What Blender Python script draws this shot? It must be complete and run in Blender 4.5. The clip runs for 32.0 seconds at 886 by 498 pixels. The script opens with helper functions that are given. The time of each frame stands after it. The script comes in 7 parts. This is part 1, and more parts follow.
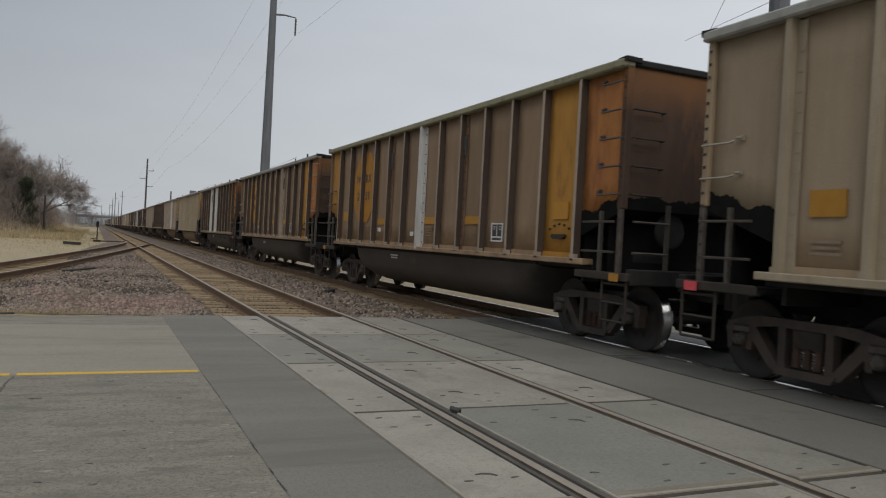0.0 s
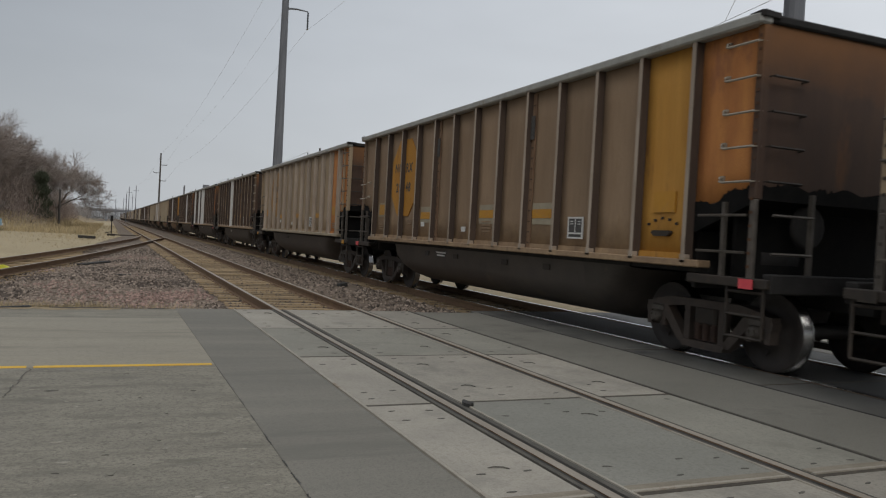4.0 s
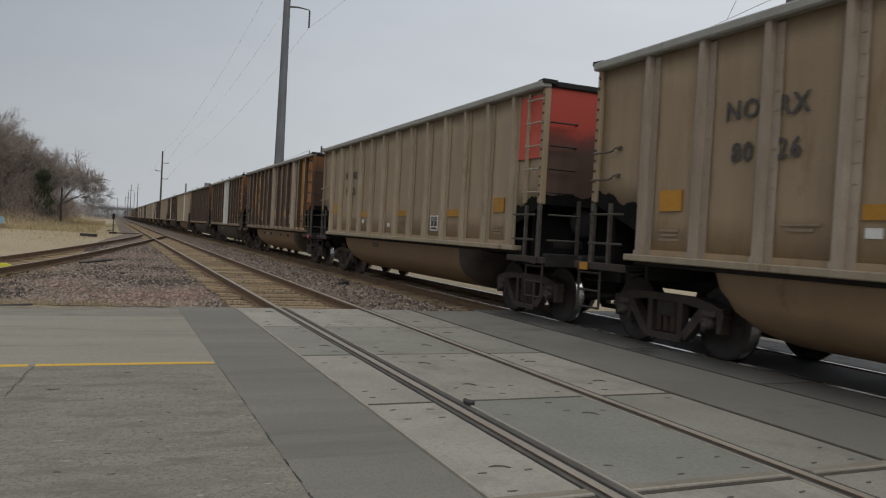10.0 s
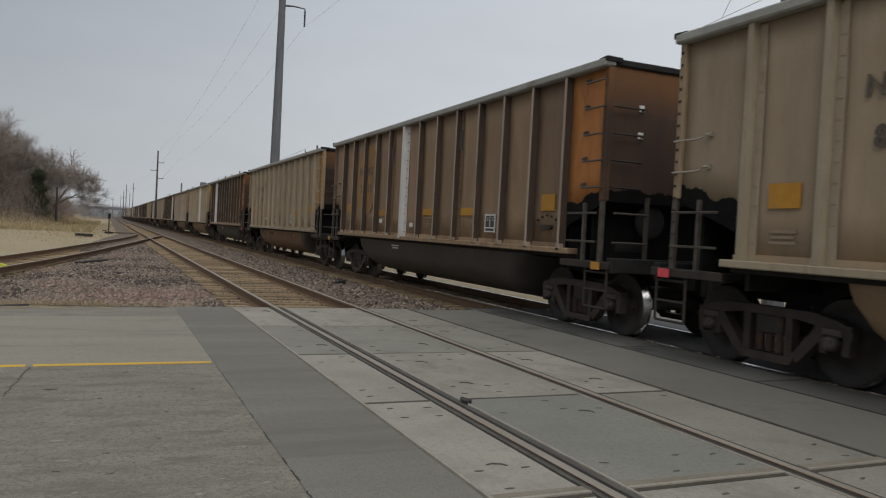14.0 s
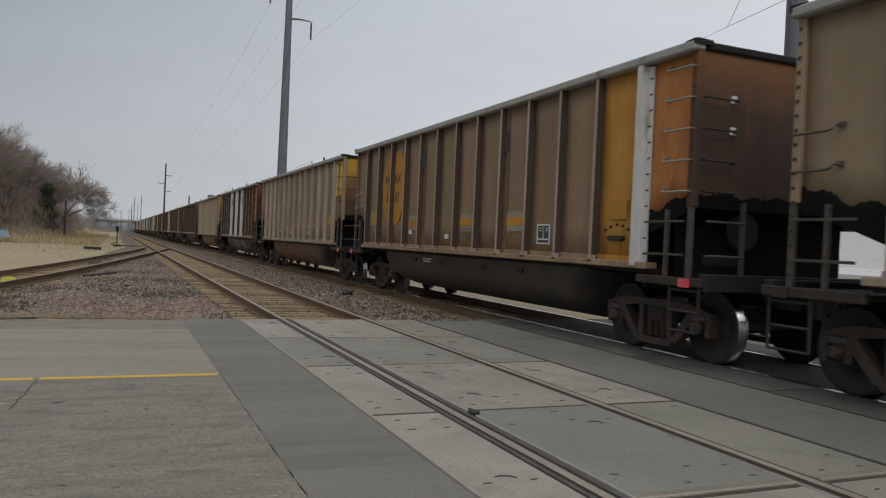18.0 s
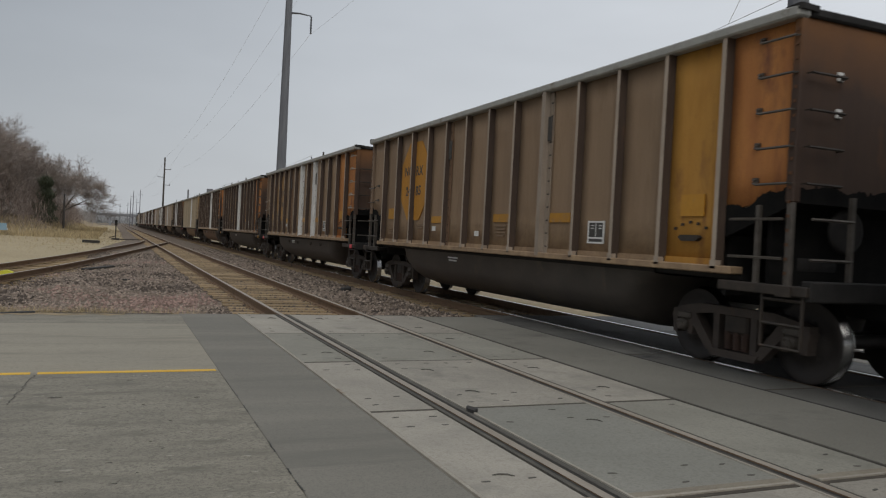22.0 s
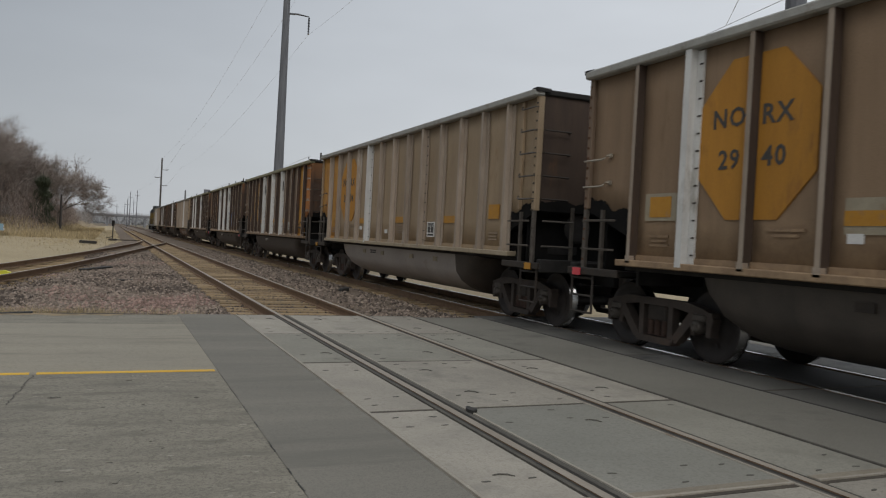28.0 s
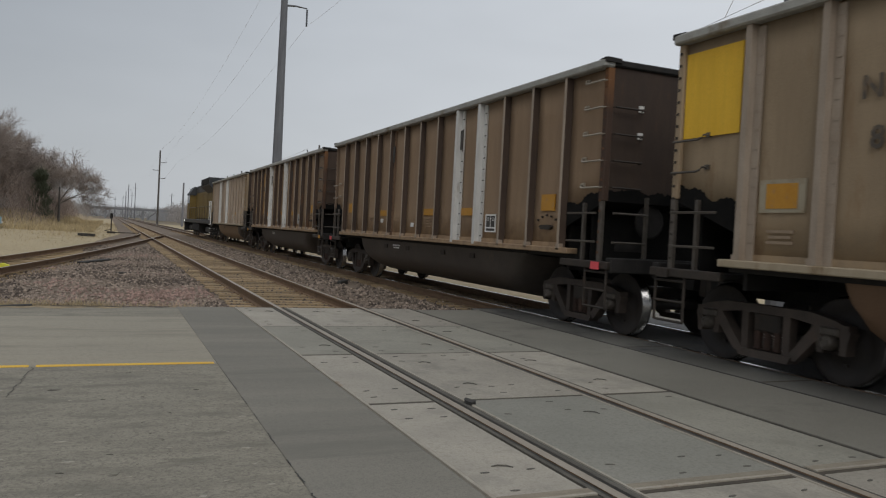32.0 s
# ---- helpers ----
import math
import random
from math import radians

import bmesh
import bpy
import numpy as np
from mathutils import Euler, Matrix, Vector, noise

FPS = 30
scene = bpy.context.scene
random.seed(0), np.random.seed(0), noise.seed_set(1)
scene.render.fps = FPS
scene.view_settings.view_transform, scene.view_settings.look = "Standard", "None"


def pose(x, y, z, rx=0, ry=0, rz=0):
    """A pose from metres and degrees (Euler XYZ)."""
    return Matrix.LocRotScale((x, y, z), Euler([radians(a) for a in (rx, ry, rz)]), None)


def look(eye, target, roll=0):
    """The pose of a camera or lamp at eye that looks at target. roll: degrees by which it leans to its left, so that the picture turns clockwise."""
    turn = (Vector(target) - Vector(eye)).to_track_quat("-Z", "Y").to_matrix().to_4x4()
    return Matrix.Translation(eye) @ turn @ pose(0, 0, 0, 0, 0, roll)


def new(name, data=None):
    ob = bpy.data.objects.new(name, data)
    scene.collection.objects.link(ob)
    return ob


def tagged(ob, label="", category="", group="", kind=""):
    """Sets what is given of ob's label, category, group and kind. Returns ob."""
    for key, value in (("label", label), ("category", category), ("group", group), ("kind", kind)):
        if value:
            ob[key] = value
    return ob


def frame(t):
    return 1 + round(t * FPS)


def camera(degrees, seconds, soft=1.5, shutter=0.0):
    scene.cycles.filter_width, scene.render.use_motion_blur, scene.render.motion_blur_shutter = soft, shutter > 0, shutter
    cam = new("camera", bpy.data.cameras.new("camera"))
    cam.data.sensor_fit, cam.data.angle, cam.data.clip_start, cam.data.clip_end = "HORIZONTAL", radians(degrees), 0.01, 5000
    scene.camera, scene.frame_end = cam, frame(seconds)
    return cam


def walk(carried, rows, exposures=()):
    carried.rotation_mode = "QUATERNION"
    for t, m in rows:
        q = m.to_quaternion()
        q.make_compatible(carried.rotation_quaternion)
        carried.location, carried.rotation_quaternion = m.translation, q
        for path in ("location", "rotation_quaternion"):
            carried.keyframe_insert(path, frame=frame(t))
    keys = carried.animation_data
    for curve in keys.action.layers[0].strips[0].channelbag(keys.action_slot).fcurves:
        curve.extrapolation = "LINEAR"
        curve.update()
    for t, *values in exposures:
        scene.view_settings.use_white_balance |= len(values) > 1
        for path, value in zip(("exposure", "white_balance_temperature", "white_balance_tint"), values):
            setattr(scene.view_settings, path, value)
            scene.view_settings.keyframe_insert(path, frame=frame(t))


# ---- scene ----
# Camera: hand held, standing beside the level crossing. y runs along the tracks, z = 0 is the top of rail and road.
cam = camera(59.8, 32.0, soft=1.15, shutter=0.05)
PATH = [
    (0, pose(0.005, 0.004, 1.430, 89.485, -3.122, -24.238)),
    (0.5, pose(0.000, 0.004, 1.432, 89.562, -3.043, -24.041)),
    (1, pose(-0.001, 0.011, 1.434, 89.349, -2.947, -23.924)),
    (1.5, pose(0.007, 0.008, 1.434, 89.012, -2.922, -23.769)),
    (2, pose(0.003, -0.000, 1.437, 88.695, -2.952, -23.825)),
    (2.5, pose(0.002, 0.006, 1.435, 89.019, -2.792, -23.822)),
    (3, pose(0.004, 0.001, 1.433, 89.047, -2.856, -23.705)),
    (3.5, pose(-0.001, 0.012, 1.431, 89.235, -2.982, -23.449)),
    (4, pose(-0.001, 0.002, 1.429, 88.990, -3.134, -23.346)),
    (4.5, pose(0.014, 0.019, 1.430, 89.098, -2.987, -23.163)),
    (6.5, pose(0.002, 0.006, 1.430, 89.559, -2.972, -23.454)),
    (7, pose(-0.004, -0.006, 1.436, 89.532, -2.967, -23.534)),
    (7.5, pose(0.004, 0.010, 1.430, 89.270, -3.175, -23.735)),
    (8, pose(0.001, 0.003, 1.432, 89.089, -3.122, -23.698)),
    (8.5, pose(0.003, 0.000, 1.434, 89.238, -3.050, -23.579)),
    (9, pose(-0.004, -0.007, 1.434, 89.330, -3.030, -23.579)),
    (9.5, pose(-0.007, -0.002, 1.430, 89.204, -3.209, -23.531)),
    (10, pose(-0.002, -0.005, 1.436, 88.850, -3.168, -23.231)),
    (10.5, pose(0.002, 0.014, 1.428, 88.602, -3.231, -23.221)),
    (11, pose(-0.002, 0.007, 1.433, 88.519, -3.210, -23.274)),
    (11.5, pose(0.003, 0.004, 1.433, 88.406, -3.169, -23.199)),
    (12, pose(0.001, 0.014, 1.422, 88.593, -3.123, -23.540)),
    (12.5, pose(0.000, 0.003, 1.429, 88.666, -3.161, -23.221)),
    (13, pose(-0.002, 0.002, 1.432, 88.729, -3.004, -23.672)),
    (13.5, pose(-0.014, -0.027, 1.439, 88.803, -3.004, -23.511)),
    (15.5, pose(-0.001, -0.010, 1.435, 88.475, -3.008, -23.547)),
    (16, pose(0.007, -0.005, 1.430, 88.397, -3.021, -23.473)),
    (16.5, pose(0.003, 0.005, 1.430, 88.562, -2.939, -23.508)),
    (17, pose(0.009, 0.007, 1.430, 89.214, -2.673, -23.566)),
    (17.5, pose(0.007, 0.011, 1.432, 89.476, -2.550, -23.197)),
    (18, pose(0.000, 0.000, 1.434, 89.551, -2.615, -22.999)),
    (18.5, pose(0.004, -0.000, 1.435, 89.750, -2.732, -23.095)),
    (19, pose(0.000, 0.000, 1.439, 90.080, -2.601, -23.065)),
    (19.5, pose(0.000, 0.005, 1.436, 90.008, -2.743, -23.014)),
    (20, pose(0.000, -0.012, 1.434, 89.726, -2.898, -23.380)),
    (20.5, pose(-0.002, -0.015, 1.433, 89.425, -2.667, -23.352)),
    (21, pose(-0.001, -0.030, 1.437, 89.191, -2.740, -23.483)),
    (21.5, pose(0.002, -0.025, 1.437, 89.259, -2.861, -23.040)),
    (22, pose(0.003, 0.015, 1.448, 89.217, -2.969, -23.075)),
    (22.5, pose(0.001, 0.016, 1.442, 89.304, -2.939, -22.575)),
    (23, pose(0.000, 0.032, 1.444, 89.025, -3.078, -22.670)),
    (23.5, pose(0.004, 0.041, 1.438, 88.759, -3.152, -22.414)),
    (24, pose(0.002, 0.023, 1.439, 88.599, -3.032, -23.012)),
    (24.5, pose(0.007, 0.034, 1.440, 88.484, -2.897, -22.687)),
    (25, pose(-0.000, 0.031, 1.437, 88.811, -2.990, -22.101)),
    (25.5, pose(0.007, 0.039, 1.439, 88.768, -2.969, -22.053)),
    (27.5, pose(-0.021, 0.015, 1.436, 89.128, -3.042, -24.555)),
    (28, pose(-0.018, 0.016, 1.443, 89.300, -3.039, -23.277)),
    (28.5, pose(-0.025, -0.002, 1.445, 89.631, -3.022, -23.291)),
    (29, pose(-0.018, 0.009, 1.443, 89.424, -3.003, -23.625)),
    (29.5, pose(-0.017, 0.004, 1.444, 89.240, -2.939, -23.532)),
    (30, pose(-0.014, 0.004, 1.441, 88.766, -2.859, -23.633)),
    (30.5, pose(-0.013, 0.002, 1.444, 88.610, -2.796, -23.236)),
    (31, pose(-0.011, 0.004, 1.443, 88.631, -2.926, -23.345)),
    (31.5, pose(-0.013, 0.013, 1.441, 88.817, -2.933, -23.568)),
    (32, pose(-0.022, 0.004, 1.443, 88.747, -2.995, -23.375)),
]
walk(cam, PATH)

# ---------------------------------------------------------------- light
world = bpy.data.worlds.new("overcast_sky")
scene.world = world
world.use_nodes = True
SUN_EL, SUN_AZ = 42.0, 205.0
wn, wl = world.node_tree.nodes, world.node_tree.links
wn.clear()


def wnode(kind, **kw):
    n = wn.new(kind)
    for k, v in kw.items():
        n.inputs[k].default_value = v
    return n


sky = wn.new("ShaderNodeTexSky")
sky.sky_type, sky.sun_disc = "NISHITA", False
sky.sun_elevation, sky.sun_rotation = radians(SUN_EL), radians(SUN_AZ)
sky.dust_density, sky.air_density = 4.0, 1.0
tc = wn.new("ShaderNodeTexCoord")
sep = wn.new("ShaderNodeSeparateXYZ")
wl.new(tc.outputs["Generated"], sep.inputs[0])
haze = wn.new("ShaderNodeMapRange")
haze.inputs["From Min"].default_value, haze.inputs["From Max"].default_value = 0.0, 0.30
haze.inputs["To Min"].default_value, haze.inputs["To Max"].default_value = 1.0, 0.0
wl.new(sep.outputs["Z"], haze.inputs["Value"])
side = wn.new("ShaderNodeMapRange")
side.inputs["From Min"].default_value, side.inputs["From Max"].default_value = -0.25, 0.75
wl.new(sep.outputs["X"], side.inputs["Value"])
clouds = wnode("ShaderNodeTexNoise", Scale=2.2, Detail=4.0, Roughness=0.55)
cmap = wn.new("ShaderNodeMapping")
cmap.inputs["Scale"].default_value = (1.0, 1.0, 3.0)
wl.new(tc.outputs["Generated"], cmap.inputs["Vector"])
wl.new(cmap.outputs["Vector"], clouds.inputs["Vector"])


def wmix(fac, a, b):
    m = wn.new("ShaderNodeMix")
    m.data_type = "RGBA"
    if isinstance(fac, float):
        m.inputs[0].default_value = fac
    else:
        wl.new(fac, m.inputs[0])
    for i, c in ((6, a), (7, b)):
        if isinstance(c, tuple):
            m.inputs[i].default_value = (*c, 1)
        else:
            wl.new(c, m.inputs[i])
    return m.outputs[2]


grey = wmix(side.outputs[0], (0.275, 0.304, 0.340), (0.735, 0.770, 0.815))
low = wmix(side.outputs[0], (0.475, 0.502, 0.528), (0.690, 0.715, 0.745))
grey = wmix(haze.outputs[0], grey, low)
# an overcast sky is brightest overhead
crown = wn.new("ShaderNodeMapRange")
crown.inputs["From Min"].default_value, crown.inputs["From Max"].default_value = 0.40, 0.95
wl.new(sep.outputs["Z"], crown.inputs["Value"])
grey = wmix(crown.outputs[0], grey, (0.60, 0.625, 0.66))
tone = wn.new("ShaderNodeMapRange")
tone.inputs["From Min"].default_value, tone.inputs["From Max"].default_value = 0.3, 0.7
tone.inputs["To Min"].default_value, tone.inputs["To Max"].default_value = 0.94, 1.06
wl.new(clouds.outputs["Fac"], tone.inputs["Value"])
shaded = wn.new("ShaderNodeVectorMath")
shaded.operation = "SCALE"
wl.new(grey, shaded.inputs[0])
wl.new(tone.outputs[0], shaded.inputs["Scale"])
blue = wn.new("ShaderNodeVectorMath")
blue.operation = "SCALE"
blue.inputs["Scale"].default_value = 0.08
wl.new(sky.outputs[0], blue.inputs[0])
both = wmix(0.93, blue.outputs[0], shaded.outputs[0])
bg = wn.new("ShaderNodeBackground")
wl.new(both, bg.inputs["Color"])
bg.inputs["Strength"].default_value = 0.985
wo = wn.new("ShaderNodeOutputWorld")
wl.new(bg.outputs[0], wo.inputs[0])

sun_data = bpy.data.lights.new("veiled_sun", "SUN")
sun_data.energy, sun_data.angle, sun_data.color = 0.84, radians(35), (1.0, 0.985, 0.96)
sun = new("veiled_sun", sun_data)
az, el = radians(SUN_AZ), radians(SUN_EL)
sun.matrix_world = look((0, 0, 60), (-60 * math.sin(az) * math.cos(el), -60 * math.cos(az) * math.cos(el), 60 - 60 * math.sin(el)))


# ---------------------------------------------------------------- materials
STREAK = (1.5, 1.5, 0.45)


def material(name, a, b, scale=5.0, rough=0.75, metal=0.0, bump=0.25, fine=80.0, stretch=(1, 1, 1), vary=0.08, spots=None, spot_amount=0.5,
             spot_scale=1.5, islands=False, spec=0.35, dust=None, bands=()):
    """A surface that wanders between two colours, with fine grain, stains and relief."""
    m = bpy.data.materials.new(name)
    m.use_nodes = True
    n, l = m.node_tree.nodes, m.node_tree.links
    shader = n["Principled BSDF"]
    shader.inputs["Metallic"].default_value = metal
    shader.inputs["Specular IOR Level"].default_value = spec
    coord, info = n.new("ShaderNodeTexCoord"), n.new("ShaderNodeObjectInfo")
    off = n.new("ShaderNodeMath")
    off.operation, off.inputs[1].default_value = "MULTIPLY", 53.0
    l.new(info.outputs["Random"], off.inputs[0])
    move = n.new("ShaderNodeVectorMath")
    l.new(coord.outputs["Object"], move.inputs[0])
    l.new(off.outputs[0], move.inputs[1])
    mp = n.new("ShaderNodeMapping")
    mp.inputs["Scale"].default_value = stretch
    l.new(move.outputs[0], mp.inputs["Vector"])

    def tex(sc, detail, rg=0.6, raw=False):
        t = n.new("ShaderNodeTexNoise")
        t.inputs["Scale"].default_value, t.inputs["Detail"].default_value, t.inputs["Roughness"].default_value = sc, detail, rg
        l.new(move.outputs[0] if raw else mp.outputs["Vector"], t.inputs["Vector"])
        return t.outputs["Fac"]

    def ramp(fac, lo, hi):
        r = n.new("ShaderNodeMapRange")
        r.inputs["From Min"].default_value, r.inputs["From Max"].default_value = lo, hi
        l.new(fac, r.inputs["Value"])
        return r.outputs[0]

    def mix(fac, x, y, mode="MIX"):
        q = n.new("ShaderNodeMix")
        q.data_type, q.blend_type = "RGBA", mode
        if isinstance(fac, float):
            q.inputs[0].default_value = fac
        else:
            l.new(fac, q.inputs[0])
        for i, c in ((6, x), (7, y)):
            if isinstance(c, tuple):
                q.inputs[i].default_value = (*c, 1)
            else:
                l.new(c, q.inputs[i])
        return q.outputs[2]

    coarse, grain = tex(scale, 5.0), tex(fine, 2.0, raw=True)
    col = mix(ramp(coarse, 0.32, 0.68), a, b)
    dark = tuple(c * 0.72 for c in a)
    col = mix(ramp(grain, 0.45, 0.75), col, mix(0.5 if bump < 0.5 else 0.8, col, dark))
    speck = tex(fine * 0.42, 3.0, 0.75, True)
    col = mix(ramp(speck, 0.52, 0.62), col, mix(0.3 if bump < 0.5 else 0.6, col, tuple(c * 0.6 for c in a))) if bump >= 0.3 else col
    if spots:
        col = mix(ramp(tex(spot_scale, 6.0, 0.7), 0.75 - 0.35 * spot_amount, 0.8 - 0.2 * spot_amount), col, spots)
    if stretch == STREAK:
        # thin dirty runs down the sheet
        thin = n.new("ShaderNodeMapping")
        thin.inputs["Scale"].default_value = (1.0, 1.0, 0.07)
        l.new(move.outputs[0], thin.inputs["Vector"])
        run = n.new("ShaderNodeTexNoise")
        run.inputs["Scale"].default_value, run.inputs["Detail"].default_value, run.inputs["Roughness"].default_value = 7.0, 5.0, 0.65
        l.new(thin.outputs["Vector"], run.inputs["Vector"])
        col = mix(ramp(run.outputs["Fac"], 0.46, 0.74), col, mix(0.20, col, tuple(c * 0.55 for c in a)))
        col = mix(ramp(run.outputs["Fac"], 0.44, 0.28), col, mix(0.12, col, tuple(min(0.9, c * 1.25) for c in b)))
    if dust:
        # road dust thrown up along the foot of the sheet, in ragged clouds
        at = n.new("ShaderNodeSeparateXYZ")
        l.new(coord.outputs["Object"], at.inputs[0])
        low = n.new("ShaderNodeMapRange")
        low.inputs["From Min"].default_value, low.inputs["From Max"].default_value = 2.05, 1.25
        l.new(at.outputs["Z"], low.inputs["Value"])
        cloud = n.new("ShaderNodeMath")
        cloud.operation = "MULTIPLY"
        l.new(low.outputs[0], cloud.inputs[0])
        l.new(ramp(tex(3.1, 6.0, 0.7, True), 0.40, 0.68), cloud.inputs[1])
        col = mix(cloud.outputs[0], col, dust)
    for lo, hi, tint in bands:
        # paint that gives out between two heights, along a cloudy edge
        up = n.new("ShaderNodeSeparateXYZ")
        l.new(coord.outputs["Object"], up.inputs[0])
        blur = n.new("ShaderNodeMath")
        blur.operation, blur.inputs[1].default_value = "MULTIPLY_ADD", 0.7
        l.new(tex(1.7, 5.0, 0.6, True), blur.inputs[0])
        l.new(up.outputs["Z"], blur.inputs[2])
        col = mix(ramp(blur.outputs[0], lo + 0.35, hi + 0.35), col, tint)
    if vary or islands:
        hs = n.new("ShaderNodeHueSaturation")
        rnd = n.new("ShaderNodeMapRange")
        rnd.inputs["To Min"].default_value, rnd.inputs["To Max"].default_value = 1 - vary, 1 + vary
        if islands:
            geo = n.new("ShaderNodeNewGeometry")
            l.new(geo.outputs["Random Per Island"], rnd.inputs["Value"])
        else:
            l.new(info.outputs["Random"], rnd.inputs["Value"])
        l.new(rnd.outputs[0], hs.inputs["Value"])
        l.new(col, hs.inputs["Color"])
        col = hs.outputs[0]
    l.new(col, shader.inputs["Base Color"])
    rr = n.new("ShaderNodeMapRange")
    rr.inputs["To Min"].default_value, rr.inputs["To Max"].default_value = max(0.05, rough - 0.12), min(1.0, rough + 0.12)
    l.new(coarse, rr.inputs["Value"])
    l.new(rr.outputs[0], shader.inputs["Roughness"])
    if bump:
        bp = n.new("ShaderNodeBump")
        bp.inputs["Strength"].default_value, bp.inputs["Distance"].default_value = bump, 0.01
        l.new(grain, bp.inputs["Height"])
        l.new(bp.outputs[0], shader.inputs["Normal"])
    return m


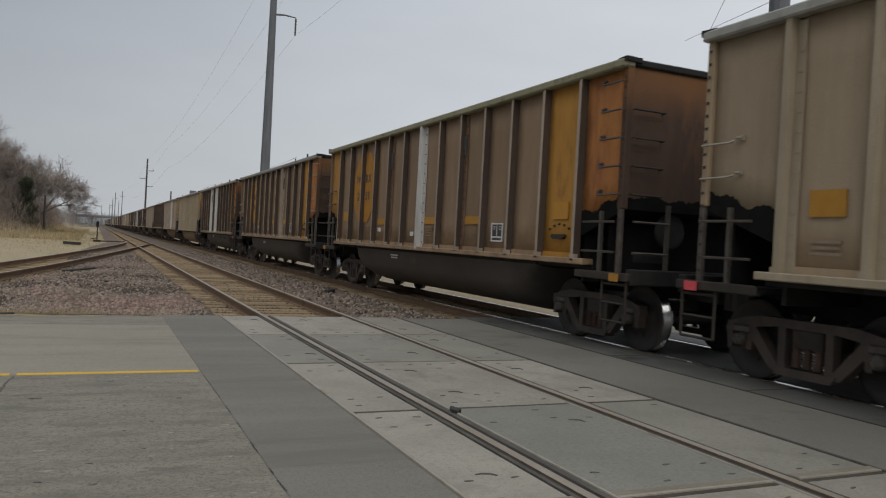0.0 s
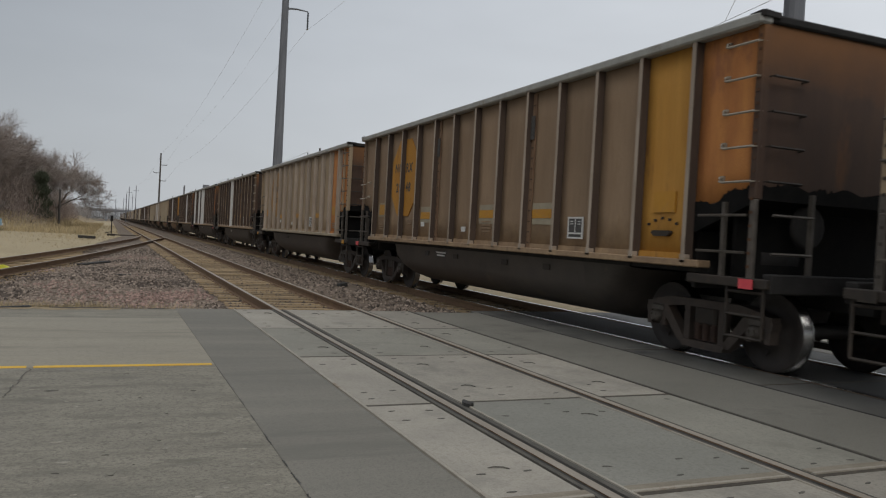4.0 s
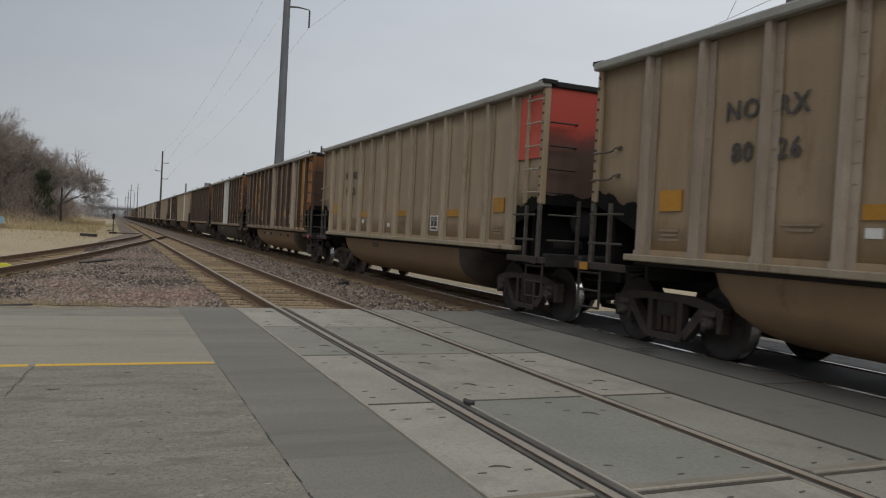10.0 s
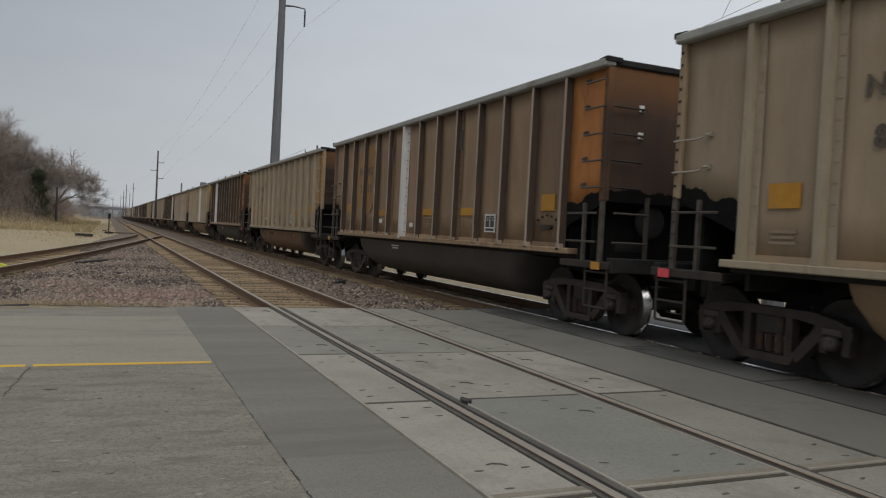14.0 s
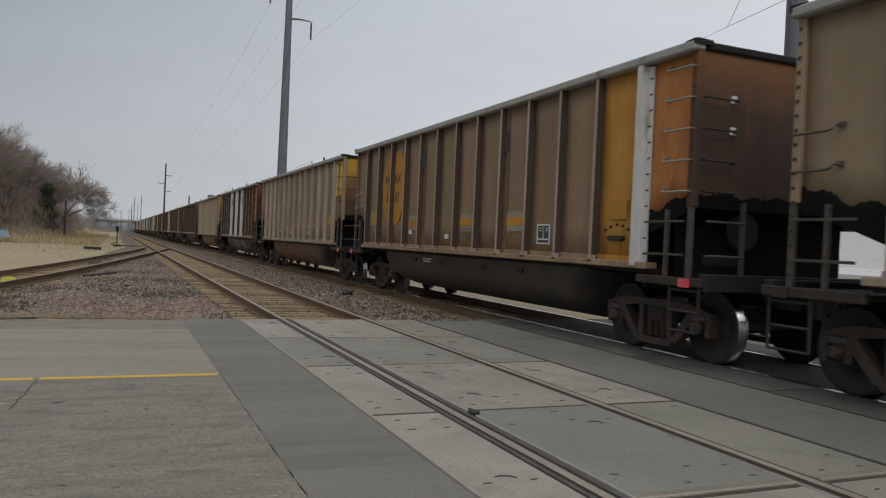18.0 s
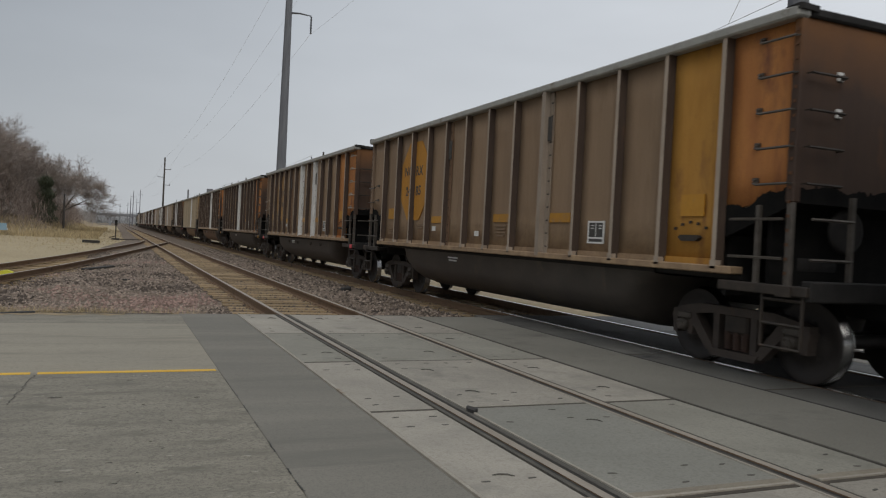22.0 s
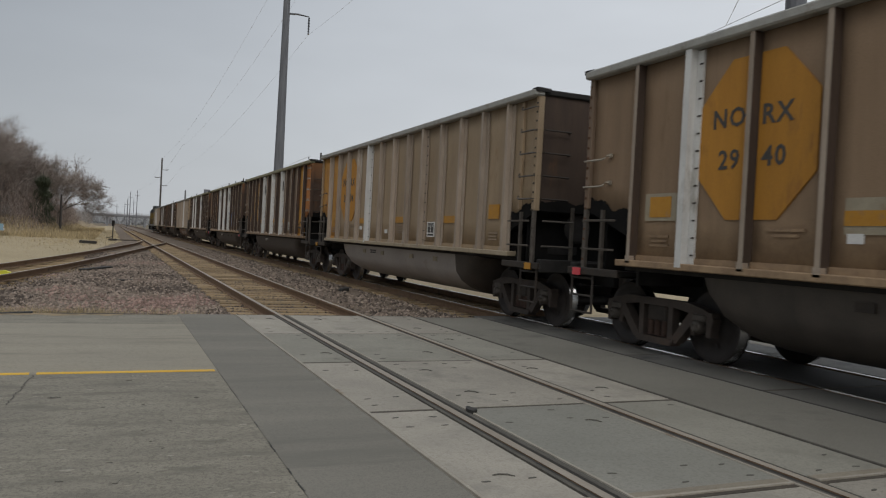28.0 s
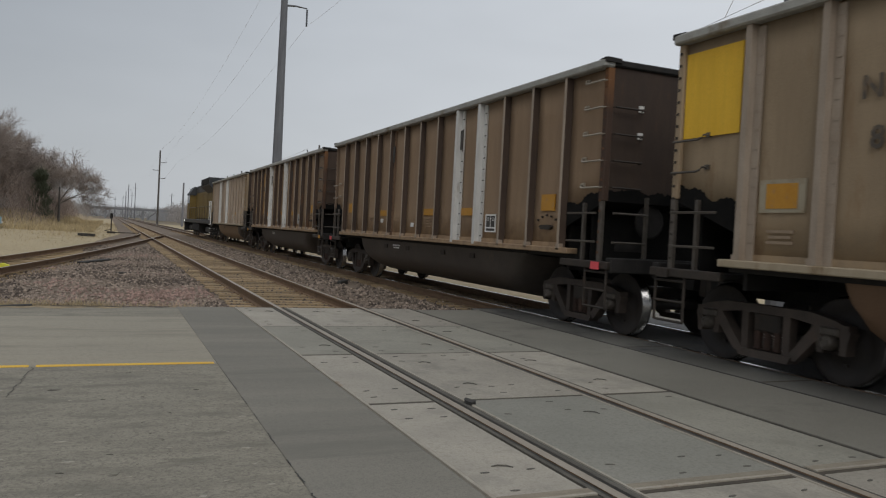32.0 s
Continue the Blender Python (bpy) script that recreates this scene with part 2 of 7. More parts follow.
M = {
    # railway cars
    "brown": material("weathered_brown_paint", (0.240, 0.159, 0.096), (0.292, 0.200, 0.125), 1.6, 0.68, stretch=STREAK, spots=(0.217, 0.139, 0.079), spot_amount=0.45, vary=0.09, dust=(0.410, 0.284, 0.166)),
    "umber": material("umber_brown_paint", (0.168, 0.116, 0.078), (0.212, 0.150, 0.104), 1.6, 0.68, stretch=STREAK, spots=(0.165, 0.103, 0.060), spot_amount=0.45, vary=0.07, dust=(0.31, 0.213, 0.125)),
    "clay": material("dusty_clay_brown_aluminium", (0.232, 0.161, 0.101), (0.284, 0.203, 0.131), 1.6, 0.66, stretch=STREAK, spots=(0.180, 0.112, 0.064), spot_amount=0.5, vary=0.06, dust=(0.33, 0.225, 0.132)),
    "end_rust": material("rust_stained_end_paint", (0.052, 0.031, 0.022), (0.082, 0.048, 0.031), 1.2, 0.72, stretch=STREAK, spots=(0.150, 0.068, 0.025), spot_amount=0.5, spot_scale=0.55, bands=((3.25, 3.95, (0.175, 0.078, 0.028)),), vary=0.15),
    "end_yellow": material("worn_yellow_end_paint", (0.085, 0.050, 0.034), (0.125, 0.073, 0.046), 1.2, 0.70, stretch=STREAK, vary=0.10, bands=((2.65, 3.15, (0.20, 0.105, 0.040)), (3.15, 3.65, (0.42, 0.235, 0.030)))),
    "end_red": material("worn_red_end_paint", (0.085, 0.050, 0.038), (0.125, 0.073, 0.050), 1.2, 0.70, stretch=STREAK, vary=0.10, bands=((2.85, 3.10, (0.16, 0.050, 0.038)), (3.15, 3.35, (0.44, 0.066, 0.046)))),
    "strip_rust": material("rusty_splice_strip", (0.150, 0.088, 0.052), (0.215, 0.135, 0.082), 4.0, 0.7, stretch=STREAK, spots=(0.095, 0.055, 0.036), spot_amount=0.5, vary=0.10),
    "dark_brown": material("dark_brown_paint", (0.177, 0.116, 0.072), (0.228, 0.155, 0.098), 1.6, 0.68, stretch=STREAK, spots=(0.139, 0.081, 0.047), spot_amount=0.45, vary=0.09, dust=(0.307, 0.209, 0.121)),
    "tan": material("dusty_tan_aluminium", (0.302, 0.229, 0.152), (0.364, 0.281, 0.190), 1.6, 0.62, stretch=STREAK, spots=(0.286, 0.195, 0.114), spot_amount=0.45, vary=0.07, dust=(0.392, 0.273, 0.161)),
    "drab": material("dusty_brown_aluminium", (0.282, 0.206, 0.129), (0.345, 0.259, 0.166), 1.6, 0.64, stretch=STREAK, spots=(0.241, 0.158, 0.089), spot_amount=0.5, vary=0.08, dust=(0.386, 0.270, 0.154)),
    "ochre": material("faded_ochre_paint", (0.424, 0.202, 0.034), (0.505, 0.258, 0.053), 2.5, 0.65, stretch=STREAK, spots=(0.242, 0.108, 0.034), spot_amount=0.55, vary=0.08),
    "rust_orange": material("rusty_orange_paint", (0.378, 0.142, 0.045), (0.529, 0.228, 0.065), 2.5, 0.70, stretch=STREAK, spots=(0.214, 0.085, 0.043), spot_amount=0.6, vary=0.10),
    "yellow": material("bright_yellow_paint", (0.682, 0.399, 0.025), (0.748, 0.456, 0.042), 3.0, 0.6, stretch=STREAK, spots=(0.440, 0.237, 0.042), spot_amount=0.35, vary=0.06),
    "red": material("faded_red_paint", (0.50, 0.075, 0.05), (0.58, 0.12, 0.08), 3.0, 0.6, stretch=STREAK, spots=(0.30, 0.06, 0.045), spot_amount=0.4, vary=0.06),
    "chord": material("weathered_aluminium_chord", (0.300, 0.293, 0.265), (0.395, 0.386, 0.352), 4.0, 0.55, 0.25, spots=(0.170, 0.136, 0.092), spot_amount=0.5),
    "chord_yellow": material("lichen_stained_chord", (0.218, 0.208, 0.127), (0.291, 0.275, 0.176), 4.0, 0.6, 0.1, spots=(0.162, 0.133, 0.078), spot_amount=0.5),
    "galvanised": material("bright_galvanised_post", (0.560, 0.550, 0.525), (0.670, 0.662, 0.635), 5.0, 0.45, 0.15, stretch=STREAK, spots=(0.306, 0.279, 0.234), spot_amount=0.4),
    "black_tub": material("black_tub_paint", (0.054, 0.046, 0.040), (0.096, 0.080, 0.067), 1.6, 0.55, spots=(0.115, 0.088, 0.063), spot_amount=0.45),
    "tan_tub": material("dusty_tan_tub", (0.236, 0.152, 0.085), (0.298, 0.196, 0.112), 1.4, 0.55, spots=(0.151, 0.083, 0.043), spot_amount=0.45),
    "brown_tub": material("rust_brown_tub", (0.166, 0.095, 0.056), (0.235, 0.144, 0.085), 1.4, 0.58, spots=(0.107, 0.055, 0.033), spot_amount=0.5),
    "grey_tub": material("grey_aluminium_tub", (0.33, 0.30, 0.27), (0.42, 0.385, 0.35), 1.4, 0.5, 0.15, spots=(0.22, 0.18, 0.14), spot_amount=0.4),
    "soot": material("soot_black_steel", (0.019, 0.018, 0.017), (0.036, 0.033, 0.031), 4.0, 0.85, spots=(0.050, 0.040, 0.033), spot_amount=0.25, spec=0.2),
    # coal soot patches; on slope sheets and blinds this black paints in the void's shade
    "soot_stain": material("matt_soot_shade_black", (0.007, 0.007, 0.007), (0.014, 0.013, 0.012), 5.0, 0.95, spots=(0.022, 0.018, 0.015), spot_amount=0.3, spec=0.1),
    "cast": material("greasy_cast_steel", (0.031, 0.026, 0.022), (0.058, 0.045, 0.035), 6.0, 0.6, 0.2, spots=(0.093, 0.049, 0.028), spot_amount=0.4),
    "truck_iron": material("dusty_cast_iron", (0.048, 0.038, 0.032), (0.082, 0.064, 0.053), 4.0, 0.75, spots=(0.085, 0.055, 0.038), spot_amount=0.5, vary=0.25),
    "spring_rust": material("rusty_spring_steel", (0.060, 0.036, 0.028), (0.095, 0.058, 0.043), 8.0, 0.75, vary=0.2),
    "wheel": material("dark_wheel_steel", (0.026, 0.022, 0.020), (0.042, 0.034, 0.030), 6.0, 0.62, 0.0, spots=(0.062, 0.037, 0.025), spot_amount=0.3),
    "tread": material("polished_tread_steel", (0.315, 0.309, 0.302), (0.391, 0.384, 0.378), 20.0, 0.22, 1.0, bump=0.05),
    "rod": material("worn_grab_iron", (0.072, 0.062, 0.052), (0.124, 0.107, 0.091), 9.0, 0.5, 0.3),
    "rod_light": material("bare_grab_iron", (0.300, 0.262, 0.205), (0.390, 0.345, 0.280), 9.0, 0.45, 0.3),
    "mark": material("black_stencil_paint", (0.050, 0.048, 0.046), (0.091, 0.084, 0.076), 14.0, 0.7),
    "worn_mark": material("half_worn_stencil_paint", (0.080, 0.066, 0.053), (0.125, 0.104, 0.082), 9.0, 0.7, spots=(0.21, 0.145, 0.085), spot_amount=0.62, spot_scale=9.0),
    "faint_mark": material("faded_stencil_paint", (0.230, 0.169, 0.115), (0.297, 0.223, 0.155), 9.0, 0.7),
    "white_mark": material("white_stencil_paint", (0.60, 0.59, 0.56), (0.72, 0.71, 0.68), 14.0, 0.6),
    "amber": material("amber_reflective_sheet", (0.420, 0.195, 0.020), (0.470, 0.235, 0.030), 9.0, 0.5, vary=0.12, spots=(0.33, 0.185, 0.075), spot_amount=0.55, spot_scale=7.0),
    "pale_patch": material("pale_primer_patch", (0.285, 0.245, 0.175), (0.350, 0.305, 0.220), 5.0, 0.7, spots=(0.24, 0.18, 0.115), spot_amount=0.6, spot_scale=4.0),
    "red_lamp": material("red_reflector", (0.62, 0.06, 0.08), (0.70, 0.10, 0.11), 9.0, 0.35),
    "logo": material("ochre_octagon_paint", (0.412, 0.186, 0.024), (0.477, 0.224, 0.031), 3.0, 0.65, stretch=STREAK, spots=(0.247, 0.109, 0.031), spot_amount=0.5),
    "logo_dim": material("dull_octagon_paint", (0.275, 0.158, 0.062), (0.350, 0.196, 0.066), 3.0, 0.7, stretch=STREAK, spots=(0.195, 0.128, 0.078), spot_amount=0.75, spot_scale=2.2),
    "spray_white": material("white_spray_paint", (0.52, 0.52, 0.50), (0.66, 0.66, 0.64), 8.0, 0.55),
    "spray_pale": material("faint_white_spray_paint", (0.36, 0.325, 0.28), (0.47, 0.435, 0.39), 8.0, 0.6, spots=(0.322, 0.253, 0.196), spot_amount=0.6, spot_scale=5.0),
    "rust_dark": material("sooty_rust_paint", (0.085, 0.038, 0.018), (0.120, 0.056, 0.026), 2.5, 0.72, stretch=STREAK, spots=(0.050, 0.031, 0.021), spot_amount=0.6, vary=0.12),
    "spray_blue": material("blue_spray_paint", (0.045, 0.085, 0.24), (0.07, 0.14, 0.33), 8.0, 0.5),
    "spray_teal": material("teal_spray_paint", (0.08, 0.15, 0.18), (0.11, 0.20, 0.23), 8.0, 0.55),
    "spray_black": material("dark_spray_paint", (0.030, 0.028, 0.030), (0.05, 0.046, 0.046), 8.0, 0.55),
    "end_dark": material("sooty_end_dark_flank_paint", (0.046, 0.030, 0.022), (0.073, 0.048, 0.033), 2.0, 0.72, stretch=STREAK, spots=(0.104, 0.053, 0.027), spot_amount=0.45, vary=0.12),
    "post_worn": material("worn_brown_post", (0.290, 0.228, 0.172), (0.405, 0.335, 0.265), 2.6, 0.55, 0.05, stretch=STREAK, spots=(0.46, 0.42, 0.36), spot_amount=0.38, spot_scale=0.9, vary=0.14),
    "post_tan": material("worn_tan_post", (0.310, 0.252, 0.172), (0.395, 0.328, 0.235), 3.0, 0.58, 0.1, stretch=STREAK, spots=(0.195, 0.136, 0.076), spot_amount=0.5, vary=0.10),
    # locomotive
    "loco_yellow": material("locomotive_yellow", (0.150, 0.100, 0.026), (0.190, 0.130, 0.036), 2.0, 0.5, spots=(0.120, 0.075, 0.030), spot_amount=0.4),
    "loco_grey": material("locomotive_grey", (0.038, 0.041, 0.043), (0.058, 0.059, 0.062), 2.0, 0.5),
    # ground
    "concrete": material("worn_road_concrete", (0.232, 0.213, 0.171), (0.330, 0.302, 0.241), 2.6, 0.85, bump=0.55, fine=70, stretch=(0.5, 1.4, 1), spots=(0.178, 0.163, 0.131), spot_amount=0.66, spot_scale=3.4, vary=0.03),
    "apron": material("smoothed_road_concrete", (0.297, 0.270, 0.215), (0.353, 0.319, 0.252), 1.2, 0.85, bump=0.4, fine=60, stretch=(0.35, 1.6, 1), spots=(0.241, 0.221, 0.176), spot_amount=0.6, spot_scale=1.6, vary=0.02),
    "panel_green": material("greenish_crossing_concrete", (0.243, 0.238, 0.204), (0.303, 0.292, 0.251), 1.3, 0.78, bump=0.3, fine=60, spots=(0.209, 0.204, 0.176), spot_amount=0.5, spot_scale=0.8, vary=0.04),
    "panel_grey": material("grey_crossing_concrete", (0.268, 0.256, 0.213), (0.337, 0.319, 0.267), 1.3, 0.82, bump=0.35, fine=60, spots=(0.214, 0.207, 0.173), spot_amount=0.6, spot_scale=0.9, vary=0.05),
    "panel": material("precast_crossing_concrete", (0.324, 0.298, 0.251), (0.419, 0.384, 0.323), 1.3, 0.82, bump=0.35, fine=60, spots=(0.244, 0.230, 0.195), spot_amount=0.6, spot_scale=0.9, vary=0.10),
    "asphalt": material("smooth_grey_asphalt", (0.196, 0.184, 0.156), (0.268, 0.250, 0.210), 1.1, 0.86, bump=0.35, fine=120, stretch=(0.22, 1.5, 1), spots=(0.178, 0.168, 0.142), spot_amount=0.5, spot_scale=0.9, vary=0.02),
    "asphalt_mid": material("dusty_grey_asphalt", (0.192, 0.181, 0.152), (0.250, 0.237, 0.200), 0.8, 0.80, bump=0.4, fine=110, stretch=(0.6, 0.8, 1), spots=(0.140, 0.131, 0.111), spot_amount=0.55, spot_scale=0.7, vary=0.05),
    "asphalt_oily": material("oil_soaked_panel", (0.112, 0.108, 0.097), (0.180, 0.171, 0.152), 1.0, 0.62, bump=0.3, fine=100, spots=(0.050, 0.049, 0.047), spot_amount=0.6, spot_scale=1.2, vary=0.10),
    # oil-dark asphalt, darkened further to paint in the shade under the train
    "asphalt_dark": material("oily_shaded_asphalt", (0.058, 0.056, 0.053), (0.092, 0.087, 0.079), 1.0, 0.80, bump=0.5, fine=100, spots=(0.038, 0.037, 0.037), spot_amount=0.6, spot_scale=1.0, vary=0.08),
    "rubber": material("dusty_flangeway_rubber", (0.085, 0.079, 0.068), (0.150, 0.140, 0.120), 9.0, 0.85, stretch=(1, 0.25, 1), spots=(0.215, 0.192, 0.155), spot_amount=0.45),
    "groove": material("dirty_flangeway_groove", (0.028, 0.026, 0.023), (0.060, 0.054, 0.046), 7.0, 0.9, spots=(0.10, 0.085, 0.066), spot_amount=0.35),
    "rust_edge": material("dusty_edge_angle", (0.34, 0.305, 0.25), (0.44, 0.40, 0.335), 7.0, 0.75, 0.1, spots=(0.25, 0.18, 0.12), spot_amount=0.45),
    "line": material("worn_yellow_line", (0.728, 0.423, 0.040), (0.765, 0.494, 0.069), 3.0, 0.7, spots=(0.428, 0.317, 0.129), spot_amount=0.45, spot_scale=9.0),
    "tar": material("black_joint_tar", (0.028, 0.027, 0.025), (0.06, 0.057, 0.052), 12.0, 0.7),
    "crack_dirt": material("dirty_crack_filling", (0.085, 0.078, 0.066), (0.135, 0.125, 0.105), 9.0, 0.9),
    "joint_dirt": material("brown_joint_dirt", (0.235, 0.200, 0.152), (0.310, 0.272, 0.213), 5.0, 0.9, stretch=(0.6, 2.0, 1), spots=(0.31, 0.285, 0.235), spot_amount=0.6, spot_scale=3.0),
    "rust_joint": material("rusty_joint_grout", (0.071, 0.062, 0.050), (0.112, 0.096, 0.074), 8.0, 0.85),
    "rail_side": material("rusty_rail_web", (0.150, 0.090, 0.052), (0.215, 0.140, 0.085), 8.0, 0.8, 0.1, spots=(0.063, 0.042, 0.030), spot_amount=0.5),
    "rail_head": material("dull_rail_head", (0.330, 0.285, 0.228), (0.425, 0.375, 0.312), 6.0, 0.52, 0.1, bump=0.05, stretch=(1, 0.2, 1), spots=(0.210, 0.170, 0.130), spot_amount=0.35),
    "rail_bright": material("worn_bright_rail_head", (0.60, 0.595, 0.585), (0.70, 0.695, 0.685), 6.0, 0.26, 1.0, bump=0.05, stretch=(1, 0.3, 1), spots=(0.30, 0.28, 0.25), spot_amount=0.25),
    "tie": material("weathered_wood_tie", (0.275, 0.196, 0.110), (0.365, 0.272, 0.165), 6.0, 0.9, bump=0.6, stretch=(0.6, 5, 5), spots=(0.133, 0.095, 0.060), spot_amount=0.45, vary=0.25),
    "ballast_bed": material("ballast_bed", (0.165, 0.126, 0.094), (0.258, 0.202, 0.152), 2.0, 0.95, bump=1.0, fine=28, spots=(0.136, 0.103, 0.078), spot_amount=0.55, vary=0),
    "stone_grey": material("grey_ballast_stone", (0.232, 0.184, 0.147), (0.360, 0.290, 0.234), 9.0, 0.9, vary=0.38, islands=True),
    "stone_pink": material("pink_ballast_stone", (0.265, 0.180, 0.150), (0.375, 0.262, 0.218), 9.0, 0.9, vary=0.38, islands=True),
    "stone_dark": material("dark_ballast_stone", (0.078, 0.062, 0.051), (0.150, 0.119, 0.097), 9.0, 0.9, vary=0.38, islands=True),
    "lot": material("pale_gravel_lot", (0.405, 0.325, 0.200), (0.500, 0.410, 0.262), 0.12, 0.95, bump=0.6, fine=20, spots=(0.301, 0.245, 0.128), spot_amount=0.5, spot_scale=0.15, vary=0),
    "earth": material("dry_earth", (0.20, 0.16, 0.105), (0.27, 0.22, 0.15), 0.08, 0.95, bump=0.8, fine=6, spots=(0.16, 0.14, 0.08), spot_amount=0.5, spot_scale=0.05, vary=0),
    "bank": material("dry_grass_soil", (0.328, 0.252, 0.153), (0.404, 0.317, 0.197), 0.3, 0.95, bump=0.8, fine=8, spots=(0.230, 0.164, 0.104), spot_amount=0.6, spot_scale=0.2, vary=0),
    "grass": material("dry_grass_blade", (0.365, 0.287, 0.163), (0.485, 0.386, 0.225), 4.0, 0.9, bump=0, vary=0.4, islands=True),
    "bark": material("bare_grey_bark", (0.099, 0.084, 0.073), (0.174, 0.152, 0.130), 5.0, 0.9, vary=0.15),
    "twig": material("bare_brown_twig", (0.250, 0.205, 0.178), (0.375, 0.318, 0.280), 3.0, 0.9, vary=0.15),
    "thicket": material("reddish_thicket_twig", (0.205, 0.158, 0.132), (0.315, 0.253, 0.215), 2.0, 0.95, bump=0, vary=0.35, islands=True),
    "cedar": material("dark_cedar_green", (0.053, 0.063, 0.039), (0.097, 0.109, 0.066), 2.0, 0.95, bump=0, vary=0.35, islands=True),
    # distance haze is mixed into this pale treeline colour
    "far_haze": material("haze_tinted_treeline", (0.42, 0.42, 0.425), (0.48, 0.48, 0.485), 0.05, 1.0, bump=0, vary=0.06, islands=True),
    "steel_pole": material("weathering_steel_pole", (0.120, 0.124, 0.136), (0.175, 0.180, 0.194), 1.5, 0.6, 0.2, stretch=(2, 2, 0.3)),
    "wood_pole": material("weathered_wood_pole", (0.075, 0.066, 0.060), (0.109, 0.099, 0.090), 3.0, 0.9, stretch=(4, 4, 0.3)),
    "insulator": material("dark_insulator", (0.06, 0.065, 0.075), (0.09, 0.095, 0.105), 9.0, 0.4),
    "wire": material("aluminium_wire", (0.50, 0.51, 0.53), (0.58, 0.59, 0.61), 9.0, 0.5, 0.0, bump=0),
    # far bridge, scrub and poles: distance haze greyed into their colours
    "far_concrete": material("haze_tinted_concrete", (0.27, 0.272, 0.278), (0.32, 0.322, 0.33), 0.3, 0.9),
    "far_wood": material("haze_tinted_scrub", (0.286, 0.260, 0.244), (0.355, 0.328, 0.310), 0.4, 0.95, bump=0, vary=0.2, islands=True),
    "haze_pole": material("haze_tinted_pole", (0.17, 0.17, 0.182), (0.215, 0.215, 0.228), 1.0, 0.9),
    "white_paint": material("white_vehicle_paint", (0.70, 0.70, 0.69), (0.76, 0.76, 0.75), 2.0, 0.3),
    "blue_paint": material("pale_blue_vehicle_paint", (0.22, 0.34, 0.42), (0.27, 0.39, 0.47), 2.0, 0.35),
    "glass": material("dark_vehicle_glass", (0.03, 0.035, 0.04), (0.045, 0.05, 0.055), 2.0, 0.08, bump=0),
    "tyre": material("black_tyre_rubber", (0.018, 0.018, 0.018), (0.03, 0.03, 0.03), 9.0, 0.85),
    "signal_yellow": material("lime_yellow_paint", (0.62, 0.60, 0.05), (0.70, 0.66, 0.08), 4.0, 0.6),
    "bleached": material("bleached_brush_wood", (0.38, 0.36, 0.33), (0.50, 0.48, 0.44), 4.0, 0.9, vary=0.3, islands=True),
}


# ---------------------------------------------------------------- mesh helpers
def box(bm, x0, x1, y0, y1, z0, z1, bevel=0.0):
    v = [bm.verts.new((x, y, z)) for z in (z0, z1) for y in (y0, y1) for x in (x0, x1)]
    fs = [bm.faces.new([v[i] for i in q]) for q in ((0, 2, 3, 1), (4, 5, 7, 6), (0, 1, 5, 4), (2, 6, 7, 3), (0, 4, 6, 2), (1, 3, 7, 5))]
    if bevel:
        es = list({e for f in fs for e in f.edges})
        bmesh.ops.bevel(bm, geom=es, offset=bevel, segments=1, affect="EDGES", profile=0.7)
    return fs


def prism(bm, outline, axis, lo, hi):
    """An outline of (a, b) pairs carried along an axis: x takes (y, z), y takes (x, z), z takes (x, y)."""
    def at(a, b, c):
        return {"x": (c, a, b), "y": (a, c, b), "z": (a, b, c)}[axis]
    lower = [bm.verts.new(at(a, b, lo)) for a, b in outline]
    upper = [bm.verts.new(at(a, b, hi)) for a, b in outline]
    bm.faces.new(lower[::-1])
    bm.faces.new(upper)
    k = len(outline)
    for i in range(k):
        bm.faces.new((lower[i], lower[(i + 1) % k], upper[(i + 1) % k], upper[i]))


def tube(bm, points, r, sides=6, r_end=None):
    """A round bar along a line of points."""
    points = [Vector(p) for p in points]
    rings = []
    for i, p in enumerate(points):
        d = (points[min(i + 1, len(points) - 1)] - points[max(i - 1, 0)]).normalized()
        u = d.orthogonal().normalized()
        w = d.cross(u)
        rad = r if r_end is None else r + (r_end - r) * i / (len(points) - 1)
        rings.append([bm.verts.new(p + (u * math.cos(a) + w * math.sin(a)) * rad) for a in (2 * math.pi * j / sides for j in range(sides))])
    for a, b in zip(rings, rings[1:]):
        for j in range(sides):
            bm.faces.new((a[j], a[(j + 1) % sides], b[(j + 1) % sides], b[j]))
    bm.faces.new(rings[0][::-1])
    bm.faces.new(rings[-1])


def lathe(bm, profile, axis="x", centre=(0, 0, 0), sides=24, mats=None):
    """Turns a profile of (along, radius) pairs about an axis."""
    c = Vector(centre)
    rings = []
    for s, r in profile:
        ring = []
        for j in range(sides):
            a = 2 * math.pi * j / sides
            p, q = r * math.cos(a), r * math.sin(a)
            ring.append(bm.verts.new(c + Vector({"x": (s, p, q), "y": (p, s, q), "z": (p, q, s)}[axis])))
        rings.append(ring)
    for i, (a, b) in enumerate(zip(rings, rings[1:])):
        for j in range(sides):
            f = bm.faces.new((a[j], a[(j + 1) % sides], b[(j + 1) % sides], b[j]))
            f.smooth = True
            if mats:
                f.material_index = mats[i]
    bm.faces.new(rings[0][::-1])
    bm.faces.new(rings[-1])


def mesh_of(name, bm, *mats):
    bmesh.ops.recalc_face_normals(bm, faces=bm.faces)
    me = bpy.data.meshes.new(name)
    bm.to_mesh(me)
    bm.free()
    for m in mats:
        me.materials.append(m)
    return me


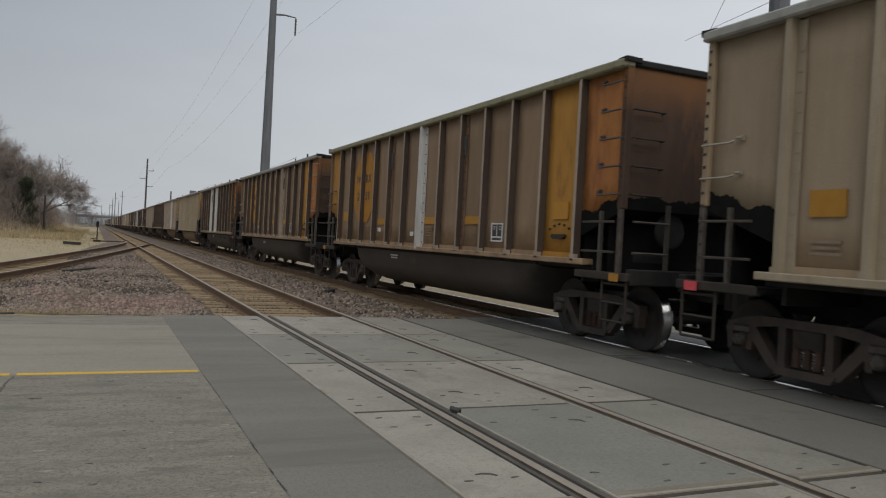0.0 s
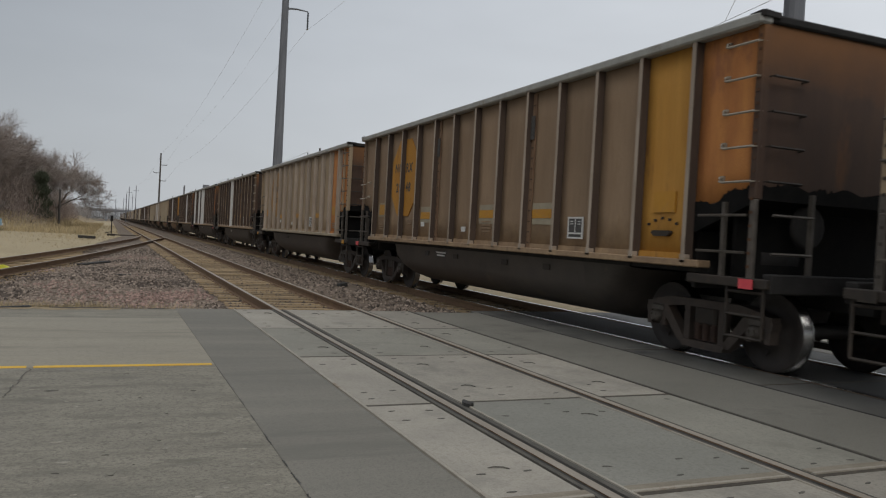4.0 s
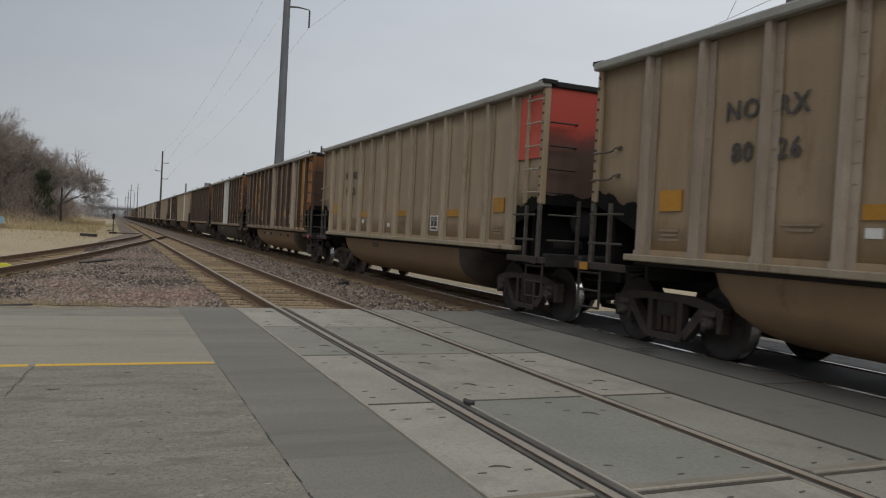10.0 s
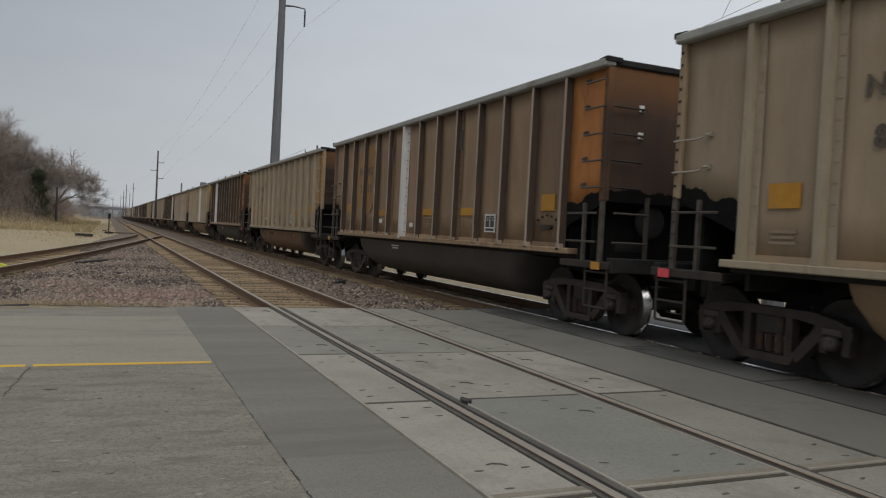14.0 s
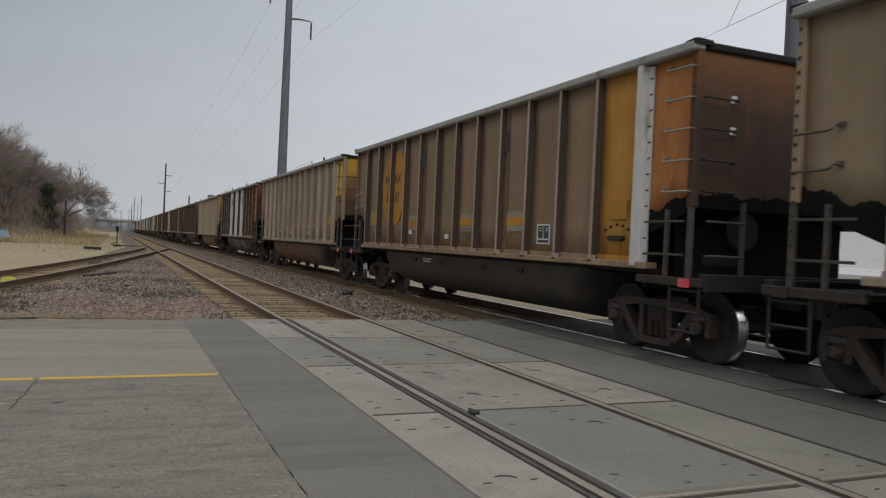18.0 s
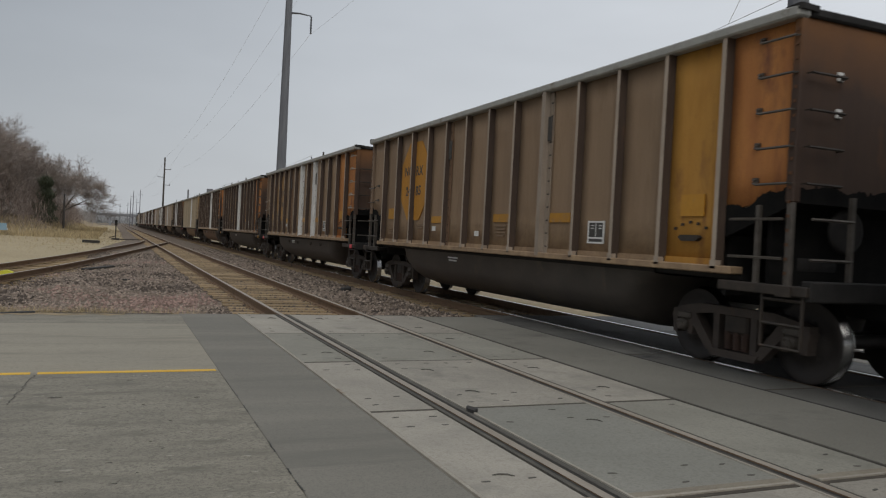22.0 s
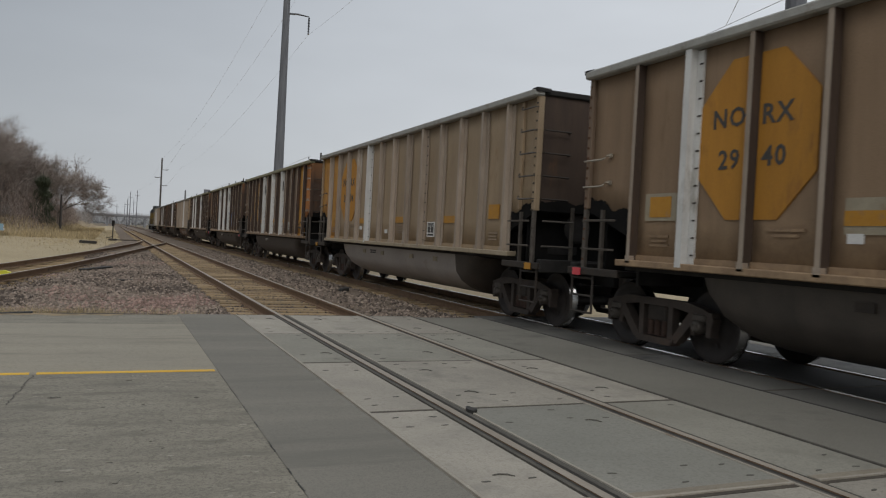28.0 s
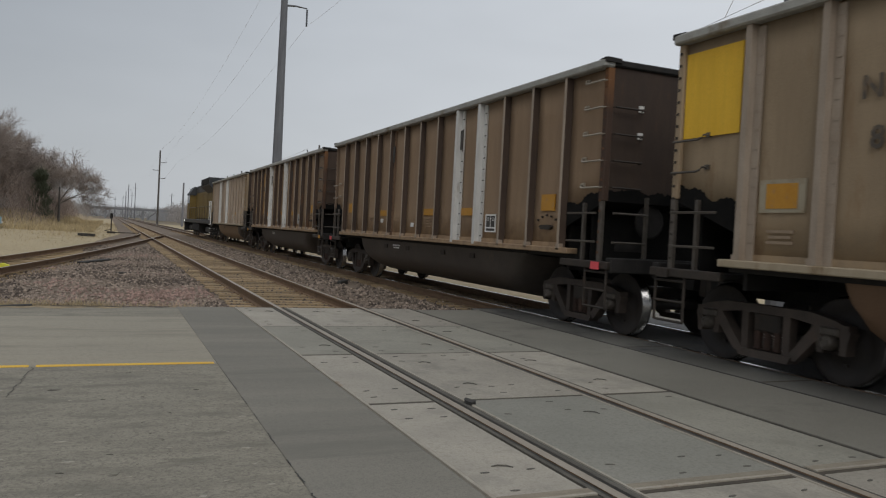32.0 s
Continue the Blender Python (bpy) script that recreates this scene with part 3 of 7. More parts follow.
def put(name, mesh, parent=None, at=(0, 0, 0), mat=None, label="", turn=0.0):
    """An object on shared mesh data, with a finish of its own where one is given."""
    ob = new(name, mesh)
    ob.parent = parent
    ob.location = at
    if turn:
        ob.rotation_euler = (0, 0, turn)
    if mat is not None:
        ob.material_slots[0].link = "OBJECT"
        ob.material_slots[0].material = mat
    if label:
        ob["label"] = label
    return ob


def part(name, bm, mat, parent, label=""):
    return put(name, mesh_of(name, bm, mat), parent, label=label)


def thing(name, at, label, category, group="", kind="", turn=0.0):
    ob = new(name)
    ob.location = at
    ob.rotation_euler = (0, 0, turn)
    return tagged(ob, label, category, group, kind)


def one(name, build, mat, **tags):
    bm = bmesh.new()
    build(bm)
    return tagged(new(name, mesh_of(name, bm, mat)), **tags)


def cloud_of_stones(name, centres, sizes, mat, seed, parent=None):
    """Many small rough stones in one mesh."""
    rng = np.random.default_rng(seed)
    k = len(centres)
    base = np.array([[1, 0, 0], [-1, 0, 0], [0, 1, 0], [0, -1, 0], [0, 0, 0.8], [0, 0, -0.8]], float)
    v = base[None] * (0.6 + 0.8 * rng.random((k, 6, 1)))
    v *= np.asarray(sizes)[:, None, None] * (0.7 + 0.6 * rng.random((k, 1, 3)))
    a = rng.random(k) * 2 * np.pi
    c, s = np.cos(a)[:, None], np.sin(a)[:, None]
    x, y = v[..., 0] * c - v[..., 1] * s, v[..., 0] * s + v[..., 1] * c
    v = np.stack([x, y, v[..., 2] + 0.5 * (rng.random((k, 1)) - 0.5) * x], -1) + np.asarray(centres)[:, None]
    f = np.array([[0, 2, 4], [2, 1, 4], [1, 3, 4], [3, 0, 4], [2, 0, 5], [1, 2, 5], [3, 1, 5], [0, 3, 5]])
    faces = (f[None] + 6 * np.arange(k)[:, None, None]).reshape(-1, 3)
    me = bpy.data.meshes.new(name)
    me.from_pydata(v.reshape(-1, 3).tolist(), [], faces.tolist())
    me.materials.append(mat)
    ob = new(name, me)
    ob.parent = parent
    return tagged(ob, kind="stuff")


LETTERS = {}


def lettering(words, size):
    """Mesh of a word in the built-in font, standing on a wall that faces -x."""
    key = (words, size)
    if key not in LETTERS:
        cu = bpy.data.curves.new("lettering", "FONT")
        cu.body, cu.size, cu.align_x, cu.extrude, cu.resolution_u = words, size, "CENTER", 0.002, 2
        cu.space_character, cu.offset = 1.14, 0.006
        ob = new("lettering", cu)
        me = bpy.data.meshes.new_from_object(ob.evaluated_get(bpy.context.evaluated_depsgraph_get()))
        bpy.data.objects.remove(ob)
        bpy.data.curves.remove(cu)
        me.transform(Matrix(((0, 0, -1, 0), (-1, 0, 0, 0), (0, 1, 0, 0), (0, 0, 0, 1))))
        me.materials.clear()
        me.materials.append(M["mark"])
        LETTERS[key] = me
    return LETTERS[key]


# ---------------------------------------------------------------- ground and road
NEAR_X, TRAIN_X = 3.463, 8.14          # centre lines of the two main tracks
HALF = 0.766                           # half of the distance between rail heads
ROAD_EDGE = 13.25                      # where the road ends and the ballast begins
rng = np.random.default_rng(7)


def left_height(x, y):
    """Height of the ballast shoulder and of the lot left of the tracks."""
    if x > 1.6:
        return -0.20
    if x > -1.8:
        return -0.20 - 0.05 * (1.6 - x) / 3.4
    return -0.25


SIDING = ((13.3, -4.75), (22.5, -3.18), (28.0, -2.2), (35.5, -1.02), (43.0, 0.05), (51.3, 1.22), (60.0, 2.3), (66.0, 2.85), (72.0, 3.22), (80.0, NEAR_X), (92.0, NEAR_X))


def siding_at(y):
    """Centre of the siding at y: a smooth line through its points."""
    for i, ((a, xa), (b, xb)) in enumerate(zip(SIDING, SIDING[1:])):
        if y <= b or i == len(SIDING) - 2:
            pre = SIDING[max(0, i - 1)]
            post = SIDING[min(len(SIDING) - 1, i + 2)]
            ma, mb = (xb - pre[1]) / (b - pre[0]), (post[1] - xa) / (post[0] - a)
            u = (y - a) / (b - a)
            h = b - a
            return (2 * u**3 - 3 * u**2 + 1) * xa + (u**3 - 2 * u**2 + u) * h * ma + (3 * u**2 - 2 * u**3) * xb + (u**3 - u**2) * h * mb


def bed_edge(y):
    """Where the ballast gives way to the lot: the inner rail of the siding, then a line beside the main track."""
    return min(siding_at(min(y, 90.0)) + 0.95, -0.9 + 1.7 * max(0.0, min(1.0, (y - 52) / 22))) + 0.25 * noise.noise((0, y * 0.7, 2))


def sheet(name, xs, ys, height, mat, **tags):
    """A patch of ground over a grid of xs and ys."""
    verts = [(x, y, height(x, y)) for y in ys for x in xs]
    w = len(xs)
    faces = [(j * w + i, j * w + i + 1, (j + 1) * w + i + 1, (j + 1) * w + i) for j in range(len(ys) - 1) for i in range(w - 1)]
    me = bpy.data.meshes.new(name)
    me.from_pydata(verts, [], faces)
    for p in me.polygons:
        p.use_smooth = True
    me.materials.append(mat)
    return tagged(new(name, me), **tags)


sheet("ground", [-2500, -600, -200, -60, 0, 60, 200, 600, 2500], [-2500, -800, -200, 0, 60, 200, 600, 2500], lambda x, y: -0.85, M["earth"],
      label="wide flat dry earth round the railway", category="ground", kind="structure")

# pale gravel lot and the dry bank behind it
sheet("gravel_lot", np.linspace(-60, 1.3, 62).tolist(), np.linspace(13.3, 330, 150).tolist(),
      lambda x, y: -0.28 + 0.03 * noise.noise((x * 0.3, y * 0.2, 0)), M["lot"],
      label="pale tan gravel lot beside the siding", category="gravel lot", kind="structure")


def bank_height(x, y):
    d = max(0.0, min(1.0, ((y - 82) + (-6 - x) * 0.35) / 35.0)) * max(0.0, min(1.0, (-4.6 - x) / 5.5))
    return -0.33 + 1.7 * d * d * (3 - 2 * d) + 0.25 * d * noise.noise((x * 0.2, y * 0.15, 3))


sheet("grass_bank", np.linspace(-90, -0.5, 70).tolist(), np.linspace(72, 330, 90).tolist(), bank_height, M["bank"],
      label="low bank of dry yellow grass under the trees", category="grass bank", kind="structure")

# ballast
def bed_height(x, y):
    h = left_height(x, y) if x < 6 else (-0.20 if x < 10 else -0.45)
    if 2.2 < x < 4.7 and y > 13.4:
        h += 0.005
    h += 0.025 * noise.noise((x * 1.3, y * 1.3, 0)) - (0.03 if y < 13.4 else 0)
    return h - 0.45 * max(0.0, min(1.0, (bed_edge(y) - x) / 0.5))


bed = sheet("ballast_bed", np.concatenate([np.arange(-7, 1.6, 0.35), [1.6, 2.0, 2.3, 3.4, 4.6, 5.0, 6.2, 7.0, 9.5, 10.4, 12.0]]).tolist(), np.concatenate([np.arange(ROAD_EDGE, 60, 0.6), np.linspace(60, 200, 70), np.linspace(215, 1100, 30)]).tolist(),
            bed_height, M["ballast_bed"], label="grey and pinkish crushed stone ballast bed", category="ballast", kind="structure")


def scatter(k, x0, x1, y0, y1, power=2.2):
    xs = rng.uniform(x0, x1, k)
    ys = y0 + (y1 - y0) * rng.random(k) ** power
    zs = np.array([left_height(x, 0) if x < 6 else -0.20 for x in xs])
    return np.stack([xs, ys, zs + 0.012], -1)


pts = scatter(24000, -6.2, 2.1, ROAD_EDGE + 0.1, 46)
pts = pts[pts[:, 0] > np.array([bed_edge(y) - 0.15 for y in pts[:, 1]])]
pinkness = np.array([noise.noise((p[0] * 0.5, p[1] * 0.25, 9)) for p in pts]) + 0.55 * (rng.random(len(pts)) - 0.5) + 0.25 * np.exp(-((pts[:, 0] - 0.3) ** 2 + (0.35 * (pts[:, 1] - 16)) ** 2))
sz = rng.uniform(0.018, 0.050, len(pts))
for nm, mk in (("stone_pink", pinkness > 0.36), ("stone_grey", (pinkness <= 0.36) & (pinkness > -0.12)), ("stone_dark", pinkness <= -0.12)):
    cloud_of_stones("ballast_stone", pts[mk], sz[mk], M[nm], 3, bed)
pts = np.concatenate([scatter(3500, 4.75, 6.9, ROAD_EDGE + 0.1, 60), scatter(1500, 7.0, 9.6, ROAD_EDGE + 0.1, 40)])
darker = rng.random(len(pts)) < 0.25 + 0.25 * np.clip((pts[:, 0] - 5.0) / 1.5, 0, 1.6)
for nm, mk in (("stone_grey", ~darker), ("stone_dark", darker)):
    cloud_of_stones("ballast_stone", pts[mk], rng.uniform(0.022, 0.055, int(mk.sum())), M[nm], 5, bed)
# darker stone in the cribs between the ties
crib = 6500
pts = np.stack([rng.uniform(2.1, 4.85, crib), ROAD_EDGE + 0.2 + 0.265 + 0.53 * np.floor(70 * rng.random(crib) ** 1.5) + rng.uniform(-0.13, 0.13, crib), np.full(crib, -0.196)], -1)
cloud_of_stones("ballast_stone", pts, rng.uniform(0.02, 0.045, crib), M["stone_dark"], 6, bed)
# low dry weeds along the road edge
wx = np.concatenate([rng.uniform(-5, 1.4, 2200), -7.5 + 7.6 * rng.random(5200) ** 0.8])
pts = np.stack([wx, ROAD_EDGE + 0.02 + np.abs(rng.normal(0, 0.22, 7400)), np.full(7400, -0.25)], -1)


def blades(name, roots, heights, width, mat, parent=None, seed=1):
    """Dry grass: one thin leaning blade at each root."""
    r = np.random.default_rng(seed)
    k = len(roots)
    a = r.random(k) * 2 * np.pi
    lean = r.normal(0, 0.35, (k, 2)) * heights[:, None]
    d = np.stack([np.cos(a), np.sin(a)], -1) * width
    v = np.zeros((k, 3, 3))
    v[:, 0, :2], v[:, 1, :2] = roots[:, :2] - d, roots[:, :2] + d
    v[:, 0, 2] = v[:, 1, 2] = roots[:, 2]
    v[:, 2, :2], v[:, 2, 2] = roots[:, :2] + lean, roots[:, 2] + heights
    me = bpy.data.meshes.new(name)
    me.from_pydata(v.reshape(-1, 3).tolist(), [], np.arange(3 * k).reshape(-1, 3).tolist())
    me.materials.append(mat)
    ob = new(name, me)
    ob.parent = parent
    return tagged(ob, kind="stuff")


tagged(blades("roadside_weed", pts, rng.uniform(0.12, 0.36, len(pts)), 0.010, M["grass"], seed=2), "short dry weeds along the road's concrete edge", "grass")
bx = -1.5 - 34 * rng.random(26000) ** 1.6
by = 78 + 120 * rng.random(26000) ** 1.5
keep = (by - 78) + (-6 - bx) * 0.35 > 0
pts = np.stack([bx, by, [bank_height(x, y) - 0.05 for x, y in zip(bx, by)]], -1)[keep]
tagged(blades("bank_grass", pts, rng.uniform(0.2, 0.6, len(pts)), 0.045, M["grass"], seed=3), "tall dry yellow grass covering the bank", "grass")
lx = np.concatenate([rng.uniform(-20, -1.0, 2600), rng.uniform(-4.5, 0.9, 5000)])
ly = np.concatenate([42 + 40 * rng.random(2600) ** 0.6, 60 + 110 * rng.random(5000)])
pts = np.stack([lx, ly, np.full(7600, -0.30)], -1)
tagged(blades("lot_grass", pts, rng.uniform(0.04, 0.16, 7600), 0.025, M["grass"], seed=4), "thin dry grass at the edge of the gravel lot", "grass")


# the road: concrete slabs, an asphalt strip, precast crossing panels
road = thing("road", (0, 0, 0), "grey concrete and asphalt road over the crossing", "road", kind="structure")


def slab(name, x0, x1, y0, y1, top, mat, label="", bevel=0.012):
    bm = bmesh.new()
    box(bm, x0, x1, y0, y1, -0.6, top, bevel)
    return part(name, bm, mat, road, label)


for x0, x1 in ((-40.0, -10.0), (-9.99, -5.0), (-4.99, 1.03)):
    slab("concrete_slab", x0, x1, -9.0, 8.03, 0.0, M["concrete"], "worn grey concrete road slab", 0.006)
    slab("concrete_slab", x0, x1, 8.036, 11.9, 0.0, M["apron"], "smooth grey concrete road slab", 0.004)
    slab("concrete_slab", x0, x1, 11.903, ROAD_EDGE - 0.12, 0.0, M["concrete"], "worn grey concrete road slab", 0.004)
slab("asphalt_strip", 1.024, 1.955, -9.0, ROAD_EDGE + 0.05, -0.004, M["asphalt"], "smooth dark grey asphalt strip")
slab("asphalt_strip", 5.13, 6.50, -9.0, ROAD_EDGE - 0.1, -0.006, M["asphalt_mid"], "grey asphalt between the two tracks")
slab("asphalt_strip", 9.85, 13.2, -9.0, ROAD_EDGE, -0.006, M["panel"], "pale grey road beyond the train")
slab("far_slab", 13.22, 60.0, -9.0, ROAD_EDGE + 0.5, 0.0, M["panel"], "pale concrete road beyond the train")
sheet("far_verge", np.linspace(10.2, 70, 30).tolist(), np.linspace(ROAD_EDGE + 0.4, 200, 40).tolist(), lambda x, y: -0.28 + 0.05 * noise.noise((x * 0.3, y * 0.2, 5)), M["lot"],
      label="pale gravel verge beyond the tracks", category="verge", kind="structure")

PITCH = 2.42
bm = bmesh.new()
box(bm, 0, 0.60, 0.02, PITCH - 0.02, -0.3, 0.0, 0.014)
field_left = mesh_of("field_panel", bm, M["panel"])
bm = bmesh.new()
box(bm, 0, 1.262, 0.02, PITCH - 0.02, -0.3, 0.0, 0.014)
gauge_mesh = mesh_of("gauge_panel", bm, M["panel"])
bm = bmesh.new()
box(bm, 0, 0.79, 0.02, PITCH - 0.02, -0.3, 0.0, 0.014)
field_right = mesh_of("field_panel", bm, M["panel"])
bm = bmesh.new()
box(bm, 0, 0.78, 0.022, PITCH - 0.022, -0.3, 0.0, 0.01)
dark_field = mesh_of("rubber_panel", bm, M["asphalt_oily"])
bm = bmesh.new()
box(bm, 0, 1.26, 0.022, PITCH - 0.022, -0.3, 0.0, 0.01)
dark_gauge = mesh_of("rubber_panel", bm, M["asphalt_dark"])
bm = bmesh.new()
prism(bm, [(0.034 * math.cos(a), 0.011 * math.sin(a)) for a in (math.pi * 2 * i / 8 for i in range(8))], "z", 0, 0.004)
lag_mesh = mesh_of("lag_recess", bm, M["rubber"])
bm = bmesh.new()
tube(bm, [(-0.06, 0.035, 0.0), (-0.02, 0.025, 0.008), (0.03, 0.0, 0.008), (0.065, -0.03, 0.0)], 0.005, 5)
hook_mesh = mesh_of("lifting_hook", bm, M["rubber"])
tags_by = random.Random(4)
for j in range(9):
    y0 = 10.86 - PITCH * j
    for nm, me, x in (("field_panel", field_left, 1.985), ("gauge_panel", gauge_mesh, 2.832), ("field_panel", field_right, 4.31)):
        tone = {0: "panel", 1: "panel_grey", 2: "panel", 3: "panel_green"}.get(j, "panel")
        if me is not gauge_mesh and j == 3:
            tone = "panel" if me is field_left else "panel_grey"
        pnl = put(nm, me, road, (x, y0, -0.002 - 0.004 * tags_by.random()), M[tone])
        w = {field_left: 0.60, gauge_mesh: 1.262, field_right: 0.79}[me]
        for fx in ((0.25, 0.75) if w < 1 else (0.14, 0.42, 0.62, 0.86)):
            for fy in (0.22, 0.52, 1.9, 2.2):
                if tags_by.random() < 0.6:
                    put("lag_recess", lag_mesh, pnl, (fx * w + tags_by.uniform(-0.02, 0.02), fy + tags_by.uniform(-0.03, 0.03), -0.001), turn=tags_by.uniform(-0.3, 0.3))
        for fy in (0.62, 1.78):
            if tags_by.random() < 0.45:
                put("lifting_hook", hook_mesh, pnl, (w * tags_by.choice((0.3, 0.5, 0.72)), fy, 0.001), turn=tags_by.uniform(-0.2, 0.2))
    for me, x in ((dark_field, 6.515), (dark_gauge, 7.51), (dark_field, 9.03)):
        put("rubber_panel", me, road, (x, y0 + 0.25, -0.004 - 0.006 * tags_by.random()))
# dark filler in the joints between panels
for j in range(10):
    yj = 10.86 + PITCH - PITCH * j
    for x0, x1 in ((1.985, 2.586), (2.855, 4.073), (4.31, 5.10)):
        slab("joint_filler", x0, x1, yj - 0.022, yj + 0.022, -0.006, M["rust_joint"], bevel=0)
    for x0, x1 in ((1.985, 2.586), (2.855, 4.073), (4.31, 5.10)) if j >= 4 else ():
        slab("edge_angle", x0, x1, yj + 0.022, yj + 0.050, 0.0035, M["rust_edge"], bevel=0)
        slab("joint_dirt", x0, x1, yj + 0.050, yj + 0.125, 0.002, M["joint_dirt"], bevel=0)
    for x0, x1 in ((6.515, 7.296), (7.51, 8.77)):
        slab("joint_filler", x0, x1, yj + 0.226, yj + 0.274, -0.008, M["rust_joint"], bevel=0)
slab("seam_filler", 6.488, 6.516, -9.0, ROAD_EDGE - 0.1, 0.0, M["tar"], bevel=0)
# rubber in the flangeways, edge angles along the panels
for x0, x1, top, fin in ((2.598, 2.632, -0.004, "rubber"), (2.632, 2.660, -0.008, "groove"), (2.734, 2.782, -0.009, "groove"), (2.782, 2.830, -0.006, "rubber"), (4.096, 4.146, -0.006, "rubber"), (4.146, 4.192, -0.009, "groove"), (4.266, 4.284, -0.008, "groove"),
                         (4.284, 4.306, -0.005, "rubber"), (7.298, 7.335, -0.006, "rubber"), (7.414, 7.508, -0.035, "groove"), (8.772, 8.866, -0.035, "groove"), (8.944, 9.028, -0.01, "rubber")):
    slab("flangeway_filler", x0, x1, -9.0, ROAD_EDGE + 0.05, top, M[fin], bevel=0)
for x0, x1, fin in ((1.958, 1.983, "rust_edge"), (5.103, 5.127, "crack_dirt"), (2.833, 2.852, "rust_edge"), (4.075, 4.094, "rust_edge")):
    slab("edge_angle", x0, x1, -9.0, ROAD_EDGE + 0.02, 0.003, M[fin], bevel=0)
# tar in the long joint, cracks, the worn yellow line
def wander(x0, x1, y0, y1, w, seed, amp=0.014):
    r = random.Random(seed)
    k = 26
    line = [(x0 + (x1 - x0) * i / k + r.uniform(-amp, amp), y0 + (y1 - y0) * i / k + r.uniform(-amp, amp)) for i in range(k + 1)]
    bm = bmesh.new()
    up = [bm.verts.new((x - w * r.uniform(0.3, 1), y, 0.0035)) for x, y in line]
    dn = [bm.verts.new((x + w * r.uniform(0.3, 1), y + w * 0.3, 0.0035)) for x, y in line]
    for i in range(k):
        bm.faces.new((up[i], up[i + 1], dn[i + 1], dn[i]))
    return bm


for x0, x1, y0, y1, w in ((-0.62, -0.70, 7.95, 6.7, 0.007), (-0.9, 0.1, 4.6, 5.3, 0.0025), (-0.3, 0.75, 4.2, 5.4, 0.002)):
    part("crack", wander(x0, x1, y0, y1, w, int(10 * y1)), M["crack_dirt"], road)
broken = random.Random(8)
y = 3.0
while y < 8.0:
    run = broken.uniform(0.12, 0.5)
    part("crack", wander(1.03 + broken.uniform(-0.006, 0.006), 1.03 + broken.uniform(-0.006, 0.006), y, y + run, 0.010 * (1.2 - y / 8), int(100 * y), 0.006), M["tar"], road)
    y += run + broken.uniform(0.03, 0.3) * (0.4 + y / 5)


def edge_line(x0, x1, y, w, seed):
    """Ragged flat strip along the broken edge of the road."""
    r = random.Random(seed)
    bm = bmesh.new()
    k = int((x1 - x0) / 0.12)
    rows = [(bm.verts.new((x0 + (x1 - x0) * i / k, y - w * r.uniform(0.2, 1), 0.004)), bm.verts.new((x0 + (x1 - x0) * i / k, y + 0.03, 0.004))) for i in range(k + 1)]
    for a, b in zip(rows, rows[1:]):
        bm.faces.new((a[0], b[0], b[1], a[1]))
    return bm


part("edge_dirt", edge_line(-7.0, 0.2, ROAD_EDGE - 0.13, 0.34, 1), M["bank"], road, "tan dirt along the broken road edge")
for i, (x0, x1) in enumerate(((-7.0, -3.2), (-2.9, -1.1), (-0.8, 0.9))):
    part("edge_dirt", edge_line(x0, x1, ROAD_EDGE - 0.10, 0.10, i + 5), M["tar"], road, "dark ragged strip along the broken road edge").location.z = 0.004
for x0, x1 in ((-9.0, -0.66), (-0.60, 1.0)):
    bm = bmesh.new()
    box(bm, x0, x1, 7.99, 8.085, -0.01, 0.004)
    part("yellow_line", bm, M["line"], road, "worn yellow painted line")
# chips and specks in the old concrete
for fin, count, seed in (("panel", 190, 3), ("crack_dirt", 50, 4)):
    r = random.Random(seed)
    bm = bmesh.new()
    for _ in range(count):
        x, y, q = r.uniform(-4.0, 0.95), 3.0 + 4.9 * r.random() ** 1.4, r.uniform(0.004, 0.014) * (2.2 if r.random() < 0.10 else 1)
        prism(bm, [(x + 2.4 * q * r.uniform(0.25, 1) * math.cos(a), y + q * r.uniform(0.25, 1) * math.sin(a)) for a in (math.pi * 2 * i / 9 for i in range(9))], "z", -0.01, 0.003)
    tagged(part("surface_chip", bm, M[fin], road), kind="stuff")
bm = bmesh.new()
prism(bm, [(2.86 + 0.06 * random.Random(i).uniform(0.5, 1) * math.cos(i * 0.7), 5.9 + 0.11 * random.Random(i + 50).uniform(0.5, 1) * math.sin(i * 0.7)) for i in range(9)], "z", -0.04, 0.022)
part("tar_lump", bm, M["tar"], road, "lump of black tar beside the rail")


# ---------------------------------------------------------------- tracks
def rail_mesh(name, line, bright):
    """A rail along a line of (x, y, top) points: head, web and foot."""
    prof = [(-0.036, 0.0), (0.036, 0.0), (0.036, -0.04), (0.010, -0.055), (0.010, -0.145), (0.073, -0.16), (0.073, -0.17), (-0.073, -0.17), (-0.073, -0.16), (-0.010, -0.145), (-0.010, -0.055), (-0.036, -0.04)]
    bm = bmesh.new()
    rings = []
    for i, (x, y, z) in enumerate(line):
        a, b = line[max(0, i - 1)], line[min(len(line) - 1, i + 1)]
        d = Vector((b[0] - a[0], b[1] - a[1], 0)).normalized()
        rings.append([bm.verts.new((x + d.y * p, y - d.x * p, z + q)) for p, q in prof])
    for a, b in zip(rings, rings[1:]):
        for j in range(12):
            f = bm.faces.new((a[j], b[j], b[(j + 1) % 12], a[(j + 1) % 12]))
            f.material_index = 1 if j == 0 else 0
    return mesh_of(name, bm, M["rail_side"], M["rail_bright"] if bright else M["rail_head"])


tie_bm = bmesh.new()
box(tie_bm, -1.3, 1.3, -0.115, 0.115, -0.34, -0.160, 0.012)
tie_mesh = mesh_of("tie", tie_bm, M["tie"])
plate_bm = bmesh.new()
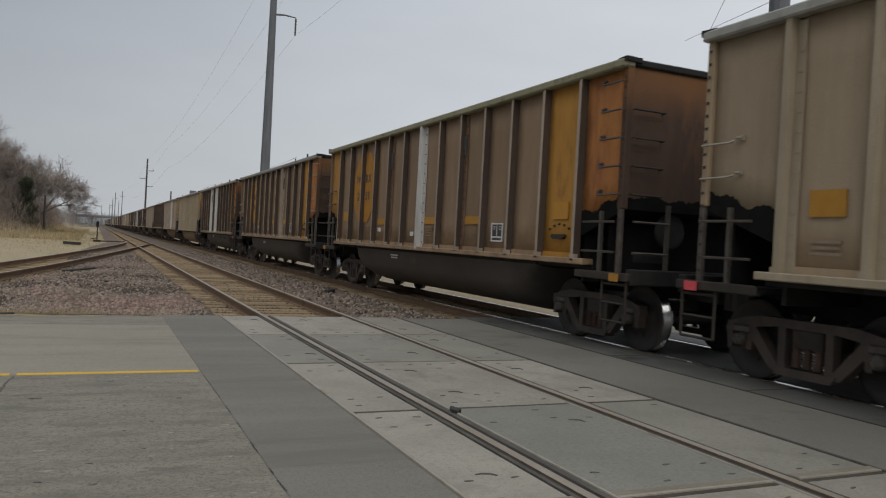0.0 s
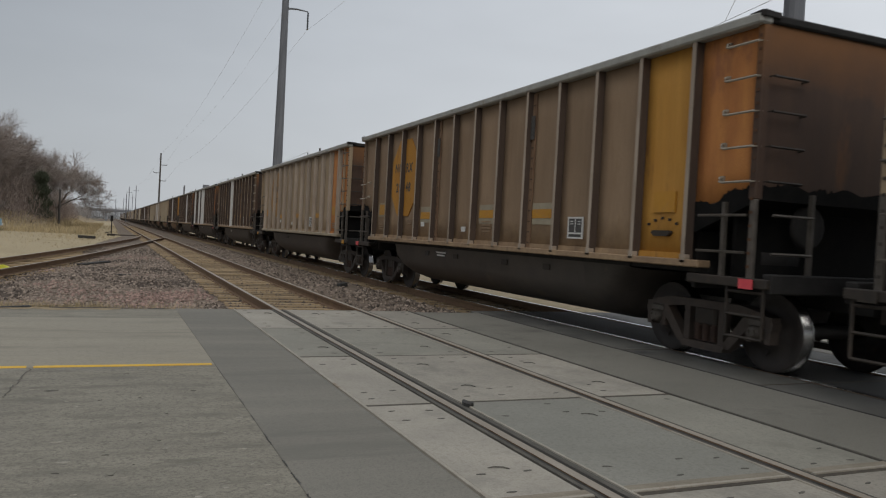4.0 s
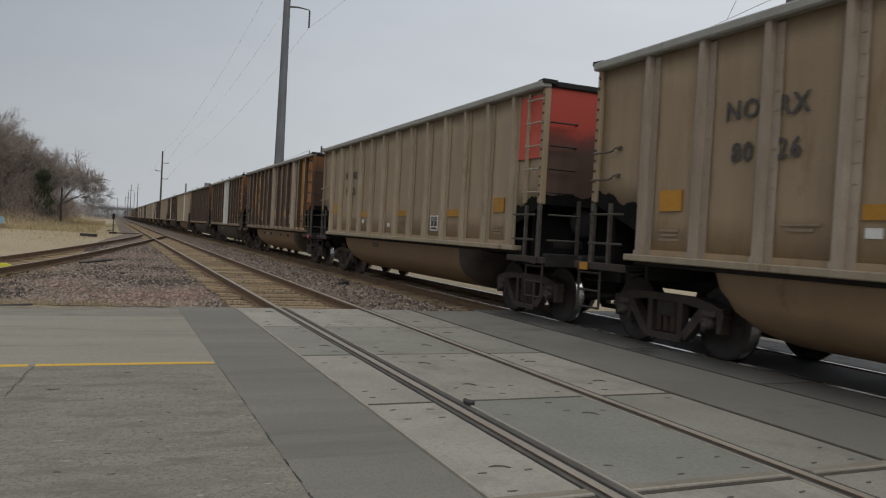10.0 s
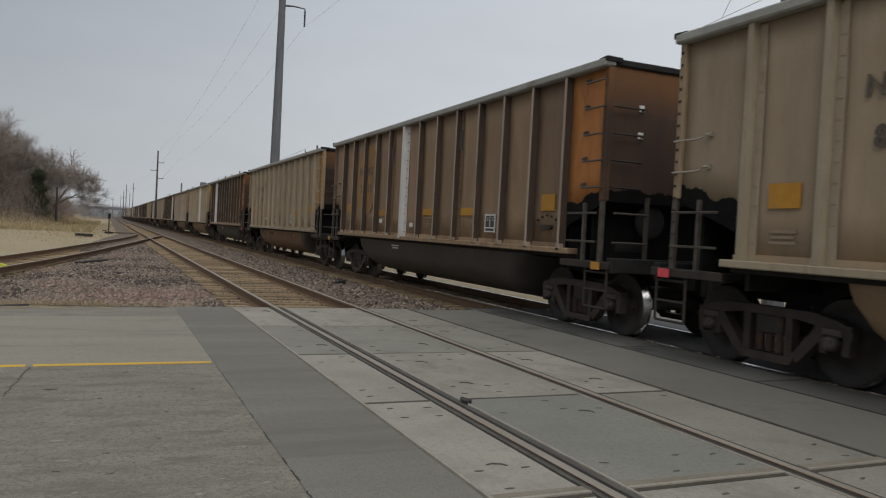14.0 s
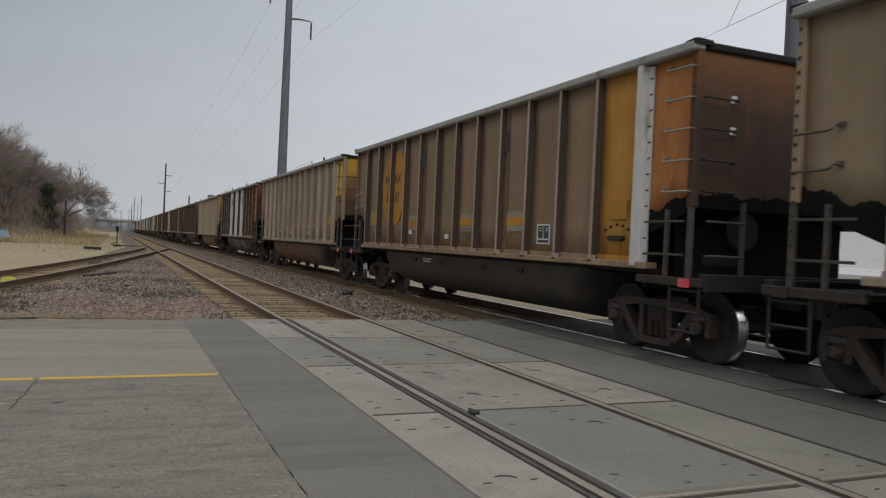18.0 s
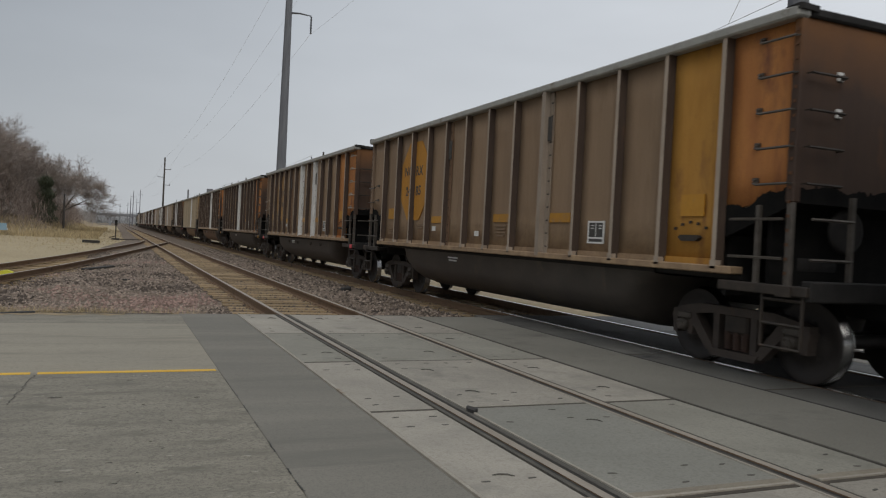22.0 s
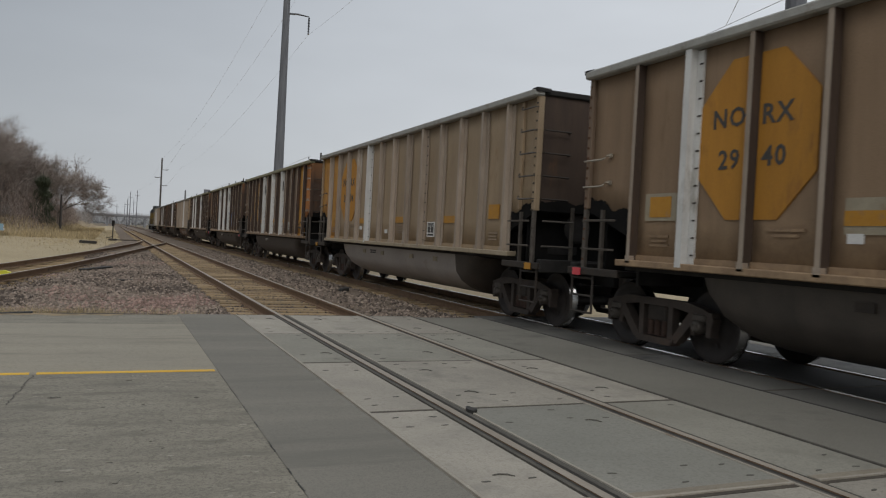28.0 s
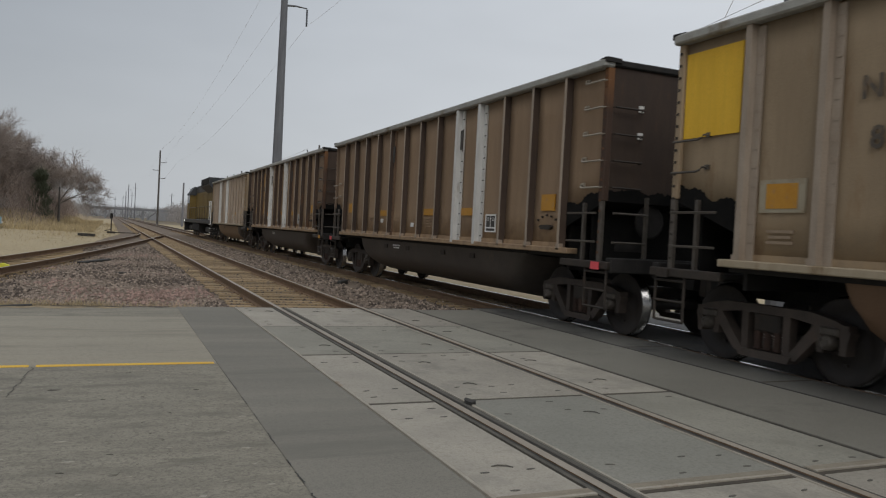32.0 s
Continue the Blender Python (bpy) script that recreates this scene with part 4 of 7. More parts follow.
box(plate_bm, -0.17, 0.17, -0.09, 0.09, -0.172, -0.158)
for sx in (-0.10, 0.10):
    box(plate_bm, sx - 0.015, sx + 0.015, -0.05, -0.02, -0.158, -0.14)
    box(plate_bm, sx - 0.015, sx + 0.015, 0.02, 0.05, -0.158, -0.14)
plate_mesh = mesh_of("tie_plate", plate_bm, M["rail_side"])


def track(label, centre, y_start, y_end, tie_from, tie_to, bright):
    tr = thing("railway_track", (0, 0, 0), label, "railway track", "railway tracks", "structure")
    ys = [y_start, -60, 0, 13, 40, 100, 300, y_end]
    for side in (-HALF, HALF):
        put("rail", rail_mesh("rail", [(centre + side, y, 0.0) for y in ys], bright), tr)
    y = tie_from
    k = 0
    far = bmesh.new()
    wob = random.Random(int(centre * 10))
    while y < tie_to:
        if k < 110:
            put("tie", tie_mesh, tr, (centre + wob.uniform(-0.05, 0.05), y, wob.uniform(-0.012, 0.006)), turn=wob.uniform(-0.012, 0.012))
            if k < 45 and not bright:
                for side in (-HALF, HALF):
                    put("tie_plate", plate_mesh, tr, (centre + side, y, 0))
        else:
            box(far, centre - 1.3, centre + 1.3, y - 0.115, y + 0.115, -0.34, -0.172)
        k += 1
        y += 0.53
    tagged(part("far_tie", far, M["tie"], tr), kind="stuff")
    return tr


track("rusty near railway track on weathered wooden ties", NEAR_X, -120, 1100, ROAD_EDGE + 0.2, 170, False)
track("polished railway track under the train", TRAIN_X, -720, 1100, ROAD_EDGE + 0.2, 100, True)

def siding_top(y):
    return -0.02 * min(max((56 - y) / 28, 0.0), 1.0)


sid = thing("railway_track", (0, 0, 0), "rusty siding curving away to the gravel lot", "railway track", "railway tracks", "structure")
for side in (-HALF, HALF):
    line = []
    for i in range(60):
        y = 13.3 + 1.3 * i
        slope = (siding_at(y + 0.2) - siding_at(y - 0.2)) / 0.4
        x = siding_at(y) + side / math.sqrt(1 + slope**2)
        if side < 0 and y > 72 or side > 0 and x > NEAR_X - HALF + 0.04:
            break
        line.append((x, y - side * slope / math.sqrt(1 + slope**2), siding_top(y) + 0.002))
    put("rail", rail_mesh("rail", line, False), sid)
    if side > 0:
        cross = line[-1]
closure = [(cross[0] + (NEAR_X + HALF - cross[0]) * i / 12, cross[1] + 1.0 * i, 0.002) for i in range(12)]
put("rail", rail_mesh("rail", closure, False), sid)
wob = random.Random(11)
y = 14.0
while y < 76:
    slope = (siding_at(y + 0.2) - siding_at(y - 0.2)) / 0.4
    put("tie", tie_mesh, sid, (siding_at(y), y, siding_top(y) - 0.055 + wob.uniform(-0.015, 0.01)), turn=-math.atan(slope) + wob.uniform(-0.03, 0.03))
    y += 0.62
# worn boards by the frog
for bx0, by0, ln, tn in ((3.4, 33.0, 1.3, 0.1), (3.35, 26.8, 1.2, 0.02)):
    bm = bmesh.new()
    box(bm, -ln / 2, ln / 2, -0.11, 0.11, -0.20, -0.155, 0.01)
    b = put("switch_board", mesh_of("switch_board", bm, M["tie"]), sid, (bx0, by0, 0.0), turn=tn)


# ---------------------------------------------------------------- the coal train
# Car space: x across (the road side is -x), y along the track, z up from the rail; y = 0 is the middle of the body.
LENGTH, SPEED = 16.14, 20.64
POST_Y = [6.02 - 1.03 * k for k in range(13)]
SHEET_X, POST_OUT, TOP, SILL = -1.545, -1.655, 4.085, 1.30
AXLES, TRUCK_Y, WHEEL_R = (-0.89, 0.89), (6.10, -6.12), 0.480
FAR = -0.16                            # the far end is built a little shorter
BAYS = [(POST_Y[0], 7.35 + FAR)] + [(POST_Y[k + 1], POST_Y[k]) for k in range(12)] + [(-7.35, POST_Y[12])]


def sheet_mesh(y0, y1, z_out=None, sign=-1):
    """One side sheet, slightly dished; the end bays are cut along the slope of the hopper floor."""
    bm = bmesh.new()
    m = (y0 + y1) / 2
    low = (lambda y: SILL) if z_out is None else (lambda y: 1.86 + 0.24 * (abs(y) - abs(POST_Y[0])) / 1.2)
    ny, nz = 4, 5
    grid = [[bm.verts.new((SHEET_X + 0.018 * math.sin(math.pi * i / ny) * math.sin(math.pi * j / nz), y0 + (y1 - y0) * i / ny - m,
                           low(y0 + (y1 - y0) * i / ny) + (3.985 - low(y0 + (y1 - y0) * i / ny)) * j / nz)) for j in range(nz + 1)] for i in range(ny + 1)]
    back = [[bm.verts.new(v.co + Vector((0.03, 0, 0))) for v in col] for col in grid]
    for i in range(ny):
        for j in range(nz):
            bm.faces.new((grid[i][j], grid[i][j + 1], grid[i + 1][j + 1], grid[i + 1][j])).smooth = True
            bm.faces.new((back[i][j], back[i + 1][j], back[i + 1][j + 1], back[i][j + 1]))
    for j in range(nz):
        bm.faces.new((grid[0][j], back[0][j], back[0][j + 1], grid[0][j + 1]))
        bm.faces.new((grid[ny][j], grid[ny][j + 1], back[ny][j + 1], back[ny][j]))
    for i in range(ny):
        bm.faces.new((grid[i][0], grid[i + 1][0], back[i + 1][0], back[i][0]))
        bm.faces.new((grid[i][nz], back[i][nz], back[i + 1][nz], grid[i + 1][nz]))
    if z_out is None:
        box(bm, SHEET_X - 0.016, SHEET_X + 0.02, y0 - m + 0.06, y1 - m - 0.05, SILL, SILL + 0.075)
    return mesh_of("side_sheet", bm, M["brown"])


MID_SHEET = sheet_mesh(*BAYS[1])
FAR_SHEET, NEAR_SHEET = sheet_mesh(*BAYS[0], z_out=1), sheet_mesh(*BAYS[13], z_out=1)


def build(fn, name, *mats):
    bm = bmesh.new()
    fn(bm)
    return mesh_of(name, bm, *mats)


def dark_flanks(bm):
    """The sides of a post take a darker finish than its worn outer face."""
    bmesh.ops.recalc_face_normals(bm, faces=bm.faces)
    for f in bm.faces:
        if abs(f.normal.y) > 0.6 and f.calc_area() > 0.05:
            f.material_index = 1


def post_plain(bm):
    prism(bm, [(-0.05, 0), (-0.035, -0.115), (0.035, -0.115), (0.055, 0)][::-1], "z", SILL - 0.04, 3.975)
    # rotate the section so that it stands out towards the road
    for v in bm.verts:
        v.co = Vector((SHEET_X + v.co.y, v.co.x, v.co.z))
    box(bm, SHEET_X - 0.12, SHEET_X, -0.045, 0.05, SILL - 0.04, SILL + 0.06)
    dark_flanks(bm)


def post_hat(bm):
    prism(bm, [(-0.05, 0), (-0.035, -0.10), (0.05, -0.10), (0.07, -0.03), (0.07, 0)][::-1], "z", SILL - 0.04, 3.975)
    prism(bm, [(-0.16, 0), (-0.16, -0.022), (-0.05, -0.022), (-0.05, 0)][::-1], "z", SILL, 3.93)
    for v in bm.verts:
        v.co = Vector((SHEET_X + v.co.y, v.co.x, v.co.z))
    box(bm, SHEET_X - 0.11, SHEET_X, -0.05, 0.07, SILL - 0.04, SILL + 0.06)
    for k in range(12):
        z = SILL + 0.2 + 0.21 * k
        box(bm, SHEET_X - 0.03, SHEET_X - 0.022, -0.14, -0.09, z, z + 0.03)


def new_post(bm):
    prism(bm, [(-0.06, 0), (-0.05, -0.125), (0.06, -0.125), (0.07, 0)][::-1], "z", SILL - 0.05, 3.975)
    prism(bm, [(-0.17, 0), (-0.17, -0.03), (-0.06, -0.03), (-0.06, 0)][::-1], "z", SILL - 0.02, 3.94)
    for v in bm.verts:
        v.co = Vector((SHEET_X + v.co.y, v.co.x, v.co.z))
    for k in range(12):
        z = SILL + 0.1 + 0.215 * k
        for f in box(bm, SHEET_X - 0.038, SHEET_X - 0.03, -0.168, -0.112, z, z + 0.02):
            f.material_index = 1


def post_strip(bm):
    """A plain post with the punched splice strip riveted beside it."""
    post_plain(bm)
    prism(bm, [(SHEET_X, -0.165), (SHEET_X - 0.02, -0.165), (SHEET_X - 0.02, -0.05), (SHEET_X, -0.05)], "z", SILL, 3.93)
    for f in bm.faces[-6:]:
        f.material_index = 2
    for k in range(14):
        z = SILL + 0.08 + 0.18 * k
        for f in box(bm, SHEET_X - 0.027, SHEET_X - 0.02, -0.13, -0.075, z, z + 0.022):
            f.material_index = 1


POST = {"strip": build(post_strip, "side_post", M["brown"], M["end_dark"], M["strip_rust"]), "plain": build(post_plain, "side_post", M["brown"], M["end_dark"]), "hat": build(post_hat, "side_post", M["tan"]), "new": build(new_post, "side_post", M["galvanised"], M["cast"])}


def far_side(bm):
    box(bm, 1.515, 1.545, -7.35, 7.35 + FAR, 1.86, 3.95)
    box(bm, 1.515, 1.545, -6.34, 6.02, SILL, 1.86)
    for y in POST_Y:
        box(bm, 1.545, 1.65, y - 0.045, y + 0.045, SILL - 0.04, 3.9)
    box(bm, 1.48, 1.68, -7.37, 7.37 + FAR, 3.93, TOP, 0.02)
    box(bm, 1.46, 1.67, -6.6, 6.3, 1.14, SILL)


def top_chord(bm):
    box(bm, -1.69, -1.50, -7.42, 7.42 + FAR, 3.962, TOP, 0.022)


def end_chord(bm):
    box(bm, -1.50, 1.48, -0.07, 0.07, 3.99, TOP + 0.006, 0.02)


def side_sill(bm):
    box(bm, -1.665, -1.46, -6.62, 6.30, 1.21, SILL, 0.012)


# dark strip in place of the shade beneath the sill
def sill_web(bm):
    box(bm, -1.48, -1.40, -6.62, 6.30, 1.15, 1.21)


def end_wall(bm):
    box(bm, -1.53, 1.515, -0.02, 0.02, 2.06, 4.0)


# near-black finish: shade under the overhang is put into its colour
def slope_sheet(bm):
    # outward is -y, in the space of the end that faces -y
    prism(bm, [(-7.33, 2.04), (-7.33, 2.08), (-5.0, 1.27), (-5.0, 1.23)], "x", -1.5, 1.5)


# full-width dark plate, added to block sight lines through the end void
def shear_plate(bm):
    box(bm, -1.40, 1.40, -6.30, -6.24, 0.95, 1.66)


def hopper_floor(bm):
    box(bm, -1.5, 1.5, -5.1, 5.1, 1.15, 1.2)
    box(bm, -0.25, 0.25, -7.9, 7.9, 0.78, 1.14)


def platform(bm):
    box(bm, -1.62, 1.62, -7.62, -6.42, 1.06, 1.12)
    box(bm, -1.60, 1.60, -7.70, -7.56, 0.98, 1.20, 0.015)


def step_sill(bm):
    box(bm, -1.655, -1.57, -7.68, -6.42, 1.03, 1.14, 0.012)


def reflector(bm):
    box(bm, -1.678, -1.664, -7.50, -7.30, 1.02, 1.13)


def corner_post(bm):
    box(bm, -1.60, -1.49, -7.40, -7.29, 2.02, 3.97, 0.012)


def outer_ladder_post(bm):
    box(bm, -1.60, -1.54, -7.40, -7.32, 1.12, 2.02, 0.008)


def grab_stanchion(bm):
    box(bm, -1.60, -1.54, -6.87, -6.80, 2.04, 3.93, 0.006)


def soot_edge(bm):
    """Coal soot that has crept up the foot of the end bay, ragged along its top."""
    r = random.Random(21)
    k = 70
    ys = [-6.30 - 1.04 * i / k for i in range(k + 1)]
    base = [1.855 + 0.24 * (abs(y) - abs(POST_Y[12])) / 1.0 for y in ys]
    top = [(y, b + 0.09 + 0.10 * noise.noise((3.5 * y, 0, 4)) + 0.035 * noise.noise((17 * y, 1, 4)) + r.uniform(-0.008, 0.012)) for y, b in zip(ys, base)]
    # the lower edge runs on down to black out the void beneath
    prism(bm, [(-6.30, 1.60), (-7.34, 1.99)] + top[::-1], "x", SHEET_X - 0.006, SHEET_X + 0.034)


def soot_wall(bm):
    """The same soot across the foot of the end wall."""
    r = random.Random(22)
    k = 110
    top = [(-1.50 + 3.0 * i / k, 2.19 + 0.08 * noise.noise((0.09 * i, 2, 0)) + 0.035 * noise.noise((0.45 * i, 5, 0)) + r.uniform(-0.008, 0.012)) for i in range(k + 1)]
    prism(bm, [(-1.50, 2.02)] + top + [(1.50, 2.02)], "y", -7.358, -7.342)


def corner_cap(bm):
    prism(bm, [(-1.69, -7.43), (-1.66, -7.46), (-1.40, -7.43), (-1.40, -7.34), (-1.66, -7.22)], "z", TOP - 0.05, TOP + 0.014)


def corner_bolts(bm):
    for k in range(18):
        z = 1.25 + 0.152 * k
        box(bm, -1.613, -1.598, -7.366, -7.334, z, z + 0.032)


def inner_post(bm):
    box(bm, -1.60, -1.55, -6.95, -6.90, 1.12, 2.0)


def end_post(bm):
    box(bm, -0.98, -0.93, -7.62, -7.57, 1.12, 2.1)


def grab(bm):
    tube(bm, [(-1.56, -7.39, 0.0), (-1.65, -7.36, 0.0), (-1.65, -6.92, 0.0), (-1.64, -6.87, 0.015), (-1.62, -6.85, 0.055), (-1.56, -6.83, 0.06)], 0.015, 5)
    box(bm, -1.575, -1.54, -6.86, -6.80, 0.03, 0.085)


def iron_bracket(bm):
    box(bm, -1.01, -0.92, -7.372, -7.348, -0.05, 0.05, 0.006)


def end_grab(bm):
    tube(bm, [(-1.50, -7.36, 0.0), (-1.48, -7.46, 0.0), (-0.98, -7.46, 0.0), (-0.96, -7.36, 0.0)], 0.016, 5)


def bar(bm):
    tube(bm, [(-1.63, -6.55, 0.0), (-1.65, -6.6, 0.0), (-1.65, -7.33, 0.0)], 0.017, 5)


def end_bar(bm):
    tube(bm, [(-1.55, -7.62, 0.0), (-0.95, -7.62, 0.0)], 0.017, 5)


def stirrup(bm):
    for z in (0.98, 0.72, 0.47):
        tube(bm, [(-1.60, -7.60, z), (-1.60, -7.06, z)], 0.018, 5)
    for y in (-7.60, -7.06):
        tube(bm, [(-1.60, y, 1.06), (-1.60, y, 0.47)], 0.02, 5)


def coupler(bm):
    box(bm, -0.11, 0.11, -7.95, -7.55, 0.76, 0.95, 0.02)
    prism(bm, [(-0.17, -7.93), (-0.18, -8.05), (-0.05, -8.14), (0.05, -8.07), (0.17, -8.12), (0.16, -7.93)], "z", 0.70, 1.0)
    tube(bm, [(0.35, -7.6, 0.95), (0.33, -7.75, 0.6), (0.22, -7.95, 0.42), (0.1, -8.05, 0.42)], 0.03, 6)


def brake_gear(bm):
    lathe(bm, [(-0.3, 0.17), (0.3, 0.17)], "x", (-0.75, -6.85, 1.36), 12)


def brake_wheel(bm):
    lathe(bm, [(-0.03, 0.22), (-0.02, 0.26), (0.02, 0.26), (0.03, 0.22)], "y", (-0.62, -7.25, 1.75), 14)


def tub_section(depth):
    pts = []
    for i in range(13):
        a = math.pi * i / 12
        pts.append((-1.43 * math.cos(a), 1.20 - depth * (math.sin(a) ** 0.62)))
    return pts


def tub_body(bm):
    rings = [[bm.verts.new((x, y, z)) for x, z in tub_section(0.93)] for y in (-4.2, -1.2, 1.2, 3.05)]
    for a, b in zip(rings, rings[1:]):
        for i in range(12):
            bm.faces.new((a[i], a[i + 1], b[i + 1], b[i])).smooth = True


def tub_end(bm):
    # the near end; the other one is turned round
    steps = [(-4.2, 0.93), (-4.42, 0.92), (-4.62, 0.85), (-4.80, 0.70), (-4.94, 0.48), (-5.06, 0.27), (-5.2, 0.12)]
    rings = [[bm.verts.new((x, y, z)) for x, z in tub_section(d)] for y, d in steps]
    for a, b in zip(rings, rings[1:]):
        for i in range(12):
            bm.faces.new((a[i], a[i + 1], b[i + 1], b[i])).smooth = True
    box(bm, -1.42, 1.42, -5.2, -4.2, 1.19, 1.21)


def tub_far_end(bm):
    steps = [(3.40, 0.93), (4.10, 0.93), (4.40, 0.89), (4.60, 0.78), (4.72, 0.58), (4.78, 0.30), (4.80, 0.12)]
    rings = [[bm.verts.new((x, y, z)) for x, z in tub_section(d)] for y, d in steps]
    for a, b in zip(rings, rings[1:]):
        for i in range(12):
            bm.faces.new((a[i], a[i + 1], b[i + 1], b[i])).smooth = True
    box(bm, -1.42, 1.42, 3.40, 4.80, 1.19, 1.21)


def dangling_hose(bm):
    tube(bm, [(-0.94, 3.45, 0.50), (-0.95, 3.42, 0.36), (-0.94, 3.32, 0.22), (-0.94, 3.15, 0.07)], 0.022, 6)


def truck_bolster(bm):
    box(bm, -1.05, 1.05, -0.20, 0.20, 0.45, 0.70, 0.03)
    lathe(bm, [(0.70, 0.24), (0.80, 0.24)], "z", (0, 0, 0), 14)
    for y in (-0.5, 0.5):
        box(bm, -0.85, 0.85, y - 0.05, y + 0.05, 0.42, 0.55)


def side_frame(bm):
    x0, x1 = -1.07, -0.93
    prism(bm, [(-1.12, 0.52), (-1.14, 0.60), (-1.08, 0.67), (-0.95, 0.72), (-0.62, 0.78), (0.62, 0.78), (0.95, 0.72), (1.08, 0.67), (1.14, 0.60), (1.12, 0.52), (0.78, 0.63), (0.40, 0.68), (-0.40, 0.68), (-0.78, 0.63)], "x", x0, x1)
    for s in (1, -1):
        prism(bm, [(s * 0.70, 0.66), (s * 0.86, 0.62), (s * 0.46, 0.20), (s * 0.30, 0.20)][::s], "x", x0, x1)
        prism(bm, [(s * 0.26, 0.22), (s * 0.36, 0.22), (s * 0.36, 0.68), (s * 0.26, 0.68)][::s], "x", x0 + 0.01, x1 - 0.01)
        prism(bm, [(s * 0.74, 0.36), (s * 0.82, 0.36), (s * 0.82, 0.66), (s * 0.70, 0.66)][::s], "x", x0, x1)
        prism(bm, [(s * 1.02, 0.36), (s * 1.10, 0.36), (s * 1.12, 0.68), (s * 1.02, 0.68)][::s], "x", x0, x1)
    prism(bm, [(-0.36, 0.15), (0.36, 0.15), (0.42, 0.24), (-0.42, 0.24)], "x", x0 - 0.02, x1 + 0.02)


def spring(bm):
    prof = []
    for k in range(8):
        z = 0.25 + 0.03 * k
        prof += [(z, 0.036), (z + 0.015, 0.070)]
    lathe(bm, prof, "z", (0, 0, 0), 10)


def bearing(bm):
    lathe(bm, [(-1.15, 0.045), (-1.14, 0.075), (-1.08, 0.088), (-0.92, 0.088)], "x", (0, 0, WHEEL_R), 14)
    box(bm, -1.10, -0.93, -0.12, 0.12, WHEEL_R + 0.07, WHEEL_R + 0.17, 0.02)
    for a in (0.5, 2.6, 4.7):
        box(bm, -1.165, -1.145, 0.05 * math.cos(a) - 0.012, 0.05 * math.cos(a) + 0.012, WHEEL_R + 0.05 * math.sin(a) - 0.012, WHEEL_R + 0.05 * math.sin(a) + 0.012)


def wheelset(bm):
    r = WHEEL_R
    for s in (1, -1):
        prof = [(s * 0.90, 0.09), (s * 0.89, 0.16), (s * 0.83, 0.20), (s * 0.80, 0.34), (s * 0.825, 0.385), (s * 0.83, r - 0.02), (s * 0.825, r - 0.005), (s * 0.735, r + 0.001), (s * 0.722, r + 0.027), (s * 0.695, r + 0.027),
                (s * 0.69, r - 0.06), (s * 0.70, 0.385), (s * 0.74, 0.34), (s * 0.75, 0.20), (s * 0.69, 0.15), (s * 0.68, 0.09)]
        lathe(bm, prof, "x", (0, 0, 0), 32, [0, 0, 0, 0, 0, 0, 1, 1, 1, 0, 0, 0, 0, 0, 0])
        # cast bosses and chalk marks on the plate
        for k in range(3):
            a = 2.1 * k + 0.4
            c, q = math.cos(a), math.sin(a)
            box(bm, s * 0.835 - 0.006, s * 0.835 + 0.006, 0.25 * c - 0.03, 0.25 * c + 0.03, 0.25 * q - 0.015, 0.25 * q + 0.015)
    lathe(bm, [(-1.12, 0.07), (-0.7, 0.085), (0.7, 0.085), (1.12, 0.07)], "x", (0, 0, 0), 12)


def octagon_half(bm, side):
    # side +1: the half towards +y
    h, cut, zc, hz, y_in = 0.87, 0.38, 2.79, 0.94, 0.06
    pts = [(side * y_in, zc - hz), (side * cut, zc - hz), (side * h, zc - 0.43), (side * h, zc + 0.43), (side * cut, zc + hz), (side * y_in, zc + hz)]
    prism(bm, pts[::side], "x", SHEET_X - 0.012, SHEET_X + 0.01)


def plate(w, h):
    return lambda bm: box(bm, -0.006, 0.012, -w / 2, w / 2, -h / 2, h / 2)


def jack_pad(bm):
    prism(bm, [(-0.19, 0.0), (-0.13, -0.045), (0.13, -0.045), (0.19, 0.0), (0.15, 0.03), (-0.15, 0.03)], "x", -0.05, 0.012)
    for y, z in ((-0.26, 0.12), (-0.12, 0.17), (0.02, 0.19), (0.16, 0.16), (0.29, 0.11)):
        box(bm, -0.016, 0.01, y - 0.017, y + 0.017, z - 0.017, z + 0.017)


# second added plate: closes the open end frame so it reads as shade
def outer_void_blind(bm):
    box(bm, -1.46, 1.46, -7.00, -6.95, 1.10, 1.93)


def lube_frame(bm):
    for a in (-0.21, 0.18):
        box(bm, -0.008, 0.01, a, a + 0.03, -0.17, 0.17)
    for b in (-0.17, -0.10, 0.14):
        box(bm, -0.008, 0.01, -0.18, 0.18, b, b + 0.025)
    for b in (0.09, 0.05):
        box(bm, -0.008, 0.01, 0.06, 0.13, b, b + 0.014)
        box(bm, -0.008, 0.01, -0.14, -0.08, b, b + 0.014)
    box(bm, -0.008, 0.01, -0.006, 0.006, -0.07, 0.13)


def stencil(rows):
    def fn(bm):
        for i, w in enumerate(rows):
            box(bm, -0.004, 0.012, -w / 2, w / 2, -0.06 * i, -0.06 * i + 0.032)
    return fn


